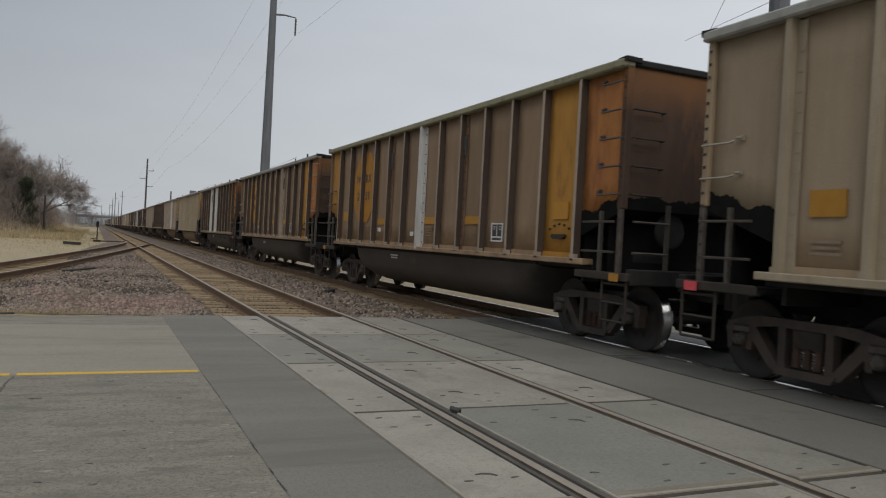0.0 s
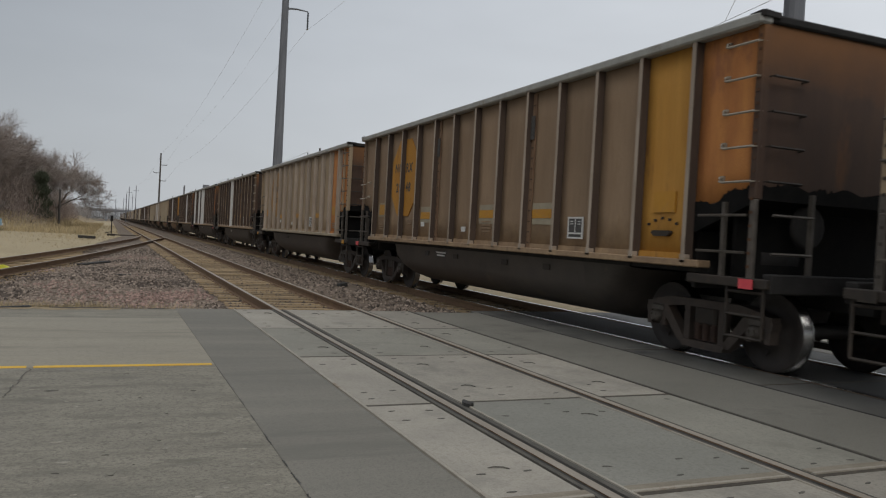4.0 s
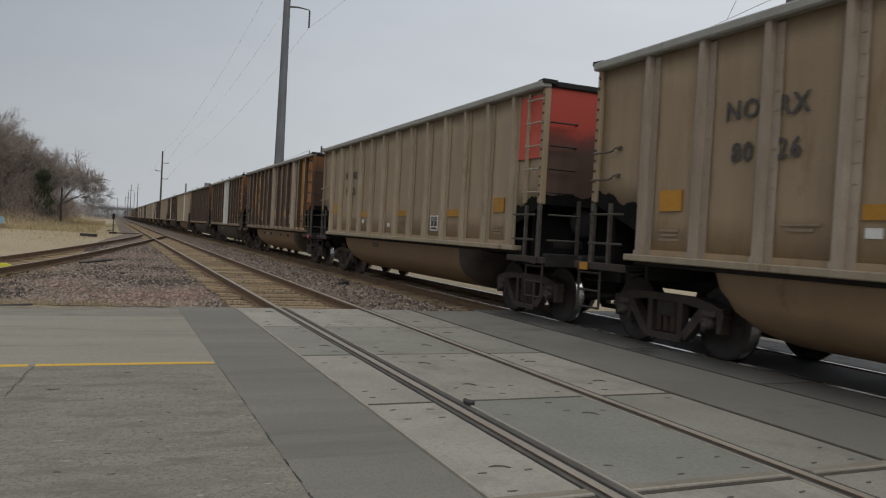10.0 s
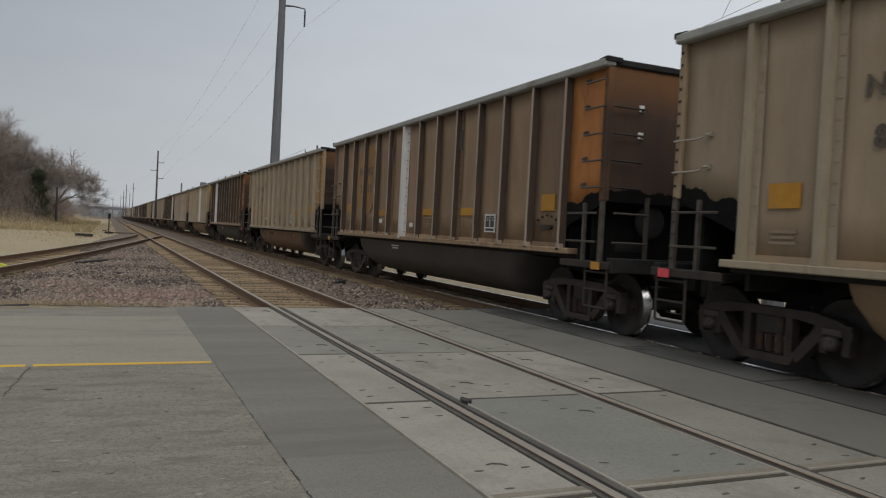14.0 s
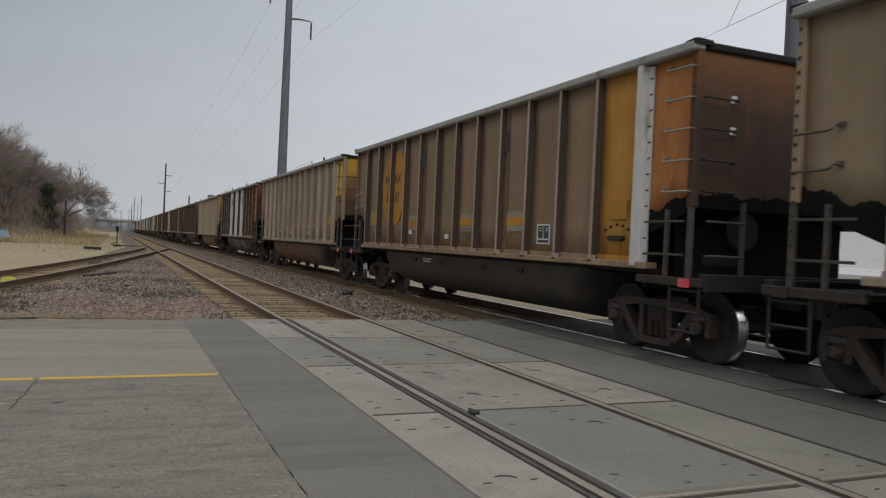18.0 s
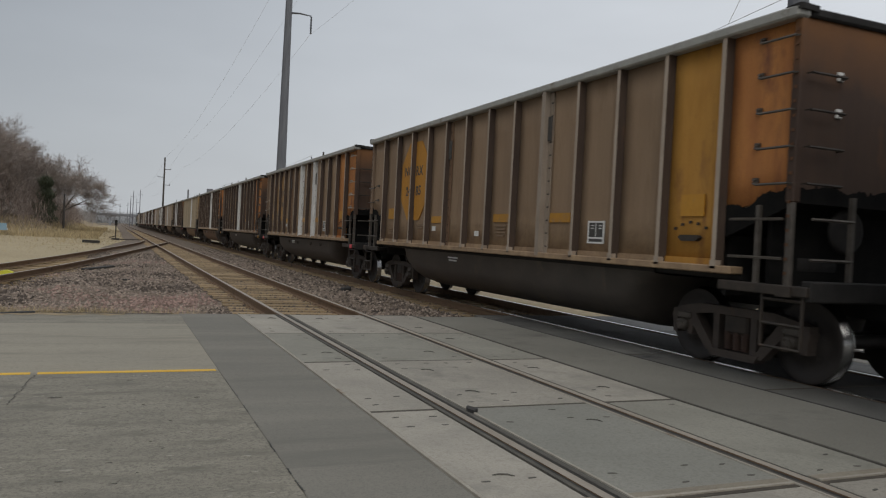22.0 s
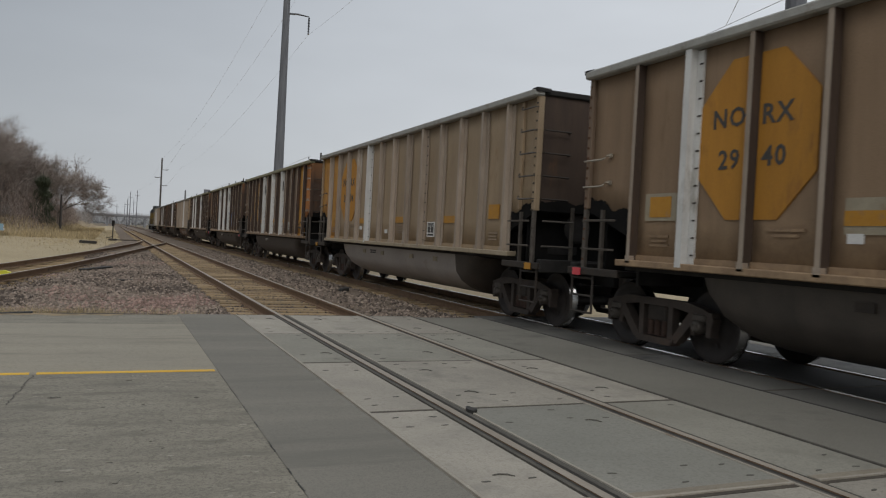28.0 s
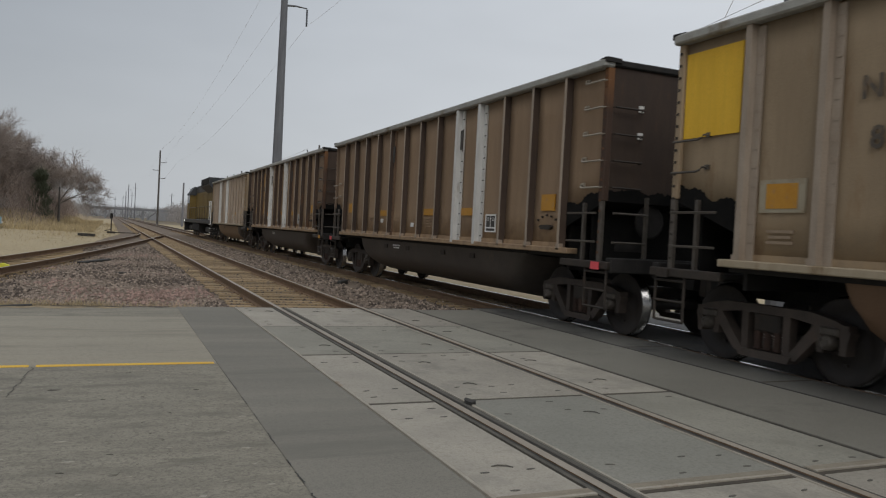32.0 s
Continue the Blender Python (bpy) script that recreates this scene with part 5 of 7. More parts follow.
C = {
    "far_side": build(far_side, "far_side", M["brown"]), "top_chord": build(top_chord, "top_chord", M["chord"]), "end_chord": build(end_chord, "end_chord", M["soot"]),
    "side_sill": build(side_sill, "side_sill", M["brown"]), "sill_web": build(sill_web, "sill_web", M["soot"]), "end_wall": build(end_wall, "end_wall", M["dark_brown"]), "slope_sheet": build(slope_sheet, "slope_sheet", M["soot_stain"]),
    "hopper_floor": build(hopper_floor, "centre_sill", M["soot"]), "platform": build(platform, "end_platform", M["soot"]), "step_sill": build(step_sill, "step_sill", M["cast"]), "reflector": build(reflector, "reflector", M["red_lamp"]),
    "corner_cap": build(corner_cap, "corner_cap", M["soot"]), "corner_bolts": build(corner_bolts, "corner_bolts", M["soot"]),
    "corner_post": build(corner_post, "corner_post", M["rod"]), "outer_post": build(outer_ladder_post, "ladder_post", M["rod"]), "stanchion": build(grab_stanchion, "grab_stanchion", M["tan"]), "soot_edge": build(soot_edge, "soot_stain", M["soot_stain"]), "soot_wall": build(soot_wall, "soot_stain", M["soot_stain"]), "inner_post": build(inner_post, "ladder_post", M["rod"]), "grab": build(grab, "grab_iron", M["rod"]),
    "iron_bracket": build(iron_bracket, "iron_bracket", M["white_mark"]), "end_grab": build(end_grab, "end_grab_iron", M["rod"]), "bar": build(bar, "ladder_rung", M["rod"]), "end_bar": build(end_bar, "end_rail", M["rod"]),
    "stirrup": build(stirrup, "stirrup_step", M["cast"]), "coupler": build(coupler, "coupler", M["cast"]), "brake_gear": build(brake_gear, "brake_cylinder", M["soot"]), "brake_wheel": build(brake_wheel, "brake_wheel", M["soot"]), "end_post": build(end_post, "end_post", M["rod"]), "shear_plate": build(shear_plate, "shear_plate", M["soot"]),
    "tub_body": build(tub_body, "belly_tub", M["black_tub"]), "tub_end": build(tub_end, "tub_end", M["soot"]), "tub_far_end": build(tub_far_end, "tub_end", M["soot"]), "hose": build(dangling_hose, "dangling_hose", M["rod_light"]),
    "truck": build(truck_bolster, "truck", M["cast"]), "side_frame": build(side_frame, "side_frame", M["truck_iron"]), "spring": build(spring, "spring", M["spring_rust"]),
    "bearing": build(bearing, "bearing", M["rod"]), "wheelset": build(wheelset, "wheelset", M["wheel"], M["tread"]),
    "logo_a": build(lambda bm: octagon_half(bm, 1), "logo_patch", M["logo"]), "logo_b": build(lambda bm: octagon_half(bm, -1), "logo_patch", M["logo"]),
    "square": build(plate(0.42, 0.27), "reflective_patch", M["amber"]), "strip": build(plate(0.62, 0.15), "reflective_patch", M["amber"]),
    "pale": build(plate(0.62, 0.36), "primer_patch", M["pale_patch"]), "tag": build(plate(0.18, 0.10), "data_tag", M["white_mark"]),
    "tub_tag": build(plate(0.22, 0.10), "tub_tag", M["white_mark"]), "lube": build(lube_frame, "data_stencil", M["white_mark"]),
    "lube_back": build(plate(0.40, 0.33), "stencil_panel", M["mark"]), "fine": build(stencil((0.42, 0.36, 0.42, 0.3)), "fine_stencil", M["mark"]), "fine2": build(stencil((0.5, 0.34)), "fine_stencil", M["mark"]),
    "tub_text": build(stencil((0.5, 0.4)), "tub_stencil", M["white_mark"]), "small_cap": build(plate(0.94, 1.06), "paint_patch", M["yellow"]), "cap": build(plate(0.98, 1.08), "paint_patch", M["yellow"]),
    "jack_pad": build(jack_pad, "jacking_pad", M["cast"]), "outer_void_blind": build(outer_void_blind, "shear_plate", M["soot_stain"]),
    "ink_box": build(stencil((0.36, 0.3, 0.36)), "warning_stencil", M["mark"]), "label_box": build(lambda bm: box(bm, -0.01, 0.01, -0.055, 0.055, -0.2, 0.2), "label_holder", M["mark"]),
}


def ribbon(bm, line, weight, x0=-0.006, step=0.00035, on=None):
    """One sprayed stroke: a band of even width along a line of (y, z) points, each turn lying a hair above the last."""
    rows = []
    for i, (y, z) in enumerate(line):
        a, b = line[max(0, i - 1)], line[min(len(line) - 1, i + 1)]
        d = Vector((b[0] - a[0], b[1] - a[1]))
        d = d.normalized() if d.length > 1e-6 else Vector((1, 0))
        w = weight / 2 * (0.55 if i in (0, len(line) - 1) else 1.0)
        rows.append([bm.verts.new(((on(z + s * d.x * w) if on else 0.0) + x0 - step * i, y - s * d.y * w, z + s * d.x * w)) for s in (1, -1)])
    for a, b in zip(rows, rows[1:]):
        bm.faces.new((a[0], a[1], b[1], b[0]))


def arc(cy, cz, ry, rz, a0, a1, k=18):
    return [(cy - ry * math.cos(math.radians(a0 + (a1 - a0) * i / k)), cz + rz * math.sin(math.radians(a0 + (a1 - a0) * i / k))) for i in range(k + 1)]


# strokes of the sprayed block letters, u to the right and v up
GLYPHS = {
    "I": [[(-0.40, 0.26), (0.0, 0.30), (0.38, 0.26)], [(-0.40, -0.30), (0.0, -0.28), (0.38, -0.32)], [(0.02, 0.26), (-0.02, -0.28)]],
    "_": [[(-0.36, 0.0), (0.0, 0.02), (0.36, 0.0)]],
    "H": [[(-0.32, -0.42), (-0.30, 0.0), (-0.34, 0.42)], [(0.32, -0.44), (0.30, 0.0), (0.34, 0.44)], [(-0.30, -0.02), (0.0, 0.03), (0.30, 0.0)]],
    "O": [[(-y, z) for y, z in arc(0, 0, 0.34, 0.42, 80, 440)]],
    "P": [[(-0.30, -0.55), (-0.27, 0.0), (-0.30, 0.50)], [(-0.30, 0.46), (0.05, 0.50), (0.34, 0.34), (0.36, 0.12), (0.14, -0.06), (-0.26, -0.08)]],
    "M": [[(-0.40, 0.40), (-0.12, 0.42), (-0.10, 0.10), (0.02, 0.34), (0.14, 0.10), (0.18, 0.42), (0.40, 0.40)], [(-0.30, -0.10), (0.30, -0.08)]],
    "G": [[(-y, z) for y, z in arc(0, 0.02, 0.40, 0.55, 45, 315, 22)], [(0.36, -0.42), (0.36, -0.10), (0.02, -0.06)]],
    "B": [[(-0.35, -0.30), (-0.30, 0.45), (0.40, 0.45)], [(-0.30, 0.0), (0.38, 0.10)], [(-0.30, -0.38), (0.40, -0.30)]],
    "A": [[(-0.34, -0.48), (-0.10, 0.45), (0.10, 0.45), (0.30, -0.48)], [(-0.22, -0.10), (0.20, -0.08)]],
    "R": [[(-0.28, -0.48), (-0.26, 0.45), (0.22, 0.40), (0.24, 0.08), (-0.22, -0.02), (0.30, -0.48)]],
    "D": [[(-0.30, -0.42), (-0.26, 0.42), (0.16, 0.36), (0.34, 0.02), (0.14, -0.36), (-0.34, -0.34)]],
    "E": [[(0.26, 0.40), (-0.24, 0.42), (-0.26, -0.40), (0.28, -0.40)], [(-0.25, 0.0), (0.18, 0.02)]],
    "S": [[(-y, z) for y, z in arc(0, 0, 0.36, 0.40, 20, 330, 16) + arc(0, 0, 0.18, 0.20, 330, 620, 12)]],
    "Q": [[(-0.30, -0.20), (-0.05, 0.42), (0.32, 0.25), (0.22, -0.30), (-0.28, -0.18), (0.10, 0.10)]],
    "N": [[(-0.30, -0.46), (-0.28, 0.44), (0.26, -0.40), (0.30, 0.46)]],
}


def glyph(letter, w, h, weight, lift):
    def fn(bm):
        for k, stroke in enumerate(GLYPHS[letter]):
            fine = []
            for (u0, v0), (u1, v1) in zip(stroke, stroke[1:]):
                fine += [(-(u0 + (u1 - u0) * q / 3) * w, (v0 + (v1 - v0) * q / 3) * h) for q in range(3)]
            fine.append((-stroke[-1][0] * w, stroke[-1][1] * h))
            ribbon(bm, fine, weight, -lift - 0.0008 * k, 0.00006)
    return fn


def tub_face(z):
    """Outside of the belly tub at height z."""
    q = max(0.0, min(0.98, (1.20 - z) / 0.93)) ** (1 / 0.62)
    return -1.43 * math.sqrt(1 - q * q)


def tub_tag(bm):
    for k, line in enumerate(([(1.20, 1.06), (1.05, 0.72), (0.98, 1.04), (0.86, 0.70), (0.80, 1.05), (0.62, 0.92)], [(0.72, 0.72), (0.60, 1.05), (0.42, 1.04), (0.56, 0.86), (0.34, 0.70)], [(0.32, 1.04), (0.26, 0.70), (0.06, 1.02)], [(0.20, 0.88), (0.06, 0.66)],
                              [(-0.02, 0.72), (0.30, 0.60), (0.70, 0.66)], arc(-0.22, 0.84, 0.24, 0.20, 120, -160, 14) + arc(-0.24, 0.84, 0.12, 0.10, 200, -120, 10))):
        fine = []
        for (y0, z0), (y1, z1) in zip(line, line[1:]):
            fine += [(y0 + (y1 - y0) * q / 5, z0 + (z1 - z0) * q / 5) for q in range(5)]
        ribbon(bm, fine + [line[-1]], 0.032, -0.010 - 0.002 * k, 0.0001, tub_face)


def scribble(seed, w, h, weight, steps=9):
    """A hand-sprayed mark: a looping stroke that lies on the sheet."""
    r = random.Random(seed)

    def fn(bm):
        pts = []
        for i in range(steps):
            u = i / (steps - 1)
            pts.append((w * (0.5 - u) + 0.16 * w * r.uniform(-1, 1), h * 0.5 * math.sin(2.6 * i + seed) * r.uniform(0.6, 1)))
        fine = []
        for i in range(len(pts) - 1):
            a, b, c, d = pts[max(0, i - 1)], pts[i], pts[i + 1], pts[min(len(pts) - 1, i + 2)]
            for k in range(5):
                t = k / 5
                fine.append(tuple(0.5 * (2 * b[j] + (c[j] - a[j]) * t + (2 * a[j] - 5 * b[j] + 4 * c[j] - d[j]) * t * t + (3 * b[j] - a[j] - 3 * c[j] + d[j]) * t**3) for j in (0, 1)))
        ribbon(bm, fine, weight)
    return fn


SPRAY = {k: build(scribble(s, w, h, t, n), "sprayed_mark", M["spray_black"]) for k, (s, w, h, t, n) in
         {"loop": (1, 0.7, 0.75, 0.055, 7), "wild": (2, 0.8, 0.8, 0.06, 9), "wide": (3, 2.0, 0.55, 0.06, 17), "fat": (5, 0.85, 1.05, 0.16, 8), "thin": (6, 0.8, 0.5, 0.03, 10), "crown": (8, 0.62, 0.62, 0.05, 6)}.items()}

for letter in GLYPHS:
    SPRAY[letter] = build(glyph(letter, 0.86, 0.82, 0.125, 0.004), "sprayed_mark", M["spray_blue"])
    SPRAY[letter + "_edge"] = build(glyph(letter, 0.86, 0.82, 0.18, 0.0), "sprayed_mark", M["spray_white"])
    SPRAY[letter + "_line"] = build(glyph(letter, 0.62, 0.74, 0.055, 0.0), "sprayed_mark", M["spray_white"])
TUB_TAG = build(tub_tag, "sprayed_mark", M["spray_white"])

# What each car looks like: body, tub, near end bay and its neighbour, far end bay, octagon (1 bright, 2 dull, 0 none), lettering, bright new posts, sprayed marks.
BROWN, DARK, UMBER, CLAY, TAN, DRAB = "brown", "dark_brown", "umber", "clay", "tan", "drab"
CARS = [
    dict(b=TAN, tub="tan_tub", end="yellow", no=("80", "31"), new=()),
    dict(b=BROWN, tub="black_tub", end="rust_orange", nxt="ochre", logo=1, no=("24", "59"), new=(6,), far="ochre"),
    dict(b=BROWN, tub="black_tub", end="rust_orange", nxt="ochre", logo=1, no=("27", "18"), new=(), grey_posts=(8,)),
    dict(b=UMBER, tub="black_tub", end="rust_orange", nxt="ochre", logo=1, no=("28", "13"), new=(4, 6)),
    dict(b=TAN, tub="tan_tub", end="yellow", no=("83", "18"), new=()),
    dict(b=DRAB, tub="brown_tub", end="yellow", no=("80", "02"), new=(8,), dim=1, spray=(("spray_black", "thin", 5, 1.75), ("spray_black", "loop", 6, 1.85), ("spray_teal", "fat", 7, 1.85), ("spray_pale", "wild", 8, 1.65), ("spray_pale", "loop", 9, 1.65), ("spray_black", "fat", 10, 1.75), ("spray_black", "crown", 10, 2.15), ("spray_black", "wild", 11, 1.70), ("spray_black", "wild", 12, 1.75))),
    dict(b=BROWN, tub="black_tub", end="rust_orange", nxt="ochre", logo=1, no=("29", "48"), new=(), pale=1),
    dict(b=DRAB, tub="black_tub", end="rust_orange", nxt="rust_orange", logo=2, no=("26", "07"), new=()),
    dict(b=BROWN, tub="black_tub", end="dark_brown", logo=2, no=("25", "71"), new=(5,)),
    dict(b=BROWN, tub="black_tub", end="rust_orange", logo=1, grey_logo=1, no=("31", "06"), new=(0, 3, 5, 6)),
    dict(b=BROWN, tub="black_tub", end="rust_orange", nxt="ochre", logo=1, no=("27", "22"), new=(8,), far="dark_brown"),
    dict(b=BROWN, tub="tan_tub", end="rust_orange", nxt="ochre", corner="ochre", logo=1, no=("31", "45"), new=(6,)),
    dict(b=TAN, tub="tan_tub", end="red", no=("91", "13"), new=()),
    dict(b=DRAB, tub="tan_tub", end="yellow", no=("80", "26"), new=(4, 8)),
    dict(b=TAN, tub="tan_tub", end="red", no=("90", "26"), new=()),
    dict(b=UMBER, tub="tan_tub", end="rust_orange", nxt="ochre", logo=1, no=("24", "68"), new=(), grey_posts=(6, 10), pale=1, spray=(("spray_black", "Q_line", 1, 1.75), ("spray_black", "S_line", 2, 1.7), ("spray_black", "E_line", 3, 1.7))),
    dict(b=UMBER, tub="black_tub", end="rust_orange", nxt="ochre", logo=1, no=("23", "00"), new=(6, 7)),
    dict(b=UMBER, tub="black_tub", end="rust_orange", nxt="ochre", logo=2, no=("24", "13"), new=(), pale=1, spray=(("spray_black", "D_line", 2, 1.85), ("spray_black", "P_line", 3, 1.9), ("spray_black", "Q_line", 4, 1.9), ("spray_black", "S_line", 5, 1.98), ("spray_black", "M_line", 6, 1.95), ("spray_black", "E_line", 7, 1.95))),
    dict(b=TAN, tub="tan_tub", end="yellow", no=("81", "40"), new=(8,), dim=1),
    dict(b=BROWN, tub="black_tub", end="rust_orange", nxt="dark_brown", logo=2, no=("25", "19"), new=(5,)),
    dict(b=TAN, tub="brown_tub", end="ochre", no=("80", "85"), new=(), dot=1),
    dict(b=BROWN, tub="black_tub", end="rust_orange", nxt="ochre", logo=2, no=("28", "26"), new=(2,), pale=1),
    dict(b=TAN, tub="tan_tub", end="yellow", no=("83", "23"), new=(8,)),
    dict(b=DRAB, tub="tan_tub", end="yellow", no=("81", "23"), new=(), dim=1),
    dict(b=BROWN, tub="black_tub", end="rust_orange", nxt="ochre", logo=1, no=("31", "57"), new=(12,), pale=1),
    dict(b=CLAY, tub="brown_tub", end="yellow", no=None, new=(), grey_posts=(8,)),
    dict(b=UMBER, tub="black_tub", end="rust_orange", nxt="ochre", logo=2, no=("25", "95"), new=(4, 6, 8), pale=1, tub_spray="spray_white"),
    dict(b=TAN, tub="tan_tub", end="yellow", no=("82", "36"), new=()),
    dict(b=BROWN, tub="black_tub", end="rust_orange", nxt="ochre", logo=2, no=("23", "81"), new=(), spray=(("spray_white", "fat", 2, 2.8), ("spray_white", "wild", 4, 1.75), ("spray_white", "crown", 5, 1.75), ("spray_white", "loop", 6, 1.75))),
    dict(b=BROWN, tub="black_tub", end="rust_orange", nxt="ochre", logo=1, no=("24", "85"), new=(), grey_posts=(8,)),
    dict(b=BROWN, tub="black_tub", end="rust_orange", nxt="rust_orange", logo=2, no=("27", "90"), new=(6, 8)),
    dict(b=UMBER, tub="black_tub", end="rust_orange", nxt="rust_orange", logo=2, no=("23", "60"), new=(6,)),
    dict(b=BROWN, tub="brown_tub", end="rust_orange", nxt="ochre", logo=2, no=("29", "31"), new=(8,), wall="rust_orange", pale=1),
    dict(b=TAN, tub="tan_tub", end="yellow", no=("80", "47"), new=(8,), dim=1),
    dict(b=DARK, tub="black_tub", end="dark_brown", logo=2, no=("26", "54"), new=(4, 6)),
    dict(b=DRAB, tub="tan_tub", end="ochre", no=("80", "77"), new=(5,)),
    dict(b=BROWN, tub="black_tub", end="rust_orange", nxt="ochre", logo=1, no=("29", "40"), new=(1, 4, 5, 6, 8), pale=1),
    dict(b=DRAB, tub="grey_tub", end="drab", logo=1, no=("28", "04"), new=(4,), grey_posts=(8,), far="ochre", bay1="ochre"),
    dict(b=UMBER, tub="black_tub", end="rust_orange", nxt="ochre", logo=2, no=("24", "00"), new=(4, 6, 8)),
    dict(b=BROWN, tub="black_tub", end="dark_brown", logo=1, no=("26", "08"), new=(4, 6, 8), far="ochre", bay1="ochre",
         spray=(("spray_pale", "N_line", 2, 1.75), ("spray_pale", "A_line", 3, 1.75), ("spray_pale", "A_line", 4, 1.85), ("spray_pale", "R_line", 5, 1.85), ("spray_pale", "I_edge", 6, 1.66), ("spray_blue", "I", 6, 1.66), ("spray_pale", "O_edge", 7, 1.74), ("spray_blue", "O", 7, 1.74),
                ("spray_pale", "P_edge", 8, 1.92), ("spray_blue", "P", 8, 1.92), ("spray_pale", "M_edge", 9, 2.02), ("spray_blue", "M", 9, 2.02), ("amber", "_", 9, 1.92), ("spray_pale", "wild", 9, 1.55), ("spray_white", "crown", 10, 1.80), ("spray_pale", "G_edge", 10, 1.95), ("spray_blue", "G", 10, 1.95), ("spray_blue", "B", 11, 2.0), ("spray_black", "fat", 11, 2.25), ("spray_white", "loop", 12, 1.75))),
    dict(b=UMBER, tub="black_tub", end="dark_brown", logo=1, no=("25", "44"), new=(2, 4, 8), far="ochre", bay1="brown"),
    dict(b=DRAB, tub="brown_tub", end="dark_brown", no=("82", "17"), new=(8,), cap=1, pale=1, dim=1, tub_spray="spray_white"),
    dict(b=BROWN, tub="black_tub", end="brown", nxt="brown", logo=0, no=None, new=(8, 9)),
    dict(b=BROWN, tub="black_tub", end="dark_brown", logo=2, no=("25", "37"), new=(4, 7)),
    dict(b=DRAB, tub="tan_tub", end="drab", no=None, new=(3, 6)),
]
FINISH_WORDS = {"clay": "dusty clay-brown", "umber": "dusty umber-brown", "brown": "dusty brown", "dark_brown": "dark brown", "tan": "pale tan", "drab": "drab tan-brown"}
TUB_WORDS = {"black_tub": "black", "tan_tub": "tan", "brown_tub": "rust-brown", "grey_tub": "grey"}
END_WORDS = {"yellow": "yellow end panel", "red": "red end panel", "ochre": "ochre end panel", "rust_orange": "rusty orange end panel", "dark_brown": "dark end panel", "brown": "brown end panel", "drab": "plain end panel"}
TURNED = math.pi
WHEELS, TRAIN = [], []


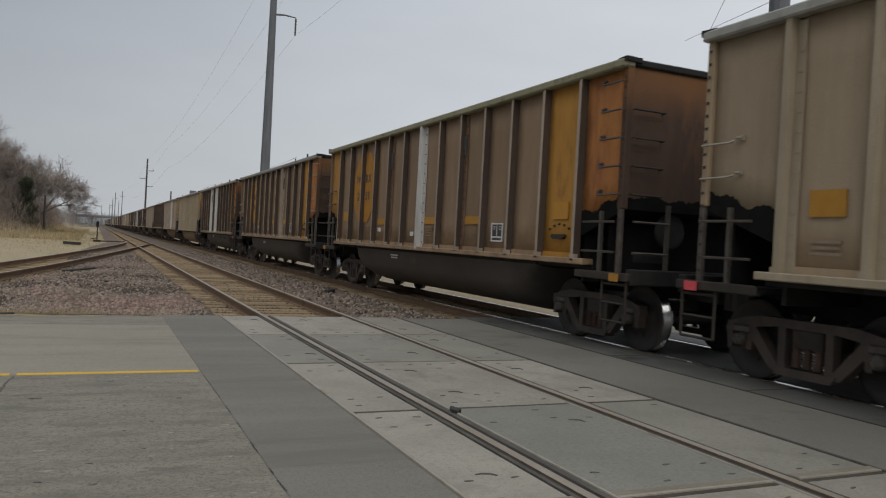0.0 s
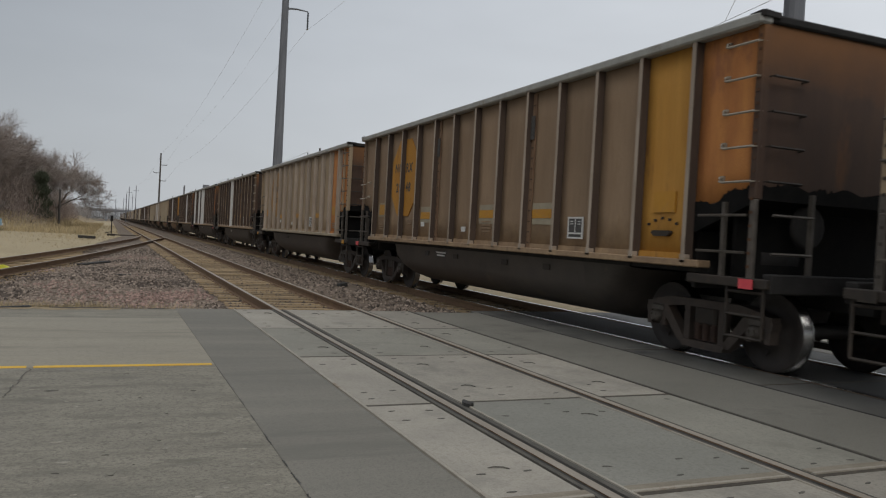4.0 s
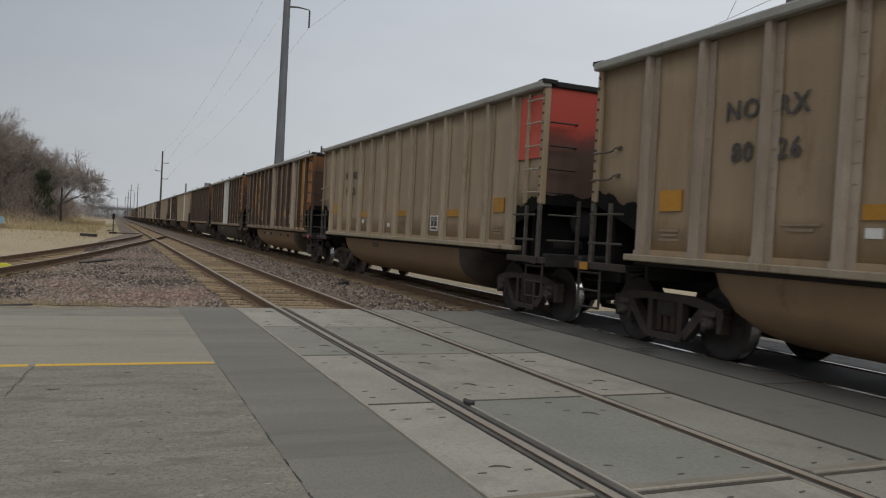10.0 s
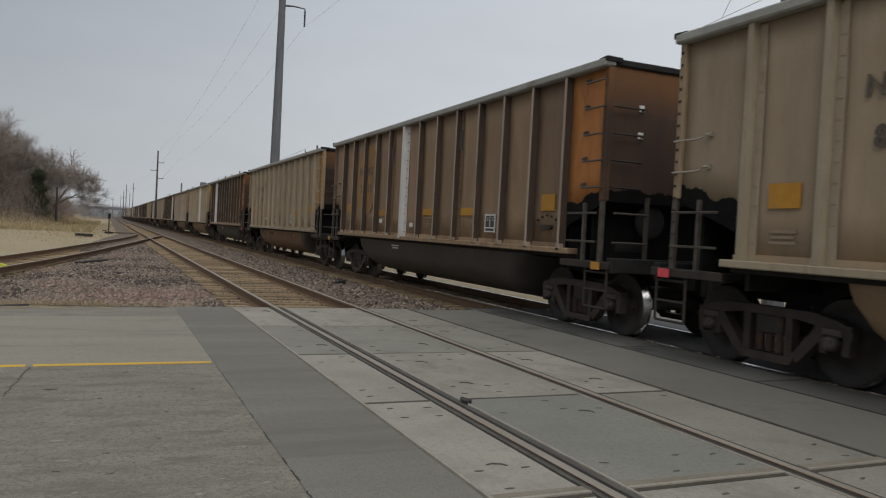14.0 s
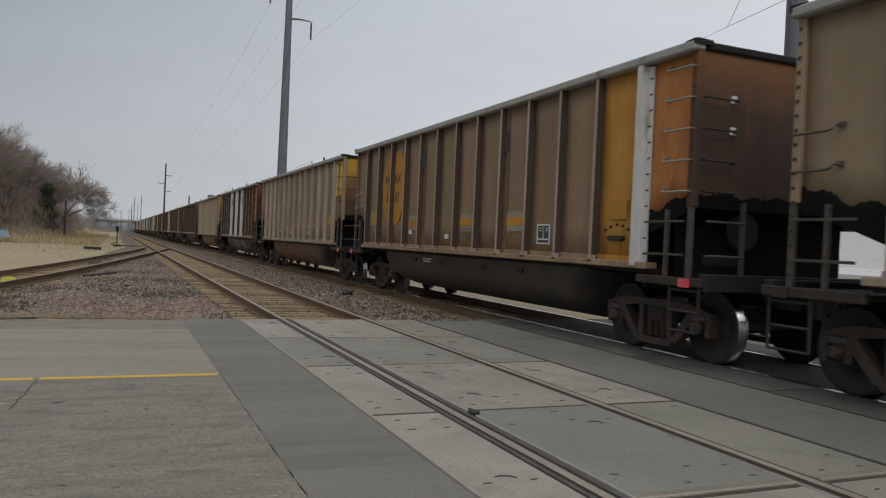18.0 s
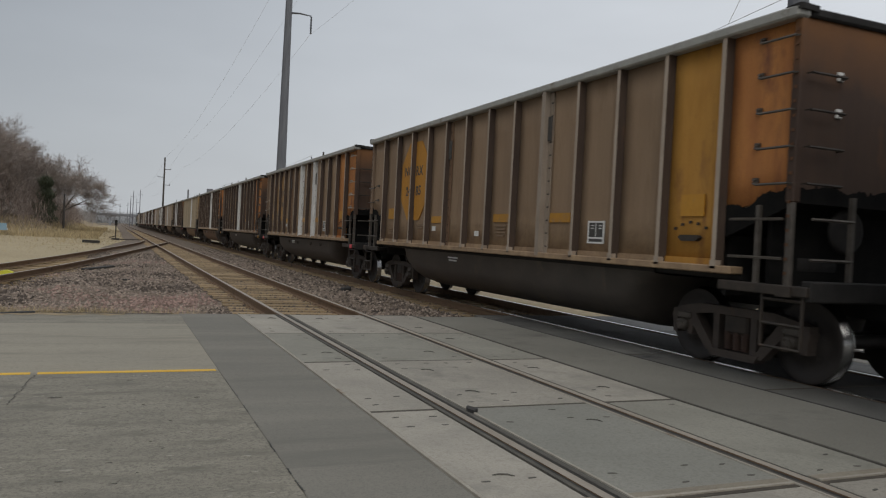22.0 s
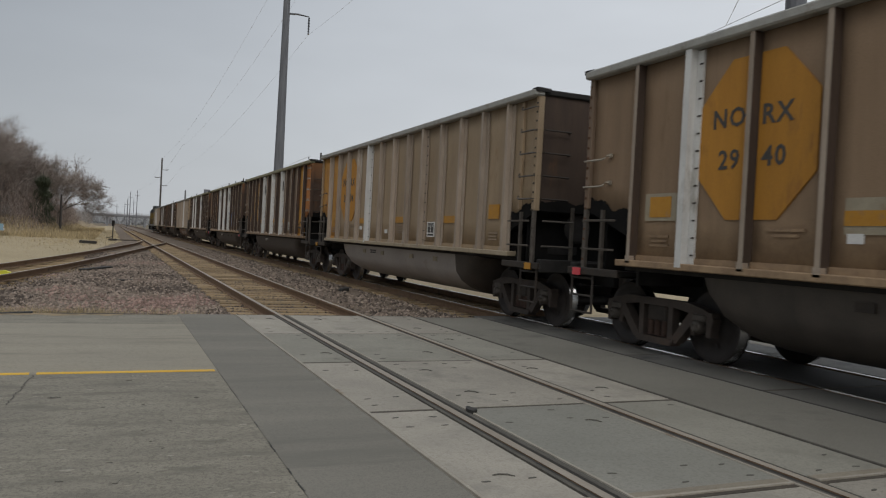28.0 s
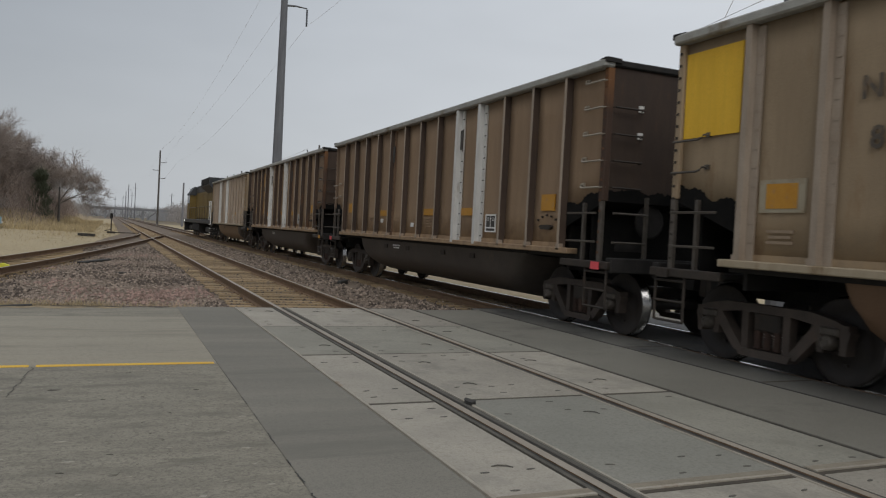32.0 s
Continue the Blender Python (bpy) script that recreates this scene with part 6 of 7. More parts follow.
def gondola(n, d):
    light = d["b"] in (TAN, DRAB, CLAY)
    body = M[d["b"]]
    label = f"{FINISH_WORDS[d['b']]} coal gondola, {TUB_WORDS[d['tub']]} belly tub, {END_WORDS[d['end']]}"
    if d.get("spray") or d.get("tub_spray"):
        label += ", graffiti"
    car = thing("coal_gondola", (TRAIN_X, 0, 0), label, "railway car", "coal train")
    r = random.Random(100 + n)
    # shell
    for k, (y0, y1) in enumerate(BAYS):
        mesh = FAR_SHEET if k == 0 else NEAR_SHEET if k == 13 else MID_SHEET
        fin = body
        if k == 13:
            fin = M[d["end"]] if d["end"] not in ("yellow", "red") else body
        elif k == 12:
            fin = M[d.get("nxt", d["b"])]
        elif k == 0:
            fin = M[d.get("far", d["b"])]
        elif k == 1:
            fin = M[d.get("bay1", d["b"])]
        put("side_sheet", mesh, car, (0, (y0 + y1) / 2, 0), fin)
    for k, y in enumerate(POST_Y):
        if k in d.get("grey_posts", ()):
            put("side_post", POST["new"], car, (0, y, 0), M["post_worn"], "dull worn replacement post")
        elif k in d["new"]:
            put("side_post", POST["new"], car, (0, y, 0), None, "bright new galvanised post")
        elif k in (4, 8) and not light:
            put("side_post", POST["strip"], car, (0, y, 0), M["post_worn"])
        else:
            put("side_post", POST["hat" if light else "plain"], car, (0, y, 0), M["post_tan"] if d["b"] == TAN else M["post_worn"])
    put("far_side", C["far_side"], car, mat=body)
    put("top_chord", C["top_chord"], car, mat=M["chord_yellow"] if n in (1, 38, 39, 40) else None)
    put("side_sill", C["side_sill"], car, mat=M["post_tan"] if light else body)
    put("sill_web", C["sill_web"], car)
    put("centre_sill", C["hopper_floor"], car)
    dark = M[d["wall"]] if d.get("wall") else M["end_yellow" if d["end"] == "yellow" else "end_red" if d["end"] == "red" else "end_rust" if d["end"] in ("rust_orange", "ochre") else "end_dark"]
    for s in (0, 1):
        turn = TURNED * s
        put("end_chord", C["end_chord"], car, (0, 7.33 * (2 * s - 1) + FAR * s, 0))
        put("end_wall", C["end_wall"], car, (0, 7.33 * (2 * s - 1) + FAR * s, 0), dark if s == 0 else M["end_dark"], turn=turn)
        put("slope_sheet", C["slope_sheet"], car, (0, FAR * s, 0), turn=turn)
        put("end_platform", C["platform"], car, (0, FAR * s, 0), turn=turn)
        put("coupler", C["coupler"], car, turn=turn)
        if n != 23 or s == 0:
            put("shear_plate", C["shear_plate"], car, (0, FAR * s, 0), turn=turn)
            put("shear_plate", C["outer_void_blind"], car, (0, FAR * s, 0), turn=turn)
    put("brake_cylinder", C["brake_gear"], car)
    put("brake_wheel", C["brake_wheel"], car)
    put("end_post", C["end_post"], car)
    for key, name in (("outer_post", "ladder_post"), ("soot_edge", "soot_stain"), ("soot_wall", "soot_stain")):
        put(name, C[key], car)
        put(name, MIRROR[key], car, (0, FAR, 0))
    if light:
        put("grab_stanchion", C["stanchion"], car, mat=body)
    for name in ("corner_post", "ladder_post", "stirrup_step", "reflector", "step_sill"):
        key = {"ladder_post": "inner_post", "stirrup_step": "stirrup"}.get(name, name)
        a = put(name, C[key], car)
        b = put(name, MIRROR[key], car, (0, FAR, 0))
        if name == "reflector" and n % 3:
            fin = M["amber"] if n % 3 == 1 else M["cast"]
            a.material_slots[0].link = b.material_slots[0].link = "OBJECT"
            a.material_slots[0].material = b.material_slots[0].material = fin
        if name == "corner_post":
            a.material_slots[0].link = b.material_slots[0].link = "OBJECT"
            a.material_slots[0].material = M[d.get("corner", "end_rust")] if not light else M["drab"]
            b.material_slots[0].material = M["umber"] if not light else M["drab"]
    for key in ("corner_cap", "corner_bolts"):
        for q in (put(key, C[key], car), put(key, MIRROR[key], car, (0, FAR, 0))):
            if key == "corner_bolts":
                tagged(q, kind="stuff")
                q.material_slots[0].link = "OBJECT"
                q.material_slots[0].material = M["cast" if light else "rust_dark"]
    iron = M["rod_light"] if n % 2 == 0 else M["rod"]
    for z in (2.22, 2.61, 3.00, 3.39, 3.78):
        put("grab_iron", C["grab"], car, (0, 0, z), iron)
        if z < 3.5:
            put("end_grab_iron", C["end_grab"], car, (0, 0, z), M["cast"])
    if not light and n % 5 != 1:
        for z in (3.02, 3.42):
            put("iron_bracket", C["iron_bracket"], car, (0, 0, z), None, "small white bracket plate")
    for z in (2.34, 2.73):
        put("grab_iron", MIRROR["grab"], car, (0, FAR, z), iron)
    for z in (1.42, 1.84):
        put("ladder_rung", C["bar"], car, (0, 0, z))
        put("end_rail", C["end_bar"], car, (0, 0, z))
        put("ladder_rung", MIRROR["bar"], car, (0, FAR, z))
    # belly
    tub = put("belly_tub", C["tub_body"], car, (0, 0.35, 0), M[d["tub"]])
    put("tub_end", C["tub_end"], car, (0, 0.35, 0), M["black_tub"])
    put("tub_end", C["tub_far_end"], car, (0, 0, 0), M[d["tub"]])
    if n == 31:
        put("dangling_hose", C["hose"], car, label="loose hose dragging under the tub")
    for y in (2.2, 0.6, -1.6, -3.1) if n % 3 == 0 or d["tub"] in ("grey_tub", "brown_tub") else ():
        put("tub_tag", C["tub_tag"], tub, (-1.424, y, 1.0), M["amber"] if light and d["tub"] == "brown_tub" else M["pale_patch"] if light else M["cast"])
    put("tub_stencil", C["tub_text"], tub, (-1.424, 1.4, 1.03), None if not light else M["mark"])
    # marks on the sheets
    face = SHEET_X - 0.012
    if d.get("logo"):
        fin = M["spray_pale"] if d.get("grey_logo") else M["logo"] if d["logo"] == 1 else M["logo_dim"]
        put("logo_patch", C["logo_a"], car, (0, POST_Y[2], 0), fin, "painted octagon half")
        put("logo_patch", C["logo_b"], car, (0, POST_Y[2], 0), fin, "painted octagon half")
    if d.get("no"):
        fin = M["worn_mark"] if d.get("dim") or d.get("logo") == 2 else M["mark"]
        size = 0.315
        lx = SHEET_X - 0.016 + (0 if d.get("logo") else 0.004)
        for words, yy, z in (("NO", POST_Y[2] + 0.40, 2.94), ("RX", POST_Y[2] - 0.32, 2.92), (d["no"][0], POST_Y[2] + 0.37, 2.45), (d["no"][1], POST_Y[2] - 0.30, 2.45)):
            put("lettering", lettering(words, size), car, (lx, yy, z), fin, "black stencilled lettering")
    bay = [(a + b) / 2 for a, b in BAYS]
    if d.get("pale"):
        put("primer_patch", C["pale"], car, (face + 0.004, bay[1], 2.02))
        for k in (4, 7, 9):
            put("primer_patch", C["pale"], car, (face + 0.004, bay[k], 1.88))
    put("reflective_patch", C["square"], car, (face - 0.002, bay[1], 2.02))
    put("reflective_patch", C["strip"], car, (face - 0.002, bay[4], 1.86))
    put("reflective_patch", C["strip"], car, (face - 0.002, bay[7], 1.88))
    put("reflective_patch", C["strip"], car, (face - 0.002, bay[10 if light else 9], 1.88))
    if n == 26:
        put("stencil_panel", C["lube_back"], car, (face + 0.004, bay[11], 1.90), M["end_dark"], "dark painted square")
    put("reflective_patch", C["square"], car, (face - 0.002, bay[12], 2.02))
    put("data_tag", C["tag"], car, (face, bay[4] + 0.18, 1.66))
    put("data_tag", C["tag"], car, (face, bay[6], 1.58))
    put("stencil_panel", C["lube_back"], car, (face + 0.004, bay[10 if not light else 9], 1.66))
    tagged(put("data_stencil", C["lube"], car, (face, bay[10 if not light else 9], 1.66)), kind="stuff")
    put("warning_stencil", C["ink_box"], car, (face, bay[1], 1.62), M["faint_mark"] if light else M["dark_brown"])
    if light:
        put("warning_stencil", C["ink_box"], car, (face, bay[12], 1.60), M["faint_mark"])
    else:
        put("jacking_pad", C["jack_pad"], car, (face, bay[12], 1.62))
    put("fine_stencil", C["fine"], car, (face, bay[7], 1.72), M["faint_mark"] if light else M["dark_brown"])
    put("fine_stencil", C["fine2"], car, (face, bay[3], 1.72), M["faint_mark"] if light else M["dark_brown"])
    if not light:
        put("label_holder", C["label_box"], car, (face - 0.03, POST_Y[4] - 0.11, 3.35))
        put("label_holder", C["label_box"], car, (face - 0.03, POST_Y[8] - 0.11, 3.35))
    if d["end"] in ("yellow", "red"):
        put("paint_patch", C["cap"], car, (face - 0.001, bay[13], 3.35), M[d["end"]], f"{d['end']} painted panel")
    if d.get("cap"):
        put("paint_patch", C["small_cap"], car, (face - 0.001, bay[0] + 0.04, 3.30), M["yellow"], "yellow painted panel")
    if d.get("dot"):
        put("data_tag", C["tag"], car, (face, bay[1], 1.70), M["red_lamp"])
    for fin, shape, k, z in d.get("spray", ()):
        yy = bay[int(k)] if k == int(k) else (bay[int(k)] + bay[int(k) + 1]) / 2
        put("sprayed_mark", SPRAY[shape], car, (face - 0.004, yy, z), M[fin], "sprayed graffiti stroke")
    if d.get("tub_spray"):
        put("sprayed_mark", TUB_TAG, tub, (0, -0.35, 0), M[d["tub_spray"]], "sprayed graffiti scrawl")
        put("sprayed_mark", TUB_TAG, tub, (0, -2.9, 0), M[d["tub_spray"]], "sprayed graffiti scrawl")
    # trucks
    for ty in TRUCK_Y:
        tr = put("truck", C["truck"], car, (0, ty, 0))
        for s in (0, 1):
            put("side_frame", C["side_frame"], tr, turn=TURNED * s)
            for sy in (-0.13, 0.0, 0.13) if s == 0 else (0.0,):
                put("spring", C["spring"], tr, (-1.0 if s == 0 else 1.0, sy * 1.1, 0))
            for ay in AXLES:
                put("bearing", C["bearing"], tr, (0, ay, 0), turn=TURNED * s)
        for ay in AXLES:
            WHEELS.append(put("wheelset", C["wheelset"], tr, (0, ay, WHEEL_R)))
    TRAIN.append((car, n))
    return car


def mirrored(me):
    """The same fitting for the other end of the car."""
    m = me.copy()
    m.transform(Matrix.Diagonal((1, -1, 1, 1)))
    m.flip_normals()
    return m


MIRROR = {k: mirrored(C[k]) for k in ("corner_cap", "corner_bolts", "corner_post", "inner_post", "stirrup", "reflector", "step_sill", "grab", "bar", "outer_post", "soot_edge", "soot_wall")}


for index, look_of in enumerate(CARS):
    gondola(index, look_of)


# ---------------------------------------------------------------- the pushing locomotive at the train's tail
def locomotive():
    """Long-hood diesel; its far end is the blunt end with the lamp. y = 0 is the near coupler."""
    lo = thing("diesel_locomotive", (TRAIN_X, 0, 0), "yellow and grey diesel locomotive pushing at the train's tail", "locomotive", "coal train")

    def add(name, fn, mat, label="", swap=True):
        me = build(fn, name, M[mat])
        if swap:
            me.transform(Matrix.Translation((0, 22.3, 0)) @ Matrix.Diagonal((1, -1, 1, 1)))
            me.flip_normals()
        return put(name, me, lo, label=label)

    add("frame", lambda bm: (box(bm, -1.55, 1.55, 0.7, 21.6, 1.15, 1.45, 0.03), box(bm, -0.25, 0.25, 0.0, 22.3, 0.75, 1.0)), "loco_grey")
    add("long_hood", lambda bm: box(bm, -0.95, 0.95, 5.2, 20.9, 1.45, 4.15, 0.12), "loco_yellow", "yellow engine hood")
    add("hood_roof", lambda bm: box(bm, -0.98, 0.98, 5.2, 20.92, 3.72, 4.45, 0.10), "loco_grey", "dark grey hood roof")
    add("radiator_wing", lambda bm: prism(bm, [(-1.52, 4.05), (-1.52, 4.62), (1.52, 4.62), (1.52, 4.05), (0.96, 3.6), (-0.96, 3.6)], "y", 14.4, 20.0), "loco_grey", "flared dark radiator housing")
    for k in range(6):
        add("radiator_grille", lambda bm, k=k: box(bm, -1.54, -1.50, 14.6 + 0.88 * k, 15.35 + 0.88 * k, 4.1, 4.56), "soot")
    add("cab", lambda bm: prism(bm, [(-1.5, 1.45), (-1.5, 3.75), (-1.1, 4.35), (1.1, 4.35), (1.5, 3.75), (1.5, 1.45)], "y", 2.7, 5.2), "loco_yellow", "yellow cab with grey roof")
    add("cab_roof", lambda bm: prism(bm, [(-1.53, 3.62), (-1.53, 3.78), (-1.12, 4.39), (1.12, 4.39), (1.53, 3.78), (1.53, 3.62)], "y", 2.62, 5.28), "loco_grey", "dark grey cab roof")
    for y in (3.0, 4.1):
        add("cab_window", lambda bm, y=y: box(bm, -1.52, -1.47, y, y + 0.85, 2.9, 3.6), "glass")
    add("nose", lambda bm: box(bm, -0.95, 0.95, 1.1, 2.7, 1.45, 2.9, 0.12), "loco_yellow")
    for k in range(9):
        add("hood_door", lambda bm, k=k: box(bm, -0.975, -0.94, 5.6 + 1.0 * k, 6.5 + 1.0 * k, 1.6, 3.7), "loco_yellow")
    add("fuel_tank", lambda bm: prism(bm, [(-1.45, 1.1), (-1.5, 0.55), (-1.1, 0.3), (1.1, 0.3), (1.5, 0.55), (1.45, 1.1)], "y", 8.0, 13.6), "soot")
    add("walkway_rail", lambda bm: [tube(bm, [(-1.52, 5.4, 2.45), (-1.52, 21.2, 2.45)], 0.025)] + [tube(bm, [(-1.52, y, 1.45), (-1.52, y, 2.45)], 0.022) for y in np.linspace(5.4, 21.2, 10)], "rod", "dull handrail")
    add("end_steps", lambda bm: [box(bm, -1.55, -1.05, 21.3, 21.75, z, z + 0.05) for z in (0.5, 0.8, 1.1)] + [tube(bm, [(-1.5, 21.6, 1.1), (-1.5, 21.6, 2.8)], 0.04)] + [tube(bm, [(-1.5, 20.7, 1.1), (-1.5, 20.7, 2.8)], 0.04), tube(bm, [(-1.5, 20.7, 2.78), (-1.5, 21.6, 2.78)], 0.035)], "white_mark", "white end steps and handrails")
    add("pilot", lambda bm: prism(bm, [(-1.5, 1.15), (-1.5, 0.35), (1.5, 0.35), (1.5, 1.15)], "y", 21.5, 21.75), "soot")
    add("near_pilot", lambda bm: prism(bm, [(-1.5, 1.15), (-1.5, 0.35), (1.5, 0.35), (1.5, 1.15)], "y", 0.55, 0.75), "soot")
    lamp = bpy.data.materials.new("lamp_glow")
    lamp.use_nodes = True
    lb = lamp.node_tree.nodes["Principled BSDF"]
    lb.inputs["Emission Color"].default_value, lb.inputs["Emission Strength"].default_value = (1, 0.97, 0.9, 1), 4.0
    M["lamp"] = lamp
    add("headlight", lambda bm: lathe(bm, [(21.74, 0.10), (21.80, 0.09)], "y", (-0.9, 0, 1.35), 12), "lamp", "small lit ditch light", False)
    add("marker_lamp", lambda bm: lathe(bm, [(-1.56, 0.08), (-1.50, 0.10)], "x", (0, 21.55, 1.30), 12), "lamp", "small lit marker lamp", False)
    for ty in (4.1, 17.6):
        tr = put("truck", build(lambda bm: (box(bm, -1.2, -1.0, -2.3, 2.3, 0.5, 0.9, 0.05), box(bm, 1.0, 1.2, -2.3, 2.3, 0.5, 0.9, 0.05), box(bm, -1.0, 1.0, -0.3, 0.3, 0.5, 0.9)), "truck", M["loco_grey"]), lo, (0, ty, 0))
        for ay in (-1.85, 0.0, 1.85):
            LOCO_WHEELS.append(put("wheelset", LOCO_WHEEL, tr, (0, ay, 0.508)))
    return lo


def loco_wheel(bm):
    for s in (1, -1):
        lathe(bm, [(s * 0.86, 0.1), (s * 0.84, 0.42), (s * 0.83, 0.505), (s * 0.735, 0.508), (s * 0.70, 0.53), (s * 0.69, 0.1)], "x", (0, 0, 0), 24, [0, 0, 1, 1, 0])
    lathe(bm, [(-0.9, 0.1), (0.9, 0.1)], "x", (0, 0, 0), 12)


LOCO_WHEELS = []
LOCO_WHEEL = build(loco_wheel, "wheelset", M["wheel"], M["tread"])
LOCO = locomotive()


# ---------------------------------------------------------------- pole lines and wires
def steel_pole(x, y, top, r0, r1, arms, mat="steel_pole"):
    p = thing("transmission_pole", (x, y, -0.4), "tall tapered grey steel power pole with short arms", "utility pole", "power poles")
    put("shaft", build(lambda bm: tube(bm, [(0, 0, 0), (0, 0, top * 0.5), (0, 0, top)], r0, 12, r1), "shaft", M[mat]), p)
    for z, s, ln in arms:
        a = put("arm", build(lambda bm: tube(bm, [(0, 0, z), (s * ln * 0.5, 0, z + 0.10), (s * ln, 0, z + 0.02)], 0.11, 8, 0.05), "arm", M[mat]), p)
        prof = [(z - 1.62 + 0.13 * k, 0.06 if k % 2 else 0.10) for k in range(13)]
        put("insulator", build(lambda bm: lathe(bm, prof, "z", (s * ln, 0, 0), 8), "insulator", M["insulator"]), a)
    return p


P1, P0 = (14.0, 72.2), (13.75, 12.85)
SPAN = P1[1] - P0[1]
ARMS = ((22.05, 1, 2.15), (24.85, -1, 1.75), (27.6, 1, 2.15))
steel_pole(*P1, 31.0, 0.50, 0.24, ARMS)
steel_pole(*P0, 31.0, 0.24, 0.16, ARMS)


def wires(points, sag, r, name="power_line", label="thin grey overhead power wire"):
    bm = bmesh.new()
    for a, b in zip(points, points[1:]):
        a, b = Vector(a), Vector(b)
        line = [a.lerp(b, i / 14) - Vector((0, 0, sag * 4 * (i / 14) * (1 - i / 14))) for i in range(15)]
        tube(bm, line, r, 4)
    return tagged(new(name, mesh_of(name, bm, M["wire"])), label, "power line", "overhead wires")


for dx, z in ((2.15, 20.0), (-1.75, 22.8), (2.15, 25.5)):
    wires([(P0[0] + dx, -46, z), (P0[0] + dx, P0[1], z)], 0.9, 0.008)
    wires([(P0[0] + dx, P0[1], z), (P1[0] + dx, P1[1], z)], 0.9, 0.008)
    wires([(P1[0] + dx, P1[1], z), (P1[0] + dx - 0.8, 204, z - 4.0)], 2.0, 0.009)
    wires([(P1[0] + dx - 0.8, 204, z - 4.0), (P1[0] + dx - 1.5, 394, z - 5.5)], 2.0, 0.014)
# service wires that meet at a pole hidden beyond the train
wires([(12.00, 12.37, 7.40), (20.00, 21.79, 9.69)], 0.0, 0.010)
wires([(14.00, 11.53, 7.60), (20.00, 21.79, 9.69), (27.00, 31.26, 12.39)], 0.0, 0.010)


def wood_pole(x, y, top, arms, r=0.16, mat="wood_pole", label="weathered wooden utility pole with small crossarms"):
    p = thing("utility_pole", (x, y, -0.4), label, "utility pole", "power poles")
    put("shaft", build(lambda bm: tube(bm, [(0, 0, 0), (0, 0, top)], r, 8, r * 0.65), "shaft", M[mat]), p)
    for z, x0, x1 in arms:
        a = put("crossarm", build(lambda bm: box(bm, x0, x1, -0.06, 0.06, z, z + 0.12), "crossarm", M[mat]), p)
        for xx in (x0, x1):
            put("insulator", build(lambda bm: lathe(bm, [(z + 0.12, 0.05), (z + 0.34, 0.08)], "z", (xx, 0, 0), 6), "insulator", M["insulator"]), a)
    return p


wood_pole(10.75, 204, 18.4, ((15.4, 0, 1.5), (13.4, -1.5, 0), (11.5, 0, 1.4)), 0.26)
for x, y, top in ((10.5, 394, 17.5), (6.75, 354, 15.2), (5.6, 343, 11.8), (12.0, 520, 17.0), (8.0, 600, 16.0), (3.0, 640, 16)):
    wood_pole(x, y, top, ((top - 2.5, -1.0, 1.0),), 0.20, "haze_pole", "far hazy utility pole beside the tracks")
for y in (88.5, 165.2, 146.2, 232.0):
    wood_pole(22.0, y, 11.2, ((10.2, -1.4, 1.4),), 0.16, "wood_pole", "wooden distribution pole with a crossarm")
wires([(20.7, 88.5, 10.3), (20.7, 165, 10.3), (20.7, 232, 10.3)], 0.5, 0.02)
wires([(23.3, 88.5, 10.3), (23.3, 165, 10.3), (23.3, 232, 10.3)], 0.5, 0.02)
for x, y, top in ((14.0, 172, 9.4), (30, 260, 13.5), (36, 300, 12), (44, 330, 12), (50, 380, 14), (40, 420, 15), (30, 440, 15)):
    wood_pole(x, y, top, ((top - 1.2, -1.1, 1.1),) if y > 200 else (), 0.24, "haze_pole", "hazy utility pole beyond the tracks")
wood_pole(-6.4, 116, 5.2, (), 0.17, "wood_pole", "short dark wooden post on the grassy bank")


# ---------------------------------------------------------------- far bridge, scrub and works
bridge = thing("road_bridge", (0, 470, 0), "far grey concrete road bridge over the tracks", "bridge")


def add_part(parent, name, mat, fn, label=""):
    return put(name, build(fn, name, M[mat]), parent, label=label)


add_part(bridge, "deck", "far_concrete", lambda bm: box(bm, -70, 60, -5, 5, 4.6, 5.2, 0.1))
add_part(bridge, "parapet", "far_concrete", lambda bm: box(bm, -70, 60, -5.2, -4.9, 5.2, 5.9))
for x in (-12, -2.5, 17, 26):
    add_part(bridge, "pier", "far_concrete", lambda bm, x=x: box(bm, x - 0.5, x + 0.5, -4, 4, -0.8, 4.3))
add_part(bridge, "abutment", "far_concrete", lambda bm: prism(bm, [(19, -0.6), (24, 4.3), (60, 4.3), (60, -0.6)], "y", -8, 8))
works = thing("grain_works", (46, 430, -0.5), "hazy grey industrial tower beyond the tracks", "industrial building")
add_part(works, "tower", "haze_pole", lambda bm: box(bm, -3, 3, -3, 3, 0, 17, 0.2))
add_part(works, "head_house", "haze_pole", lambda bm: box(bm, -1.5, 1.5, -1.5, 1.5, 17, 22, 0.1))
add_part(works, "shed", "far_concrete", lambda bm: box(bm, 3, 22, -5, 5, 0, 9, 0.2))


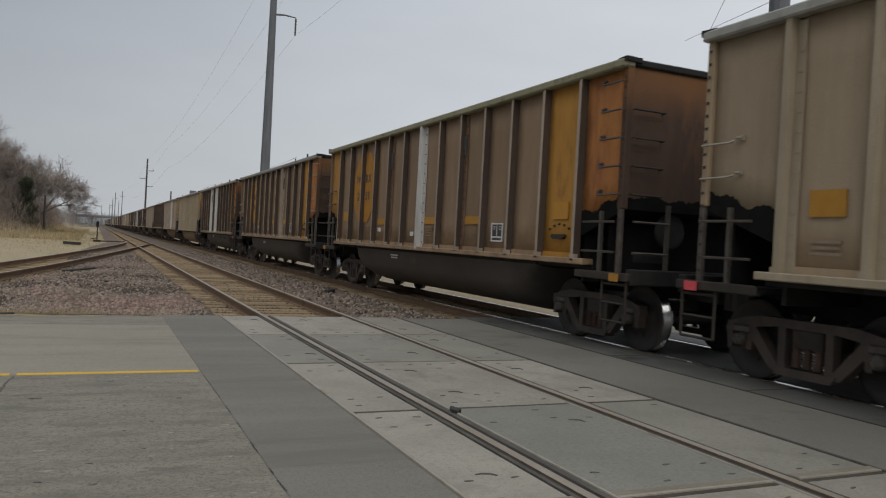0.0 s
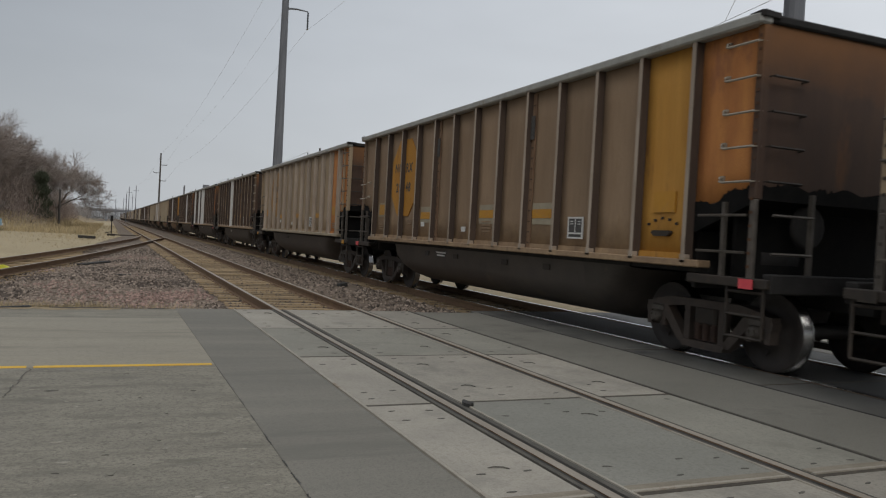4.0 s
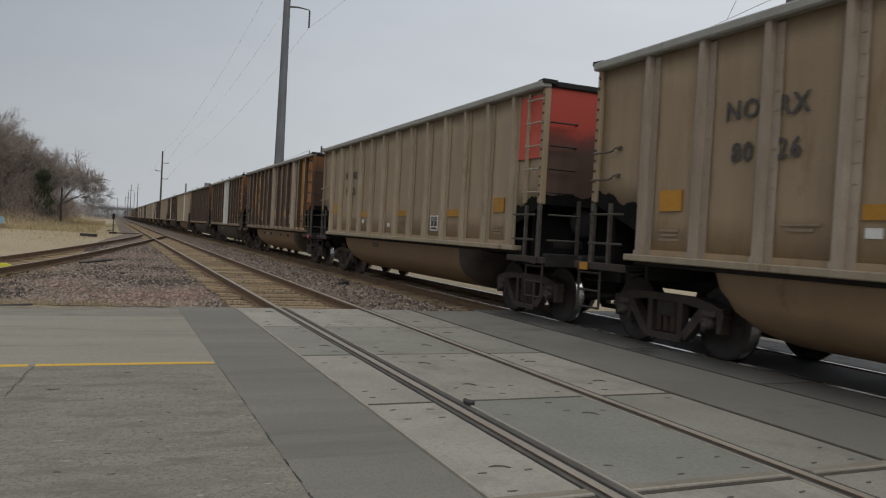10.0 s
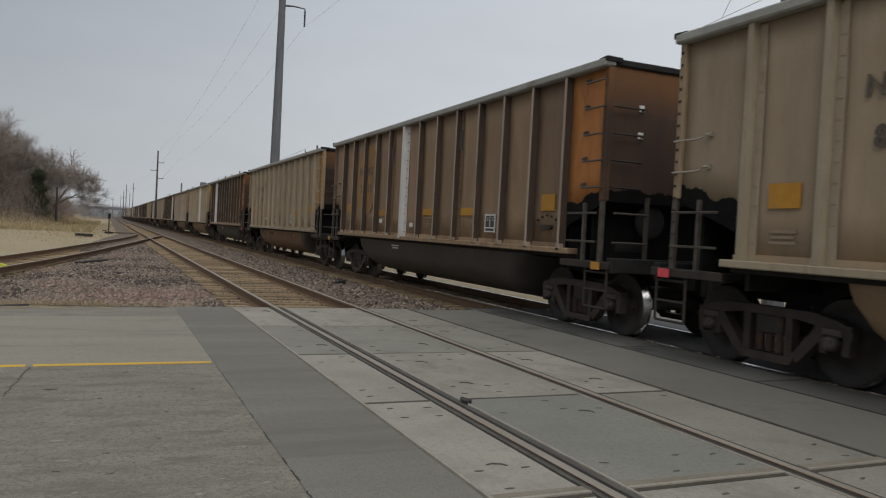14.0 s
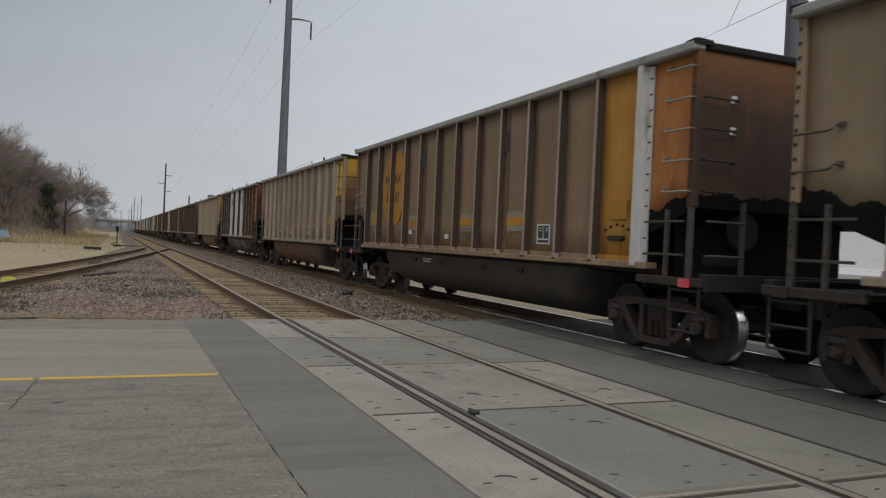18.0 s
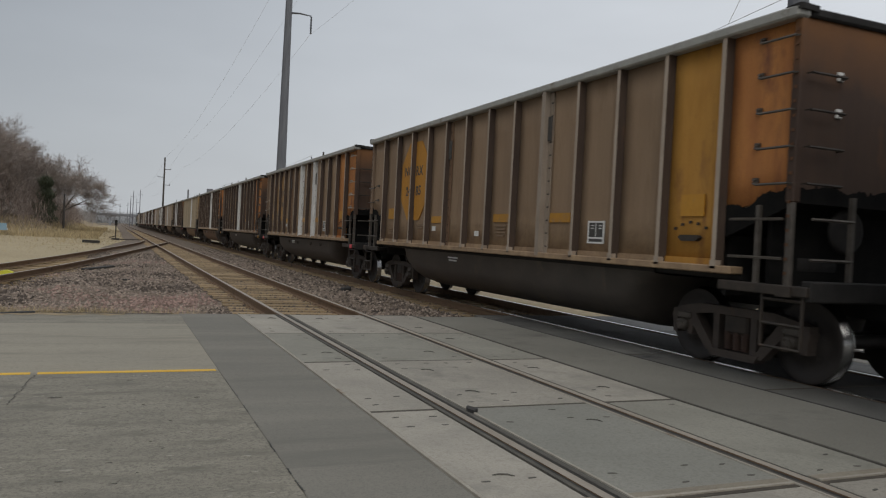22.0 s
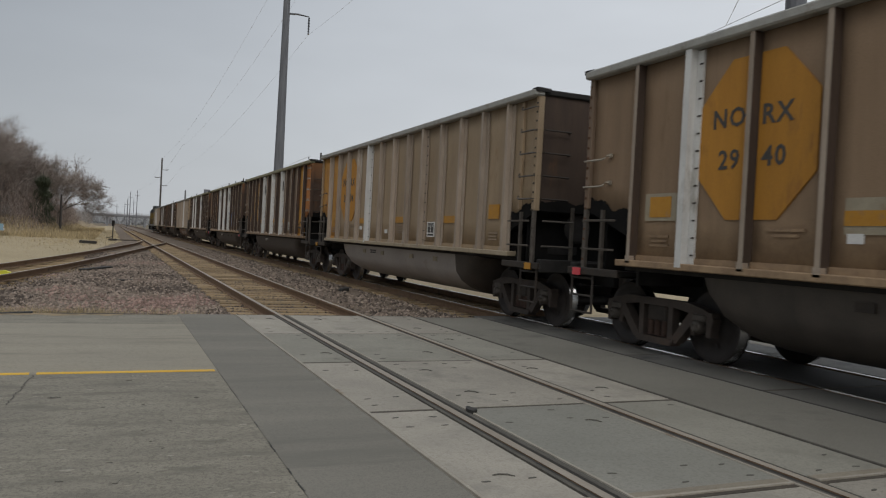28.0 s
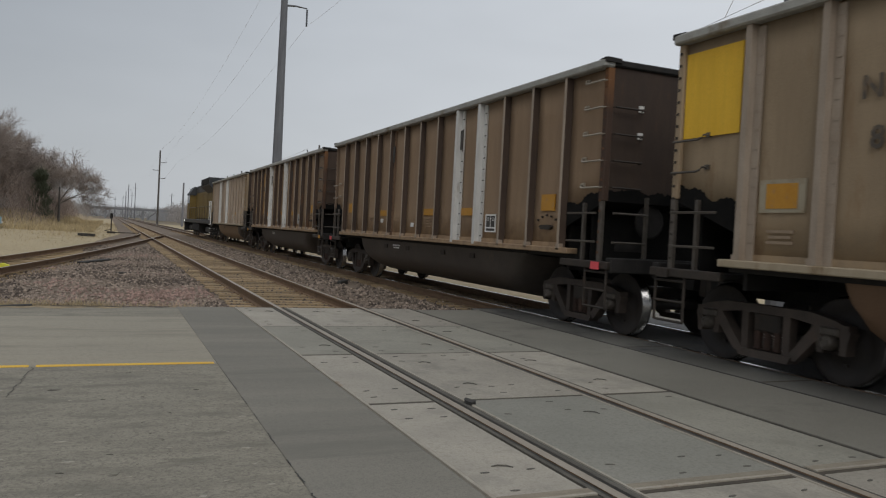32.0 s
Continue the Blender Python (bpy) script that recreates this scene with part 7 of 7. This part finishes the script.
def twigs(name, k, box_of, mat, seed, length=(1.0, 2.6), width=0.03, spread=0.5, parent=None):
    """Uncountable thin stems: slim three-sided spikes in one mesh."""
    r = np.random.default_rng(seed)
    roots = box_of(r, k)
    ln = r.uniform(*length, k)
    d = r.normal(0, spread, (k, 3))
    d[:, 2] = np.abs(d[:, 2]) + 0.7
    d /= np.linalg.norm(d, axis=1)[:, None]
    tips = roots + d * ln[:, None]
    a = r.random(k) * 6.28
    v = np.zeros((k, 4, 3))
    for j in range(3):
        v[:, j] = roots + width * np.stack([np.cos(a + 2.1 * j), np.sin(a + 2.1 * j), 0 * a], -1)
    v[:, 3] = tips
    f = np.array([[0, 1, 3], [1, 2, 3], [2, 0, 3]])
    me = bpy.data.meshes.new(name)
    me.from_pydata(v.reshape(-1, 3).tolist(), [], (f[None] + 4 * np.arange(k)[:, None, None]).reshape(-1, 3).tolist())
    me.materials.append(mat)
    ob = new(name, me)
    ob.parent = parent
    return tagged(ob, kind="stuff")


def far_belt(r, k):
    y = r.uniform(260, 640, k)
    x = 22 + r.random(k) * 60 + 0.03 * (y - 260)
    return np.stack([x, y, r.random(k) ** 1.3 * 7.5 - 0.6], -1)


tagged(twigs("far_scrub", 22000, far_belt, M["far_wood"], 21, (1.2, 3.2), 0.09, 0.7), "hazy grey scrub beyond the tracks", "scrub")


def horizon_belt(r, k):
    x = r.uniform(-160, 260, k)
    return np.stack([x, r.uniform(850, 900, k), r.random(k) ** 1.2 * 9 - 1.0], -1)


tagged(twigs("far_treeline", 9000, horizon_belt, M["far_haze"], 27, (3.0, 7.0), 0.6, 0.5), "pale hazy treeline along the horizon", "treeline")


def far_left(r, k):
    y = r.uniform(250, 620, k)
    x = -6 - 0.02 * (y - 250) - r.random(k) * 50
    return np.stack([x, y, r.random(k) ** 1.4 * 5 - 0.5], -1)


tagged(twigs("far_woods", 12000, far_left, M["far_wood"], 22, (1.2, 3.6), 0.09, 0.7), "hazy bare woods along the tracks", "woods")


# ---------------------------------------------------------------- bare trees on the bank
def branch(segs, r, start, direction, length, radius, depth, droop):
    pos, d = Vector(start), Vector(direction).normalized()
    n = 4
    for i in range(n):
        d = (d + Vector((r.gauss(0, 0.16), r.gauss(0, 0.16), r.gauss(0.03, 0.10) - droop * 0.05))).normalized()
        nxt = pos + d * length / n
        r0, r1 = radius * (1 - 0.55 * i / n), radius * (1 - 0.55 * (i + 1) / n)
        segs.append((pos.copy(), nxt.copy(), r0, r1))
        if depth > 0 and i >= (1 if depth < 4 else 0):
            for _ in range(2 if depth > 1 else 3):
                side = d.orthogonal().normalized()
                side.rotate(Matrix.Rotation(r.uniform(0, 6.28), 3, d))
                nd = (d * r.uniform(0.45, 0.95) + side * r.uniform(0.5, 0.95) + Vector((0, 0, 0.18))).normalized()
                branch(segs, r, nxt, nd, length * r.uniform(0.48, 0.70), max(0.012, r1 * r.uniform(0.42, 0.62)), depth - 1, droop)
        pos = nxt


def tree_mesh(seed, height, spread, depth=4, droop=0.0, twig=2, fine=0.012):
    r = random.Random(seed)
    segs = []
    pos = Vector((0, 0, 0))
    fork = height * r.uniform(0.18, 0.28)
    segs.append((pos, Vector((r.uniform(-0.2, 0.2), 0, fork)), height * 0.022, height * 0.018))
    top = segs[0][1]
    for k in range(4):
        a = k * 1.57 + r.uniform(-0.5, 0.5)
        branch(segs, r, top, (math.cos(a) * spread, math.sin(a) * spread, 1.0), height * 0.42, height * 0.012, depth - 1, droop)
    for a, b, r0, r1 in [q for q in segs if q[2] < 0.04]:
        for _ in range(twig):
            d = ((b - a).normalized() + Vector((r.gauss(0, 0.6), r.gauss(0, 0.6), r.gauss(0.1, 0.5)))).normalized()
            c = a.lerp(b, r.random())
            segs.append((c, c + d * r.uniform(0.4, 1.2), fine, 0.005))
    trunk, crown = [s for s in segs if s[2] > 0.045], [s for s in segs if s[2] <= 0.045]
    out = []
    for group, sides, m in ((trunk, 6, M["bark"]), (crown, 3, M["twig"])):
        v, f = [], []
        for a, b, r0, r1 in group:
            d = (b - a).normalized()
            u = d.orthogonal().normalized()
            w = d.cross(u)
            base = len(v)
            for p, rad in ((a, r0), (b, r1)):
                for j in range(sides):
                    ang = 6.2832 * j / sides
                    v.append(tuple(p + (u * math.cos(ang) + w * math.sin(ang)) * rad))
            for j in range(sides):
                q = (j + 1) % sides
                f.append((base + j, base + q, base + sides + q, base + sides + j))
        me = bpy.data.meshes.new("tree")
        me.from_pydata(v, [], f)
        me.materials.append(m)
        out.append(me)
    return out


KINDS = [tree_mesh(3, 13.0, 0.75), tree_mesh(8, 12.0, 0.95), tree_mesh(14, 14.0, 0.65)]
OPEN = tree_mesh(31, 9.0, 1.6, 4, 0.9, 1, 0.016)


def tree(kind, x, y, scale, turn, label):
    t = thing("bare_tree", (x, y, bank_height(x, y) - 0.2), label, "tree", "bare trees", turn=turn)
    t.scale = (scale,) * 3
    put("trunk", kind[0], t)
    put("crown", kind[1], t)
    return t


rt = random.Random(5)
tree(tree_mesh(44, 11.0, 0.9), -10.2, 120, 0.82, 2.0, "bare tree at the edge of the thicket")
for i, (x, y, s) in enumerate(((-14, 100, 1.0), (-19, 96, 1.05), (-24, 104, 1.15), (-30, 110, 1.1), (-13.2, 112, 0.85), (-17, 118, 1.0), (-22, 125, 1.1), (-14.5, 132, 0.80), (-17, 142, 0.95), (-27, 92, 1.0), (-16, 158, 0.8),
                               (-9, 175, 0.3), (-20, 180, 0.8), (-24, 205, 0.75), (-28, 235, 0.75), (-36, 100, 1.1), (-33, 122, 1.15))):
    tree(KINDS[i % 3], x, y, s, rt.uniform(0, 6.28), "tall bare grey-brown tree on the grassy bank")
tree(OPEN, -7.4, 131, 1.28, 0.6, "spreading bare tree with drooping limbs beside the tracks")


def thicket_box(r, k):
    y = 92 + r.random(k) * 110
    x = -6.6 - 0.5 * np.clip((118 - y) / 10, 0, 3) - r.random(k) ** 0.8 * 34
    edge = np.clip((y - 92) / 6 + (-8 - x) * 0.2, 0, 1)
    z = np.array([bank_height(a, b) for a, b in zip(x, y)]) + r.random(k) ** 1.25 * 7.5 * edge * np.clip((-5.0 - x) / 8.0, 0.16, 1)
    return np.stack([x, y, z], -1)


tagged(twigs("thicket", 80000, thicket_box, M["thicket"], 33, (0.5, 1.6), 0.022, 1.1), "dense reddish-brown bare thicket under the trees", "thicket")


def cedar_box(r, k):
    z = r.random(k) ** 0.8 * 5.6
    a, q = r.random(k) * 6.283, (1.15 - z / 7.2 + 0.25 * np.sin(4 * z)) * 1.25 * r.random(k) ** 0.5
    return np.stack([-8.4 + q * np.cos(a), 112 + q * np.sin(a), bank_height(-8.4, 112) + z], -1)


cedar = thing("cedar_tree", (0, 0, 0), "dark green cedar among the bare trees", "tree")
put("trunk", build(lambda bm: tube(bm, [(-8.4, 112, 0.6), (-8.4, 112, 7.5)], 0.14, 6, 0.05), "trunk", M["bark"]), cedar)
twigs("foliage", 3600, cedar_box, M["cedar"], 61, (0.4, 1.1), 0.04, 1.6, cedar)

# ---------------------------------------------------------------- things beside the tracks
sw = thing("switch_stand", (0.1, 77.4, -0.3), "dark railway switch stand beside the siding", "switch stand")
add_part(sw, "mast", "cast", lambda bm: tube(bm, [(0, 0, 0), (0, 0, 1.5)], 0.05, 8))
add_part(sw, "target", "soot", lambda bm: box(bm, -0.12, 0.12, -0.03, 0.03, 1.40, 1.90, 0.03))
add_part(sw, "base", "cast", lambda bm: box(bm, -0.35, 0.35, -0.3, 0.3, 0, 0.22, 0.03))
add_part(sw, "lever", "cast", lambda bm: tube(bm, [(0, 0, 0.4), (-0.55, 0.1, 0.25)], 0.04, 6))
add_part(sw, "tie_rod", "cast", lambda bm: tube(bm, [(0, 0, 0.12), (2.4, 0, 0.14)], 0.05, 6))
for x, y, ln, w, h, a, lab in ((-0.45, 29.2, 1.9, 0.22, 0.10, 1.15, "dark broken tie lying on the ballast"), (-1.36, 13.12, 0.62, 0.14, 0.035, 0.1, "dark rotten timber at the road's edge"), (0.55, 24.0, 0.8, 0.12, 0.05, 0.4, "short dark board on the ballast"),
                               (-1.6, 64, 1.2, 0.25, 0.22, 0.2, "rusty scrap lying beside the siding"), (6.2, 21.5, 0.3, 0.2, 0.12, 0.3, "dark lump of scrap on the ballast")):
    bm = bmesh.new()
    box(bm, -ln / 2, ln / 2, -w / 2, w / 2, 0, h, 0.012)
    for v in bm.verts:
        v.co += Vector((0, 0.05 * math.sin(5 * v.co.x), 0.02 * math.sin(9 * v.co.x)))
    ob = new("scrap_timber", mesh_of("scrap_timber", bm, M["tar"]))
    ob.location = (x, y, (left_height(x, y) if y > 13.2 else -0.45) - 0.02 if y > 13.2 else -0.02)
    ob.rotation_euler = (0, 0, a)
    tagged(ob, lab, "scrap timber")
marker = thing("derail_marker", (-2.52, 22.8, -0.10), "small lime-yellow derail block beside the siding rail", "derail")
add_part(marker, "block", "signal_yellow", lambda bm: prism(bm, [(-0.16, 0.0), (0.16, 0.0), (0.15, 0.10), (0.02, 0.15), (-0.15, 0.12)], "y", -0.12, 0.12))
add_part(marker, "hinge", "cast", lambda bm: tube(bm, [(-0.25, -0.2, 0.06), (-0.25, 0.2, 0.06)], 0.03, 6))


def brush_box(r, k):
    return np.stack([-14.6 + r.normal(0, 1.1, k), 118 + r.normal(0, 1.5, k), bank_height(-14.6, 118) + np.abs(r.normal(0, 0.5, k))], -1)


tagged(twigs("brush_pile", 500, brush_box, M["bleached"], 44, (0.8, 2.2), 0.06, 1.6), "pile of pale bleached brush and logs", "brush pile")


def vehicle(x, y, turn, mat, tall, label, kind):
    v = thing(kind, (x, y, -0.28 if x < 0 else 0.0), label, "vehicle", turn=turn)
    cab = [(-2.6, 0.45), (-2.6, 1.05), (-1.3, 1.15), (-0.6, tall), (1.0, tall), (1.15, 1.1), (2.6, 1.1), (2.6, 0.45)] if kind == "pickup_truck" else [(-2.6, 0.45), (-2.6, 1.15), (-1.8, 1.3), (-1.1, tall), (2.5, tall), (2.6, 0.45)]
    add_part(v, "body", mat, lambda bm: prism(bm, cab, "x", -0.95, 0.95))
    for s in (-1, 1):
        add_part(v, "side_window", "glass", lambda bm, s=s: prism(bm, [(-0.9, 1.22), (-0.45, tall - 0.12), (0.9, tall - 0.12), (0.95, 1.22)], "x", s * 0.955 - 0.006, s * 0.955 + 0.006))
        for y2 in (-1.6, 1.65):
            w = add_part(v, "wheel", "tyre", lambda bm, s=s, y2=y2: lathe(bm, [(s * 0.72, 0.36), (s * 0.97, 0.36), (s * 0.98, 0.30)], "x", (0, y2, 0.36), 18))
            put("rim", build(lambda bm, s=s, y2=y2: lathe(bm, [(s * 0.97, 0.2), (s * 0.99, 0.18)], "x", (0, y2, 0.36), 12), "rim", M["galvanised"]), w)
    add_part(v, "windscreen", "glass", lambda bm: prism(bm, [(-1.33, 1.2), (-1.28, 1.2), (-0.66, tall - 0.06), (-0.71, tall - 0.06)], "x", -0.8, 0.8))
    add_part(v, "bumper", "galvanised", lambda bm: box(bm, -0.95, 0.95, -2.72, -2.58, 0.45, 0.65, 0.03))
    for s in (-0.7, 0.7):
        add_part(v, "headlamp", "white_mark", lambda bm, s=s: box(bm, s - 0.14, s + 0.14, -2.63, -2.58, 0.78, 0.94, 0.02))
    return v


vehicle(-11.6, 79.0, 1.75, "blue_paint", 1.8, "pale blue pickup truck parked on the gravel lot", "pickup_truck")
vehicle(17.2, 12.6, -1.45, "white_paint", 2.35, "white delivery van waiting beyond the train", "delivery_van")


# ---------------------------------------------------------------- what moves
def train_at(t):
    """How far the train has come, with its small changes of pace."""
    return SPEED * t + DRIFT(t)


def DRIFT(t):
    keys = ((-1, -0.61), (0, -0.56), (1, -0.09), (2, -0.04), (3, -0.23), (4, -0.27), (5, -0.09), (6, 0.03), (7, 0.05), (8, 0.16), (9, 0.33), (10, 0.29), (11, 0.58), (12, 0.32), (13, 0.34), (14, 0.33), (15, 0.31),
            (16, 0.28), (17, 0.37), (18, 0.19), (19, 0.07), (20, 0.4), (21, 0.07), (22, -0.12), (23, -0.17), (24, -0.13), (25, -0.19), (26, -0.23), (27, -0.27), (28, -0.23), (29, 0.09), (30, -0.29), (31, -0.13), (32, -0.07), (33, -0.04))
    for (a, va), (b, vb) in zip(keys, keys[1:]):
        if t <= b:
            u = (t - a) / (b - a)
            return va + (vb - va) * (3 * u * u - 2 * u**3)
    return 0.0


START = 6.71 - 7.37


def motions():
    times = [1.0 * i for i in range(33)]
    for car, n in TRAIN:
        walk(car, [(t, pose(TRAIN_X, START + LENGTH * n - train_at(t), 0)) for t in times])
    tail = START + LENGTH * len(CARS) - 8.07
    walk(LOCO, [(t, pose(TRAIN_X, tail - train_at(t), 0)) for t in times])
    steps = [i / 30 for i in range(961)]
    first = {}
    for wheels, r in ((WHEELS, WHEEL_R), (LOCO_WHEELS, 0.508)):
        for w in wheels:
            key = (r, round(w.location.y, 3))
            if key not in first:
                at = w.location.copy()
                walk(w, [(t, pose(*at, math.degrees(SPEED * t / r))) for t in steps])
                first[key] = w
            else:
                w.rotation_mode = "QUATERNION"
                w.animation_data_create()
                w.animation_data.action = first[key].animation_data.action
                w.animation_data.action_slot = first[key].animation_data.action_slot


motions()
